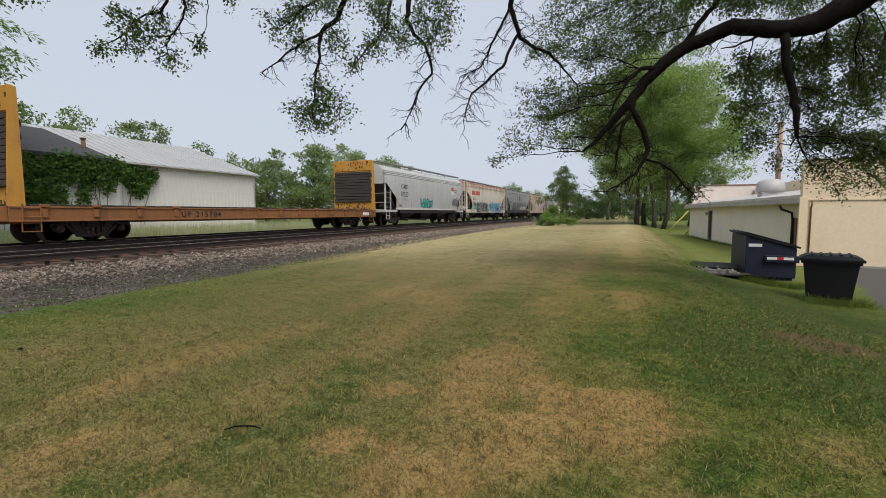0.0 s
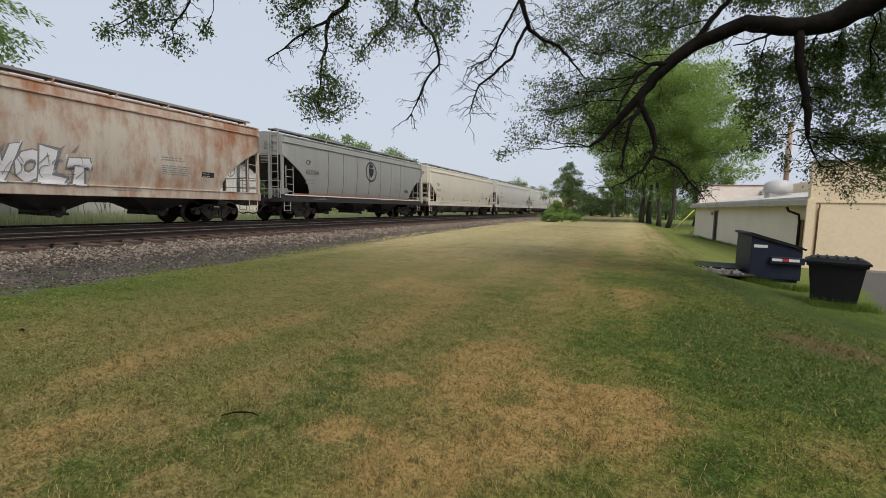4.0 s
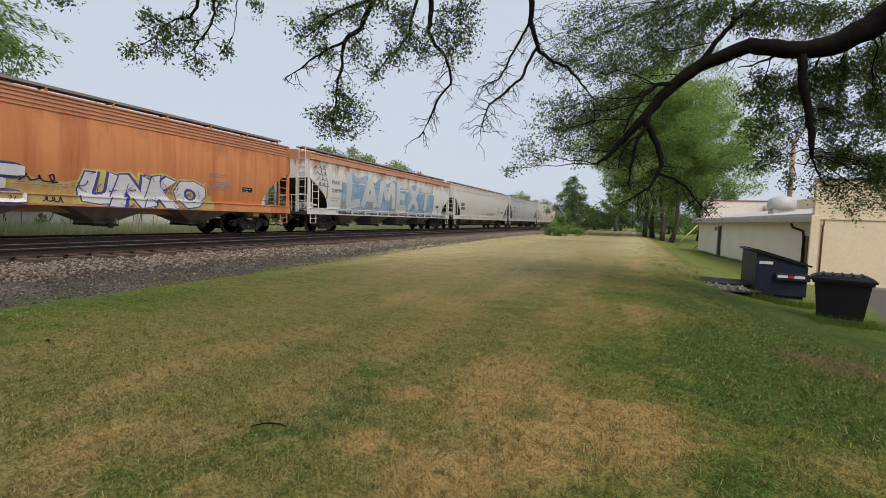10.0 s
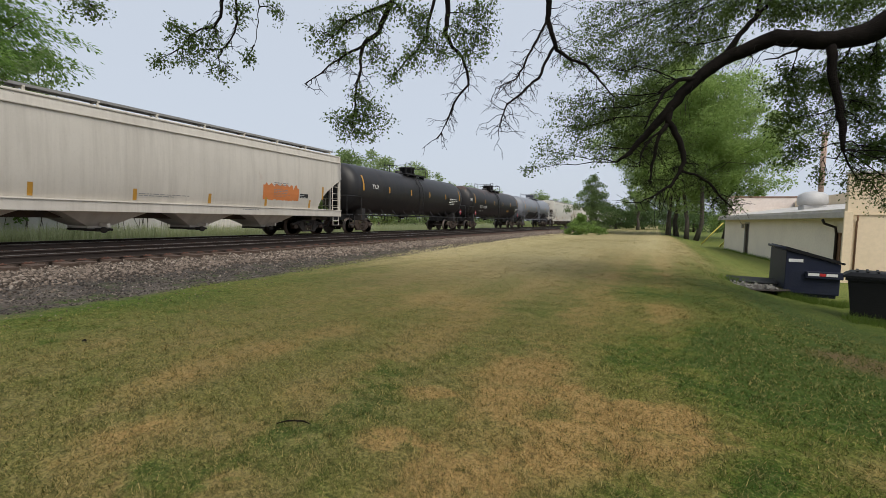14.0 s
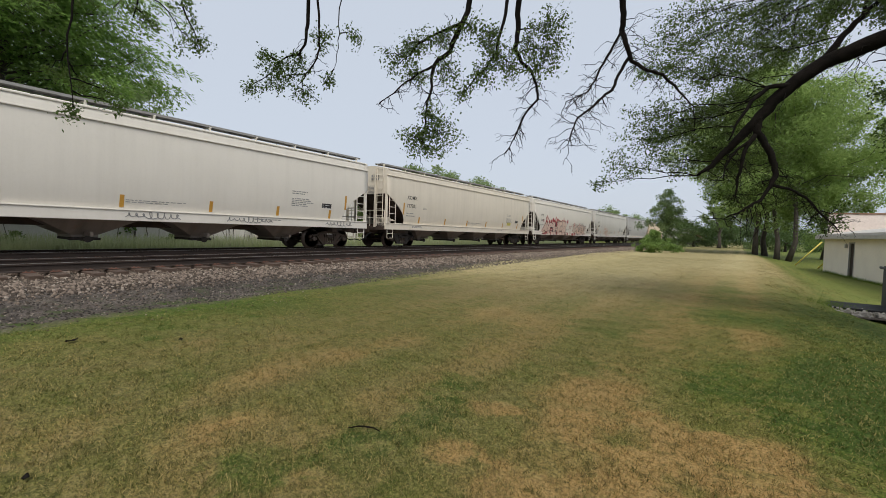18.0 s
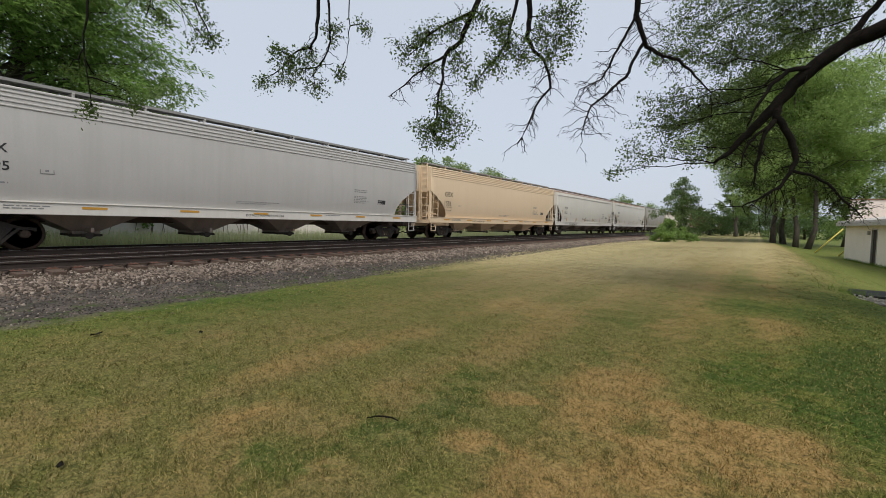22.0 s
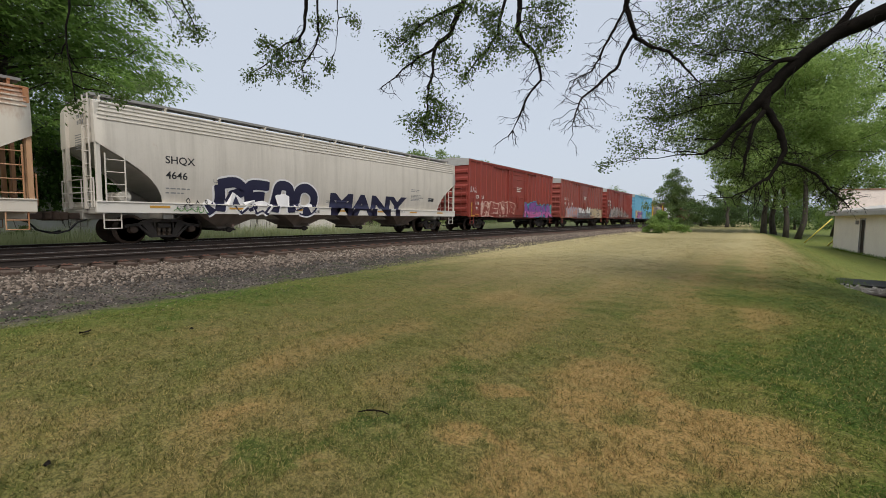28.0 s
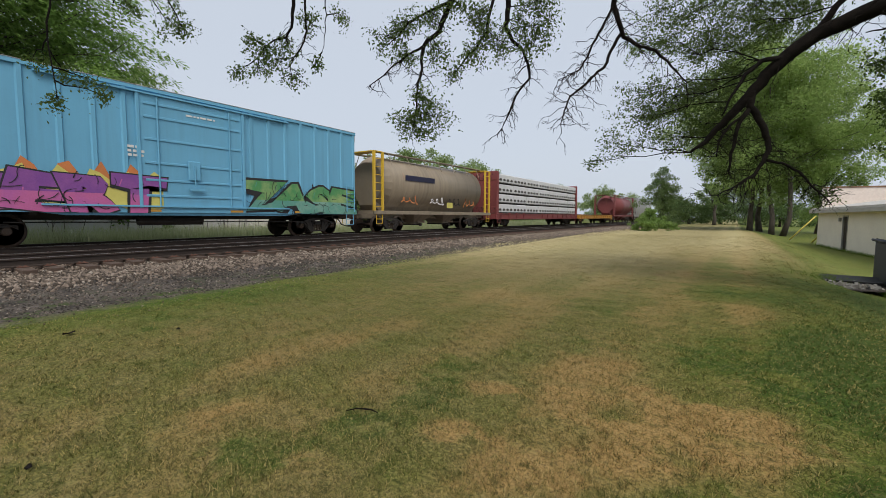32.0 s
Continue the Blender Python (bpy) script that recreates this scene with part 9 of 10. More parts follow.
marks(c, 18.3, "EQUX", "18457", y=1.45)
strokes(c, (((8.5, 0), (2, 2), (0, 6.5), (4, 10), (9, 9.7)), ((4.2, 10.5), (4.5, 13.5), (8, 14.5), (11, 11.5), (11, 5.5), (8.5, 1)),
            ((8.5, 1), (11, 10.5), (14.5, 13.7), (17.2, 10.5), (16.5, 7.5), (13, 7.5), (17.5, 6), (17.5, 0.5)), ((17.2, 11.5), (22.5, 12), (23, 7)),
            ((17.5, 0.5), (18.5, 4), (22.5, 4), (25.5, 6.5), (22, 6)), ((25, 6.5), (28, 11), (31, 10.5), (30.8, 7), (27, 5.5)),
            ((24.5, 0.5), (25, 4.5), (30, 7), (35, 6.5), (39, 1.5), (40, -1.6)), ((10, 0.5), (16, -0.5), (17, -1.5), (22, -0.9), (25, -1.7), (28, 0))),
        -4.5, 1.2, 0.061, 0.08, M["tag_orange"], P, label="thin orange outlined bubble letters")
c = add(covered_hopper("covered_hopper", 425.5, 444.3, M["p_silver"], "satin grey covered hopper with ribbed top and yellow sill tape", ribs=True, cut=(1.55, 2.5), tape="sill", sill=M["p_white2"]))
marks(c, 18.8, "WFRX", "884895", size=0.33, y=1.48, z=2.55, drop=0.45)
write(c, "sill_lettering", "DO NOT HAMMER ON CAR", -0.6, 1.08, 0.13, M["mark_black"], None, 1.552)
c = add(covered_hopper("covered_hopper", 445.6, 464.6, M["p_tan"], "beige covered hopper with ribbed top and yellow sill tape", ribs=True, cut=(1.55, 2.5), tape="sill", slope=M["p_tan"], under=M["p_tan"]))
marks(c, 19.0, "GISX", "1556", size=0.4, y=1.46, z=2.6, drop=0.55, weights=False)
write(c, "weight_lettering", "LD LMT 219500", -8.04, 1.9, 0.125, M["mark_black"], P)
write(c, "weight_lettering", "LT WT   66500", -8.04, 1.72, 0.125, M["mark_black"], P)
write(c, "sill_lettering", "DO NOT HAMMER ON CAR", -4.83, 1.08, 0.13, M["mark_black"], None, 1.552)
c = add(covered_hopper("covered_hopper", 465.3, 484.8, M["p_whiteband"], "long white covered hopper with rusty roof and scribbles", tape="vertical"))
marks(c, 19.5, "WLPX", "10163", size=0.33, y=2.15, z=2.6)
for k, (y, z, w) in enumerate(((-2.1, 1.5, 1.6), (1.6, 1.45, 1.2), (-6.2, 1.05, 2.4))):
    scrawl(c, y, z, w, 0.45 if k < 2 else 0.22, M["mark_black"], P if k < 2 else None, 1.552, 60 + k, 0.022)
c = add(covered_hopper("covered_hopper", 486.0, 505.0, M["p_whiteband"], "white covered hopper with a rust-tinged roof edge"))
marks(c, 19.0, "MBLX", "53568")
c = add(covered_hopper("covered_hopper", 506.2, 524.4, M["p_panel"], "stained grey covered hopper with dark vertical seams", bays=4, cut=(1.6, 2.4), seams=9))
marks(c, 18.2, "CEFX", "60952")
for y in (3.0, 7.1):
    bm = bmesh.new()
    bm.faces.new([bm.verts.new((1.52, y + 0.22 * math.cos(i * 0.45), 1.75 + 0.17 * math.sin(i * 0.45))) for i in range(14)])
    part("round_sticker", bm, M["tag_yellow"], c, "round yellow sticker")
# 27
c = add(covered_hopper("covered_hopper", 525.7, 544.6, M["p_utc"], "cream covered hopper with rusty top and teal and olive graffiti", ribs=True, cut=(1.7, 2.5), frame=M["p_rusty"], slope=M["p_utc"], tape=""))
patch(c, "yellow_plate", -7.89, -6.83, 2.49, 2.92, M["reflect"], P, label="yellow company plate")
write(c, "plate_mark", "UTCX", -7.75, 2.6, 0.26, M["mark_black"], P, lift=0.012, bold=0.008)
write(c, "car_number", "53677", -7.86, 2.04, 0.3, M["mark_black"], P, bold=0.004, spacing=1.15)
bars(c, -7.86, 1.85, 0.9, 1, M["mark_grey"], P, h=0.08, gap=0.06)
blobs(c, "graffiti_bubbles", -7.3, -0.2, 1.9, 2.2, 13, 0.14, 0.3, M["tag_blue"], P, seed=8, label="blue sprayed bubbles")
blobs(c, "graffiti_bubbles", -7.8, -6.4, 1.1, 1.8, 7, 0.14, 0.26, M["tag_blue"], P, seed=9)
blobs(c, "graffiti_bubbles", -7.2, -0.2, 1.75, 2.2, 9, 0.1, 0.2, M["tag_pink"], P, lift=0.003, seed=10)
graffiti(c, "NATSEN", -6.4, 1.0, 6.0, 1.15, "tag_teal", "tag_deepgreen", P, seed=5, label="teal graffiti letters with blue bubbles", shine="tag_white", outer="tag_blue")
blobs(c, "graffiti_bubbles", 0.0, 6.7, 1.95, 2.15, 12, 0.1, 0.2, M["tag_pink"], P, seed=11, label="pink sprayed bubbles")
graffiti(c, "CHARSE", 0.14, 1.0, 6.5, 1.15, "tag_olive", "mark_black", P, seed=7, label="olive graffiti letters on pink", second="tag_yellow", shine=None, outer="tag_pink")
bars(c, 5.0, 2.7, 1.2, 6, M["mark_grey"], P, h=0.04, gap=0.03)
# 28
c = add(covered_hopper("covered_hopper", 545.8, 565.0, M["p_dirty"], "cream-grey covered hopper with ribbed top and dark navy graffiti", ribs=True, cut=(1.75, 2.6), tape="sill", slope=M["p_panel"], sill=M["p_white"]))
marks(c, 19.2, "SHQX", "4646", size=0.34, y=2.0, z=2.57, drop=0.45)
WILD = (((2, 0), (2.4, 5), (2, 9.6)), ((1.6, 9.6), (8, 10.8), (11, 8), (6, 5.6)), ((5, 5.6), (8.5, 3.6), (11.5, 0)), ((0, 3), (-1.6, 1), (-3.2, 0)),
        ((15, 0.6), (13.6, 5), (14, 10), (22, 10.2)), ((14, 5.2), (17, 6), (20, 6)), ((15, 0.6), (19, 2), (22, 0)),
        ((24, 0), (25, 6), (26.5, 10.6), (31, 10), (31.6, 5), (32, 0)), ((25, 4.6), (28, 5), (31, 4.6)),
        ((36, 1.2), (34.6, 5), (36, 9.4), (40, 10.4), (43.6, 7.6), (43.4, 3), (40, 0.6), (36, 1.2)))
strokes(c, WILD, -6.05, 1.08, 0.1, 0.1, M["tag_white"], P, 0.52, "white edges of the sprayed letters", 0.004)
strokes(c, WILD, -6.05, 1.08, 0.1, 0.1, M["tag_navy"], P, 0.38, "navy wild-style graffiti letters", 0.014)
write(c, "graffiti_letters", "MANY", -0.77, 0.98, 1.0, M["tag_navy"], P, 1.55, 0.014, 0.05, 0.0, 5.4, 1.03, "wide navy block letters", 0.0, 1, 0.95)
write(c, "graffiti_date", "2018", -1.8, 1.08, 0.2, M["mark_black"], None, 1.556)
scrawl(c, -7.1, 1.2, 0.9, 0.34, M["mark_black"], None, 1.56, seed=70)
scrawl(c, -7.4, 1.02, 1.1, 0.25, M["tag_green"], None, 1.556, seed=71)


# boxcars
def boxcar(name, a, b, paint, label, roof="roof_galv", top=4.92):
    L = b - a
    h = L / 2
    car = thing(name, pose(X_TRAIN, (a + b) / 2, RAIL_Z), label, "boxcar", "cars of the freight train")
    key = round(L, 1)

    def shell(bm):
        box(bm, -1.5, 1.5, -h + 0.06, h - 0.06, 1.05, top - 0.02)
    piece("body", ("boxbody", key, top), shell, paint, car)

    def roofing(bm):
        loft(bm, [[(-1.56, y, top - 0.03), (1.56, y, top - 0.03), (1.56, y, top), (0, y, top + 0.16), (-1.56, y, top)] for y in (-h, h)])
        for i in range(14):
            y = -h + 0.4 + i * (L - 0.8) / 13
            loft(bm, [[(-1.5, yy, top + 0.0), (1.5, yy, top + 0.0), (1.5, yy, top + 0.03), (0, yy, top + 0.2), (-1.5, yy, top + 0.03)] for yy in (y - 0.05, y + 0.05)])
    piece("roof", ("boxroof", key, top), roofing, M[roof], car, "pale galvanised panel roof")
    for s in (-1, 1):
        def sill(bm):
            box(bm, 1.46, 1.56, -h, h, 0.98, 1.16, 0.01)
            box(bm, 1.44, 1.56, -h, h, top - 0.14, top, 0.01)
            loft(bm, [[(x, p, q) for p, q in ((-4.2, 0.98), (-3.6, 0.9), (3.6, 0.9), (4.2, 0.98))] for x in (1.46, 1.5)])
        piece("side_sill", ("boxsill", key, top), sill, paint, car, "", pose(0, 0, 0, 0, 0, 0 if s > 0 else 180))
    rib = shared(("boxrib", top), lambda bm: loft(bm, [[(1.495, -0.09, z), (1.55, -0.05, z), (1.55, 0.05, z), (1.495, 0.09, z)] for z in (1.16, top - 0.14)]))
    door = 1.75
    ribs = [y for y in np.linspace(-h + 0.12, -door - 0.35, 8)] + [y for y in np.linspace(door + 0.35, h - 0.12, 8)]
    for s in (0, 180):
        for y in ribs:
            o = part("side_rib", rib, paint, car)
            o.matrix_basis = pose(0, 0, 0, 0, 0, s) @ pose(0, y, 0)

        def plug(bm):
            box(bm, 1.49, 1.56, -door + 0.05, door - 0.05, 1.14, top - 0.2, 0.015)
        d = piece("door", ("boxdoor", top), plug, paint, car, "ribbed plug door", pose(0, 0, 0, 0, 0, s))

        for z in (1.5, 2.0, 2.55, 3.3, 4.0, top - 0.55):
            piece("door_bar", "door_bar", lambda bm: box(bm, 1.56, 1.585, -door + 0.15, door - 0.15, 0, 0.08, 0.01), paint, d, "", pose(0, 0, z))
        for y in (-door + 0.55, door - 0.55):
            piece("lock_rod", ("lock_rod", top), lambda bm: tube(bm, [(1.6, 0, 1.2), (1.6, 0, top - 0.3)], 0.025, 6), paint, d, "", pose(0, y, 0))
        for y in (-door, door):
            piece("door_post", ("door_post", top), lambda bm: box(bm, 1.5, 1.6, -0.05, 0.05, 1.14, top - 0.2, 0.01), paint, car, "", pose(0, 0, 0, 0, 0, s) @ pose(0, y, 0))
        for z in (1.17, top - 0.24):
            piece("door_track", "doorrail", lambda bm: box(bm, 1.5, 1.62, -door - 2.4, door + 2.0, 0, 0.05), paint, car, "", pose(0, 0, 0, 0, 0, s) @ pose(0, 0, z))

        def crank(bm):
            box(bm, 1.58, 1.64, -0.3, 0.1, 2.1, 2.75, 0.02)
            tube(bm, [(1.66, -0.1, 1.9), (1.66, -0.1, 2.6)], 0.02, 6)
            box(bm, 1.62, 1.68, -0.3, 0.2, 1.75, 1.82)
        piece("lock_gear", "crank", crank, paint, d)
    for s in (-1, 1):
        def end(bm):
            box(bm, -1.5, 1.5, -0.03, 0.05, 1.05, top - 0.02)
        wall = piece("end_wall", ("boxend", top), end, paint, car, "corrugated end", pose(0, s * (h - 0.05), 0, 0, 0, 0 if s < 0 else 180))
        for k in range(6):
            piece("end_rib", "end_rib", lambda bm: loft(bm, [[(x, -0.028, 0), (x, -0.1, 0.1), (x, -0.1, 0.24), (x, -0.028, 0.36)] for x in (-1.42, 1.42)]), paint, wall, "", pose(0, 0, 1.3 + k * 0.52))

        def plate(bm):
            box(bm, -1.5, 1.5, -0.045, 0.0, top - 0.42, top - 0.02)
        piece("end_panel", ("boxplate", top), plate, M[roof], car, "pale end panel", pose(0, s * (h - 0.03), 0, 0, 0, 0 if s < 0 else 180))
        for q in (-1, 1):
            piece("side_ladder", "box_ladder", ladder_mesh(1.4, 0.5, 4), paint, car, "", pose(q * 1.6, s * (h - 0.4), 1.1))
            piece("step", "stirrup", stirrup, paint, car, "", pose(q * 1.54, s * (h - 0.4), 0.5))
        piece("end_ladder", "box_end_ladder", ladder_mesh(2.0, 0.42, 5, "x"), paint, car, "", pose(-s * 1.2, s * (h + 0.14), 1.1))
        bm = bmesh.new()
        box(bm, -0.9, 0.9, s * (h + 0.3) - 0.25, s * (h + 0.3) + 0.25, 1.12, 1.16)
        box(bm, -0.3, 0.3, s * (h + 0.2) - 0.5, s * (h + 0.2) + 0.55, 0.78, 1.04, 0.02)
        part("end_platform", bm, M["iron_brown"], car)
        coupler(car, s * (h + 0.5), s)
        truck(car, s * (h - 2.0))
    bm = bmesh.new()
    box(bm, -0.3, 0.3, -h, h, 0.75, 1.04, 0.02)
    for k in range(7):
        y = -h + 1.2 + k * (L - 2.4) / 6
        box(bm, -1.45, 1.45, y - 0.08, y + 0.08, 0.9, 1.05)
    tube(bm, [(1.2, -h + 2.8, 0.7), (1.2, h - 2.8, 0.66)], 0.02, 5)
    tube(bm, [(0.6, -1.5, 0.72), (0.6, 0.6, 0.72)], 0.16, 12)
    part("underframe", bm, M["iron"], car)
    for k in range(6):
        y = -h + 0.5 + k * (L - 1.0) / 5
        piece("reflector", "box_tape", lambda bm: box(bm, 1.562, 1.567, -0.25, 0.25, 1.02, 1.1), M["reflect"], car, "", pose(0, y, 0))
    return car


X = 1.556
c = add(boxcar("boxcar", 566.6, 581.9, M["p_box"], "dark red boxcar with pale, pink and blue graffiti"))
for s, y, z, q in (("CR", -6.75, 2.26, 0.33), ("LE", -5.95, 2.26, 0.33), ("119", -6.78, 1.8, 0.33), ("513", -5.95, 1.84, 0.22)):
    write(c, "car_number", s, y, z, q, M["mark_white"], None, X, bold=0.005)
bars(c, -6.75, 1.62, 0.4, 2, M["mark_white"], None, X, 0.06, 0.04, 4)
patch(c, "yellow_strip", -7.38, -7.24, 1.1, 2.0, M["reflect"], None, X)
patch(c, "orange_panel", -6.85, -6.35, 1.0, 1.2, M["tag_orange"], None, X)
rk = random.Random(12)
for k in range(40):
    y, z = rk.uniform(-6.0, -0.7), 1.02 + 0.115 * rk.randint(0, 8)
    patch(c, "sprayed_brick", y, y + rk.uniform(0.15, 0.4), z, z + 0.1, M["tag_peach"], None, X, lift=0.004)
patch(c, "graffiti_field", -6.1, -0.5, 0.99, 2.15, M["tag_fogred"], None, X, lift=0.003, ragged=0.4, seed=9, label="blotchy pale sprayed field")
graffiti(c, "HEATE", -5.6, 1.0, 4.8, 1.1, "p_box", "tag_peach", None, X, seed=3, label="red graffiti letters with pale edges", shine="tag_peach")
graffiti(c, "NESAR", 1.25, 0.98, 5.9, 1.2, "tag_purple", "tag_navy", None, 1.6, seed=4, back="tag_teal", label="purple and pink graffiti letters on teal", second="tag_pink", outer="tag_blue")
bars(c, -0.35, 3.35, 1.0, 3, M["mark_white"], None, 1.59, 0.09, 0.05)
scrawl(c, -7.55, 2.55, 0.9, 0.65, M["tag_white"], None, X, 81, 0.035)
c = add(boxcar("boxcar", 584.3, 599.5, M["p_box2"], "faded red boxcar with patchy grey and tan graffiti"))
for s, y, z in (("AO", -6.75, 2.8), ("K", -5.7, 2.8), ("47", -6.65, 2.3), ("32", -5.55, 2.3), ("59", -4.5, 2.3)):
    write(c, "car_number", s, y, z, 0.41, M["mark_white"], None, X, bold=0.005)
patch(c, "graffiti_field", -6.24, -1.89, 1.0, 2.25, M["tag_fog"], None, 1.558, lift=0.005, ragged=0.35, seed=5, label="blotchy blue and orange sprayed field")
graffiti(c, "ISON", -2.05, 1.0, 4.0, 1.15, "tag_white", "mark_black", None, 1.6, seed=7, label="white and black graffiti letters", second="tag_grey")
graffiti(c, "DACS", 2.0, 1.0, 5.4, 1.15, "tag_tan", "tag_navy", None, X, seed=8, back="tag_fogtan", label="tan graffiti letters", second="tag_fogtan")
bars(c, -0.35, 3.35, 1.0, 3, M["mark_white"], None, 1.59, 0.09, 0.05)
c = add(boxcar("boxcar", 601.7, 616.9, M["p_box"], "dark red boxcar with grey ghost-like graffiti"))
for s, y0, y1, z in (("HK", -7.05, -6.51, 3.16), ("RX", -6.12, -5.7, 3.14), ("50", -6.9, -6.52, 2.68), ("63", -6.12, -5.74, 2.67)):
    patch(c, "mark_panel", y0, y1, z, z + 0.27, M["mark_white"], None, X - 0.002)
    write(c, "car_number", s, y0 + 0.05, z + 0.05, 0.3, M["mark_black"], None, X, bold=0.004, width=y1 - y0 - 0.1, height=0.18)
patch(c, "dark_panel", -5.49, -5.1, 2.68, 2.86, M["mark_black"], None, X)
bars(c, -6.1, 2.45, 0.5, 2, M["mark_white"], None, X, 0.07, 0.05, 4)
bars(c, -7.1, 2.4, 0.45, 2, M["mark_white"], None, X, 0.07, 0.05, 5)
bars(c, -7.2, 2.05, 0.6, 6, M["mark_white"], None, X, 0.05, 0.035, 6)
BUBBLE = (((3, 9.6), (1.6, 7.2), (4, 5), (8, 6.4), (10.6, 4), (13, 0.6)), ((11, 4), (16, 1.6), (21.6, 5), (22, 9.6), (18, 11.2), (14, 8.6), (12, 4)),
          ((28, 2), (29, 8.6), (32, 11), (37, 10)), ((30, 5.4), (34, 6), (38, 7)), ((28, 2), (33, 1), (38, 2.6)),
          ((43, 0.8), (43.4, 7.6), (46, 10.6), (50, 8.6), (47, 5), (49.6, 3), (52, 0.4)),
          ((58, 1.4), (55.6, 5.6), (58, 10), (62.6, 9.6), (64, 5), (61.4, 1.4), (58, 1.4)), ((68, 7.6), (68.6, 2), (73, 1), (77, 4.6), (76, 9.4)))
patch(c, "graffiti_field", -5.7, 3.6, 0.99, 2.1, M["tag_foggrey"], None, X, lift=0.004, ragged=0.6, seed=11, label="blotchy grey and bone sprayed field")
strokes(c, BUBBLE, -5.65, 1.26, 0.101, 0.098, M["mark_black"], None, 0.66, "dark edges of the sprayed letters", 0.012, X + 0.008)
strokes(c, BUBBLE, -5.65, 1.26, 0.101, 0.098, M["tag_ghost"], None, 0.54, "bone-coloured round graffiti letters", 0.02, X + 0.008)
strokes(c, tuple(tuple((p + 0.9, q + 1.0) for p, q in l) for l in BUBBLE), -5.65, 1.26, 0.101, 0.098, M["tag_char"], None, 0.03, "thin charcoal shading lines", 0.027, X + 0.008)
leaf_fan(c, -5.5, 1.2, (178, 162, 146, 130, 114, 100), 1.25, "tag_grey", "mark_black", X, "grey sprayed leaves edged in black")
leaf_fan(c, 3.3, 1.12, (150, 128, 105, 85, 62, 38, 18), 0.95, "tag_ghost", "mark_black", X, "pale sprayed leaves edged in black")
leaf_fan(c, 4.9, 1.08, (160, 135, 110, 85, 60, 30), 0.85, "tag_ghost", "tag_char", X)
leaf_fan(c, 2.5, 1.3, (120, 95, 72, 50, 28), 0.9, "tag_grey", "mark_black", X)
leaf_fan(c, -5.2, 1.7, (170, 140, 118, 95, 70), 0.9, "tag_grey", "mark_black", X)
leaf_fan(c, 4.1, 1.3, (110, 80, 55, 30), 0.8, "tag_grey", "mark_black", X)
for k, y in enumerate((-5.0, -3.7, -2.9, -1.4, 0.2, 1.2)):
    bars(c, y, 2.25 + 0.1 * (k % 2), 0.5, 5, M["tag_white"], None, X + 0.02, 0.035, 0.05, 30 + k)
for k, y in enumerate((-4.4, -2.6, -0.8, 0.9, 2.4)):
    scrawl(c, y, 1.05, 0.9, 1.1, M["mark_black"], None, X + 0.03, 180 + k, 0.05)
scrawl(c, -7.4, 2.2, 0.8, 1.2, M["mark_black"], None, X, 82, 0.05)
scrawl(c, 6.5, 2.6, 0.7, 0.8, M["tag_white"], None, X, 83, 0.035)
bars(c, -0.35, 2.6, 0.9, 3, M["mark_white"], None, 1.59, 0.06, 0.05)
c = add(boxcar("boxcar", 619.0, 634.3, M["p_blue"], "bright pale blue boxcar with purple and green graffiti", top=4.96))
patch(c, "graffiti_flame", -7.0, -1.0, 0.99, 2.5, M["tag_orange"], None, X, lift=0.003, ragged=0.75, seed=4, label="orange sprayed flames")
patch(c, "graffiti_cloud", -6.9, -1.1, 0.99, 2.3, M["tag_yellow"], None, X, lift=0.0045, ragged=0.65, seed=5, label="yellow sprayed cloud")
graffiti(c, "UERT", -5.9, 0.98, 4.7, 1.15, "tag_purple", "mark_black", None, X, seed=3, label="magenta graffiti letters on yellow", second="tag_pink", shine="tag_pink")
graffiti(c, "ZASE", 1.83, 1.0, 5.6, 1.2, "tag_green", "mark_black", None, X, seed=5, label="green graffiti letters outlined in black", outer="mark_black", second="tag_seafoam", shine="tag_seafoam")
for w, y, z in (("CR", -6.38, 2.2), ("LE", -5.42, 2.2), ("64", -6.35, 1.8), ("09", -5.42, 1.8)):
    write(c, "car_number", w, y, z, 0.34, M["mark_white"], None, X, bold=0.005, spacing=1.2)
bars(c, -6.3, 1.62, 0.45, 2, M["mark_white"], None, X, 0.05, 0.05, 4)
bars(c, -2.06, 3.0, 0.5, 3, M["mark_white"], None, X, 0.1, 0.03)
bars(c, -0.3, 4.25, 1.0, 1, M["mark_white"], None, 1.57, 0.08)

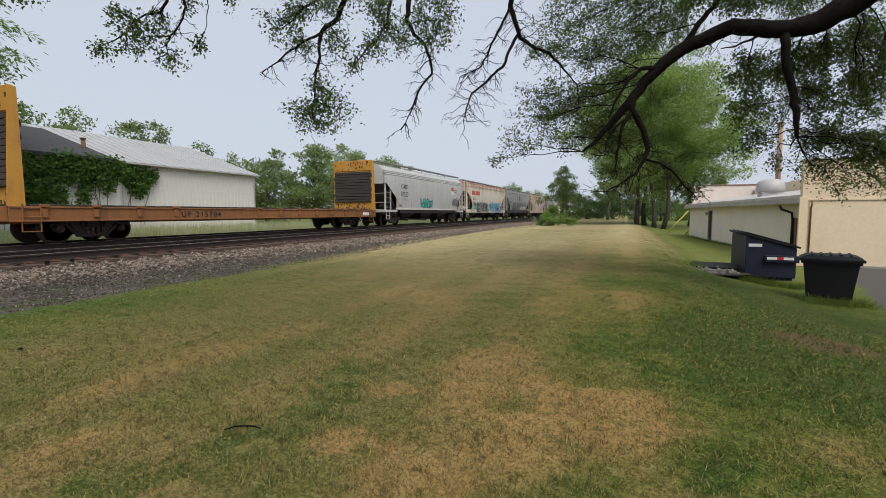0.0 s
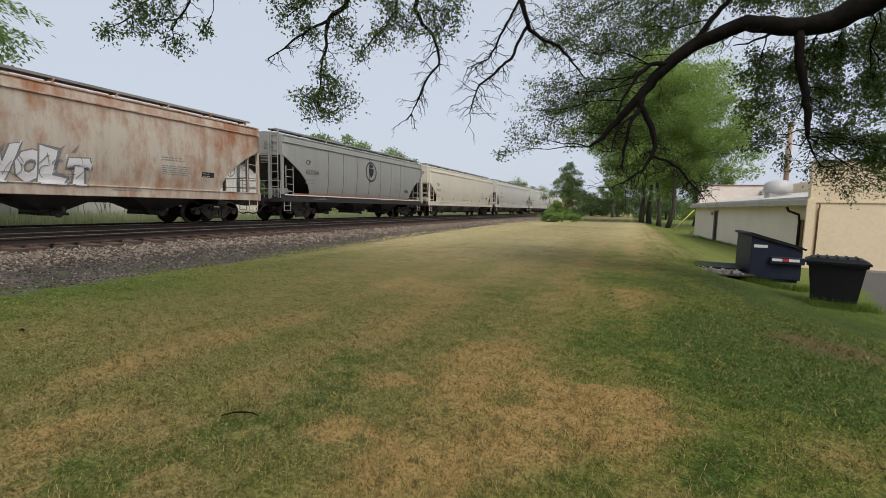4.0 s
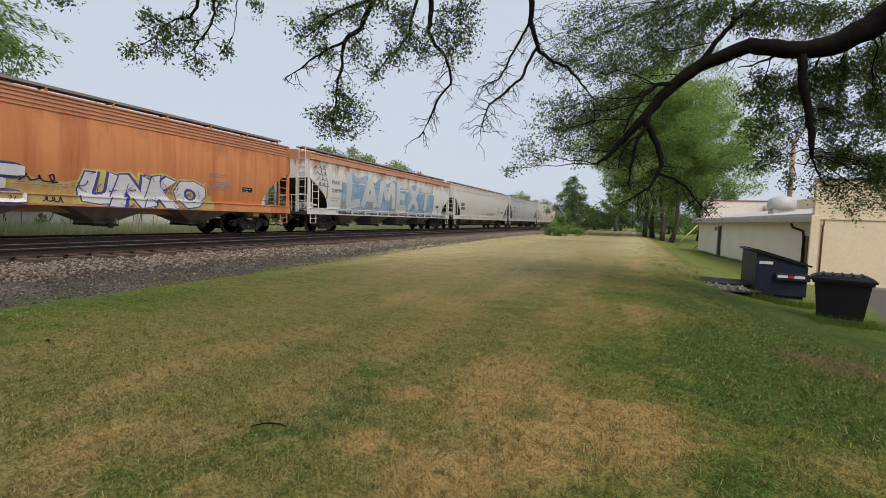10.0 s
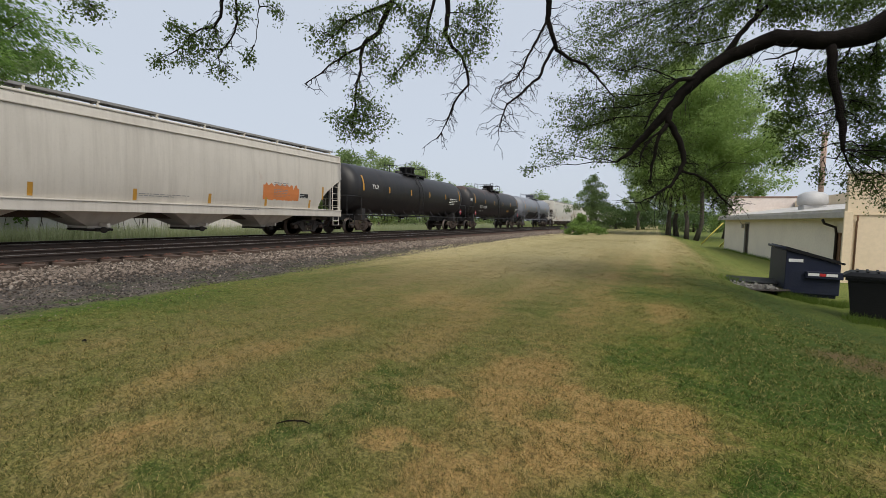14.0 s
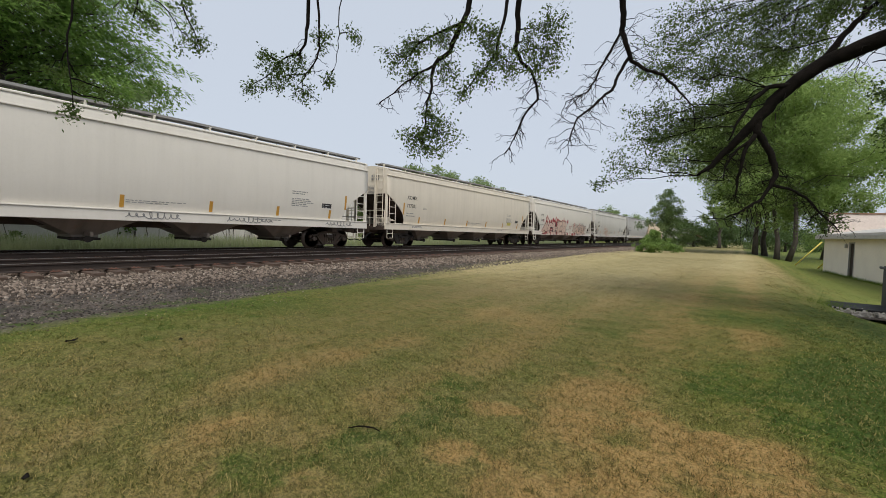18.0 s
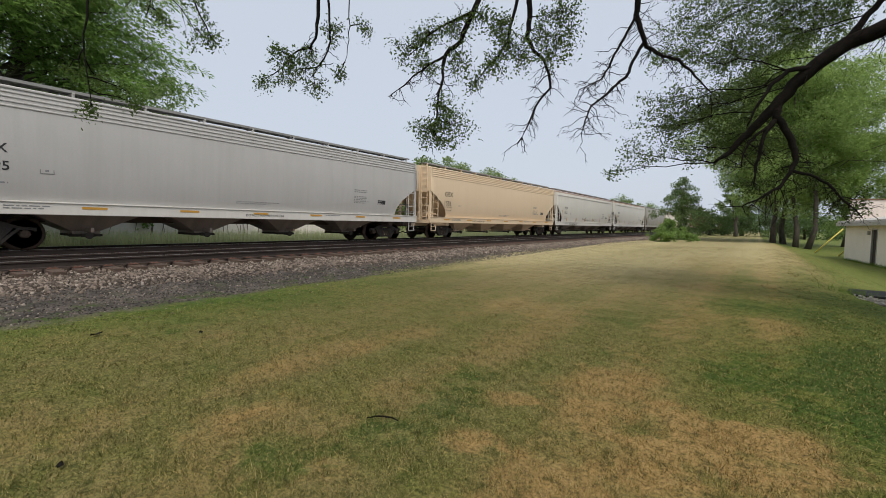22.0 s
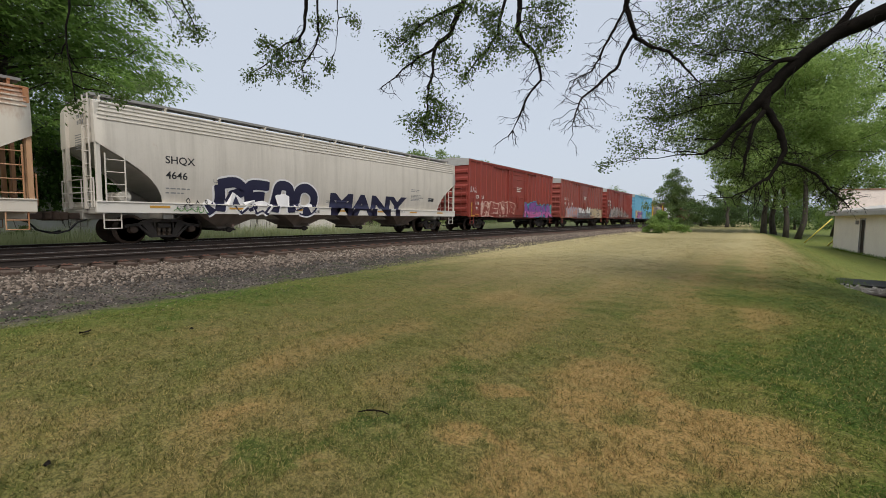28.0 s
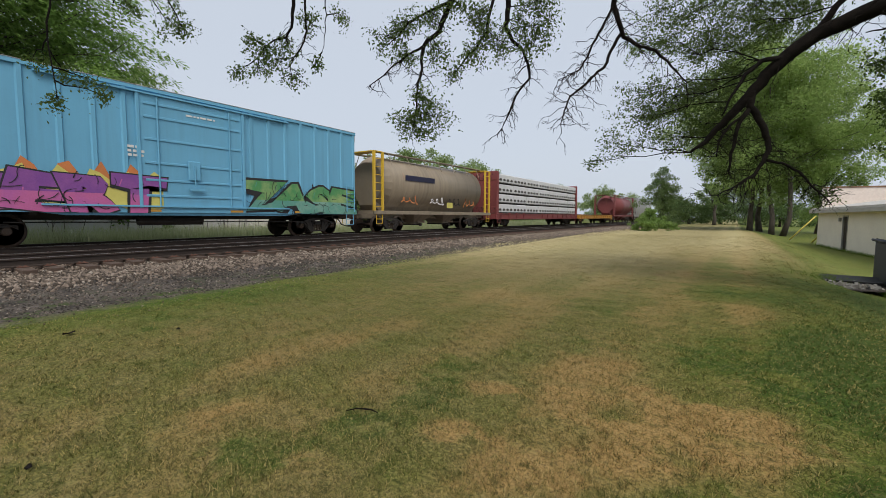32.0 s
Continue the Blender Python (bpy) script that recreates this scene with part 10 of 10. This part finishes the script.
# 33 on: round-sided hoppers with end frames
def round_hopper(yc, h, paint, trim, label):
    c = add(thing("covered_hopper", pose(X_TRAIN, yc, RAIL_Z), label, "freight car", "cars of the freight train"))
    bm = bmesh.new()
    ring = [(1.52 * math.cos(radians(t)), 2.75 + 1.5 * math.sin(radians(t))) for t in range(-60, 241, 15)]
    ring += [(-0.7, 1.1), (0.7, 1.1)]
    loft(bm, [[(x, y, z) for x, z in ring] for y in (-h + 1.5, h - 1.5)], smooth=True)
    for s in (-1, 1):
        loft(bm, [[(x, s * (h - 1.5), z) for x, z in ring], [(x * 0.8, s * (h - 1.0), 2.75 + (z - 2.75) * 0.75) for x, z in ring]])
    bmesh.ops.recalc_face_normals(bm, faces=list(bm.faces))
    part("body", bm, paint, c)
    bm = bmesh.new()
    for s in (-1, 1):
        box(bm, s * 1.5 - 0.06, s * 1.5 + 0.06, -h, h, 1.0, 1.2, 0.01)
        box(bm, -1.5, 1.5, s * (h - 0.1) - 0.1, s * (h - 0.1) + 0.1, 1.0, 1.2)
    box(bm, -0.3, 0.3, -h, h, 0.76, 1.05, 0.02)
    part("underframe", bm, paint, c)
    for s in (-1, 1):
        for q in (-1, 1):
            bm = bmesh.new()
            for yy in (h - 0.1, h - 0.75):
                box(bm, q * 1.45 - 0.06, q * 1.45 + 0.06, s * yy - 0.06, s * yy + 0.06, 1.1, 4.3)
            for k in range(7):
                tube(bm, [(q * 1.45, s * (h - 0.1), 1.4 + 0.42 * k), (q * 1.45, s * (h - 0.75), 1.4 + 0.42 * k)], 0.02, 5)
            part("end_frame", bm, trim, c, "ladder frame at the end")
            piece("step", "stirrup", stirrup, trim, c, "", pose(q * 1.52, s * (h - 0.42), 0.5))
        bm = bmesh.new()
        box(bm, -1.45, 1.45, s * (h - 0.42) - 0.35, s * (h - 0.42) + 0.35, 4.28, 4.33)
        part("end_platform", bm, trim, c)
        coupler(c, s * h, s)
        truck(c, s * (h - 1.9))
        bay = piece("hopper_bay", "round_bay", bay_mesh(2.6, 0.4), paint, c, "", pose(0, s * 1.6, 0))
        piece("outlet_gate", "outlet", outlet_mesh, M["iron"], bay)
        bm = bmesh.new()
        box(bm, s * 0.85 - 0.2, s * 0.85 + 0.2, -h + 0.7, h - 0.7, 4.36, 4.4)
        for k in range(7):
            y = -h + 1.6 + k * (2 * h - 3.2) / 6
            tube(bm, [(s * 1.1, y, 4.38), (s * 1.38, y, 3.75)], 0.022, 5)
        part("running_board", bm, paint, c)
    return c


c = round_hopper(642.1, 6.48, M["p_tanhop"], M["p_yellow"], "short sooty tan covered hopper with yellow end frames")
patch(c, "blue_lettering", -3.88, -0.97, 2.94, 3.24, M["tag_navy"], None, 1.53, label="worn blue lettering band")
for k, (y, m) in enumerate(((-4.2, "tag_orange"), (-1.4, "tag_white"), (0.6, "mark_black"), (2.6, "tag_orange"))):
    scrawl(c, y, 1.5, 1.6, 0.7, M[m], None, 1.44, 90 + k, 0.06)
patch(c, "yellow_tag", 0.5, 1.2, 1.45, 1.8, M["tag_yellow"], None, 1.46)

# 34: bulkhead flat with wrapped bundles
c = add(bulkhead_flat("bulkhead_flatcar", 649.6, 670.6, M["p_maroon"], M["p_maroon"], "maroon bulkhead flatcar loaded with white-wrapped bundles", planks=False))
rk = random.Random(77)
for k in range(4):
    for j in range(7):
        y0 = -10.0 + j * 2.88
        z0 = 1.25 + k * 0.8
        bm = bmesh.new()
        box(bm, -1.42, 1.42, y0, y0 + 2.8, z0, z0 + 0.66, 0.05)
        b = part("wrapped_bundle", bm, M["wrap"], c, "white plastic-wrapped bundle")
        b.matrix_basis = pose(rk.uniform(-0.03, 0.03), 0, 0)
        bm = bmesh.new()
        for q in range(4):
            yy = y0 + 0.35 + q * 0.68
            loft(bm, [[(x, yy + p, z0 + r) for p, r in ((-0.26, 0.2), (-0.12, 0.32), (0.12, 0.32), (0.26, 0.2), (0.12, 0.13), (-0.12, 0.13))] for x in (1.36, 1.435)])
            box(bm, -1.4, 1.4, yy - 0.05, yy + 0.05, z0 - 0.09, z0)
        part("bundle_gaps", bm, M["lumber_end"], b)
# 35: empty flat, 36: maroon short hopper
c = add(bulkhead_flat("flatcar", 671.6, 688.4, M["p_flat"], M["p_flat"], "empty low orange flatcar", front=False, rear=False))
c = round_hopper(697.2, 7.6, M["p_maroon"], M["p_maroon"], "dull maroon round-sided covered hopper")
c = add(covered_hopper("covered_hopper", 706.0, 725.0, M["p_lgrey"], "plain grey covered hopper at the train's end"))


# ---- what moves: the train rolls past at a steady 19.3 m/s ----
def motions():
    travel = [(0.0, 0.0), (8.0, 155.06), (16.0, 309.79), (24.0, 464.05), (32.0, 618.81)]
    for car in CARS:
        x, y, z = car.matrix_basis.translation
        walk(car, [(t, pose(x, y - s, z)) for t, s in travel])
    # every wheelset turns with the train's speed; they share one turning
    step = 1 / 30
    rows = [(k * step, pose(0, 0, 0, math.degrees(19.33 * k * step / 0.457) % 360)) for k in range(961)]
    walk(WHEELSETS[0], rows)
    first = WHEELSETS[0].animation_data
    for w in WHEELSETS[1:]:
        w.rotation_mode = "QUATERNION"
        ad = w.animation_data_create()
        ad.action = first.action
        ad.action_slot = first.action_slot


motions()
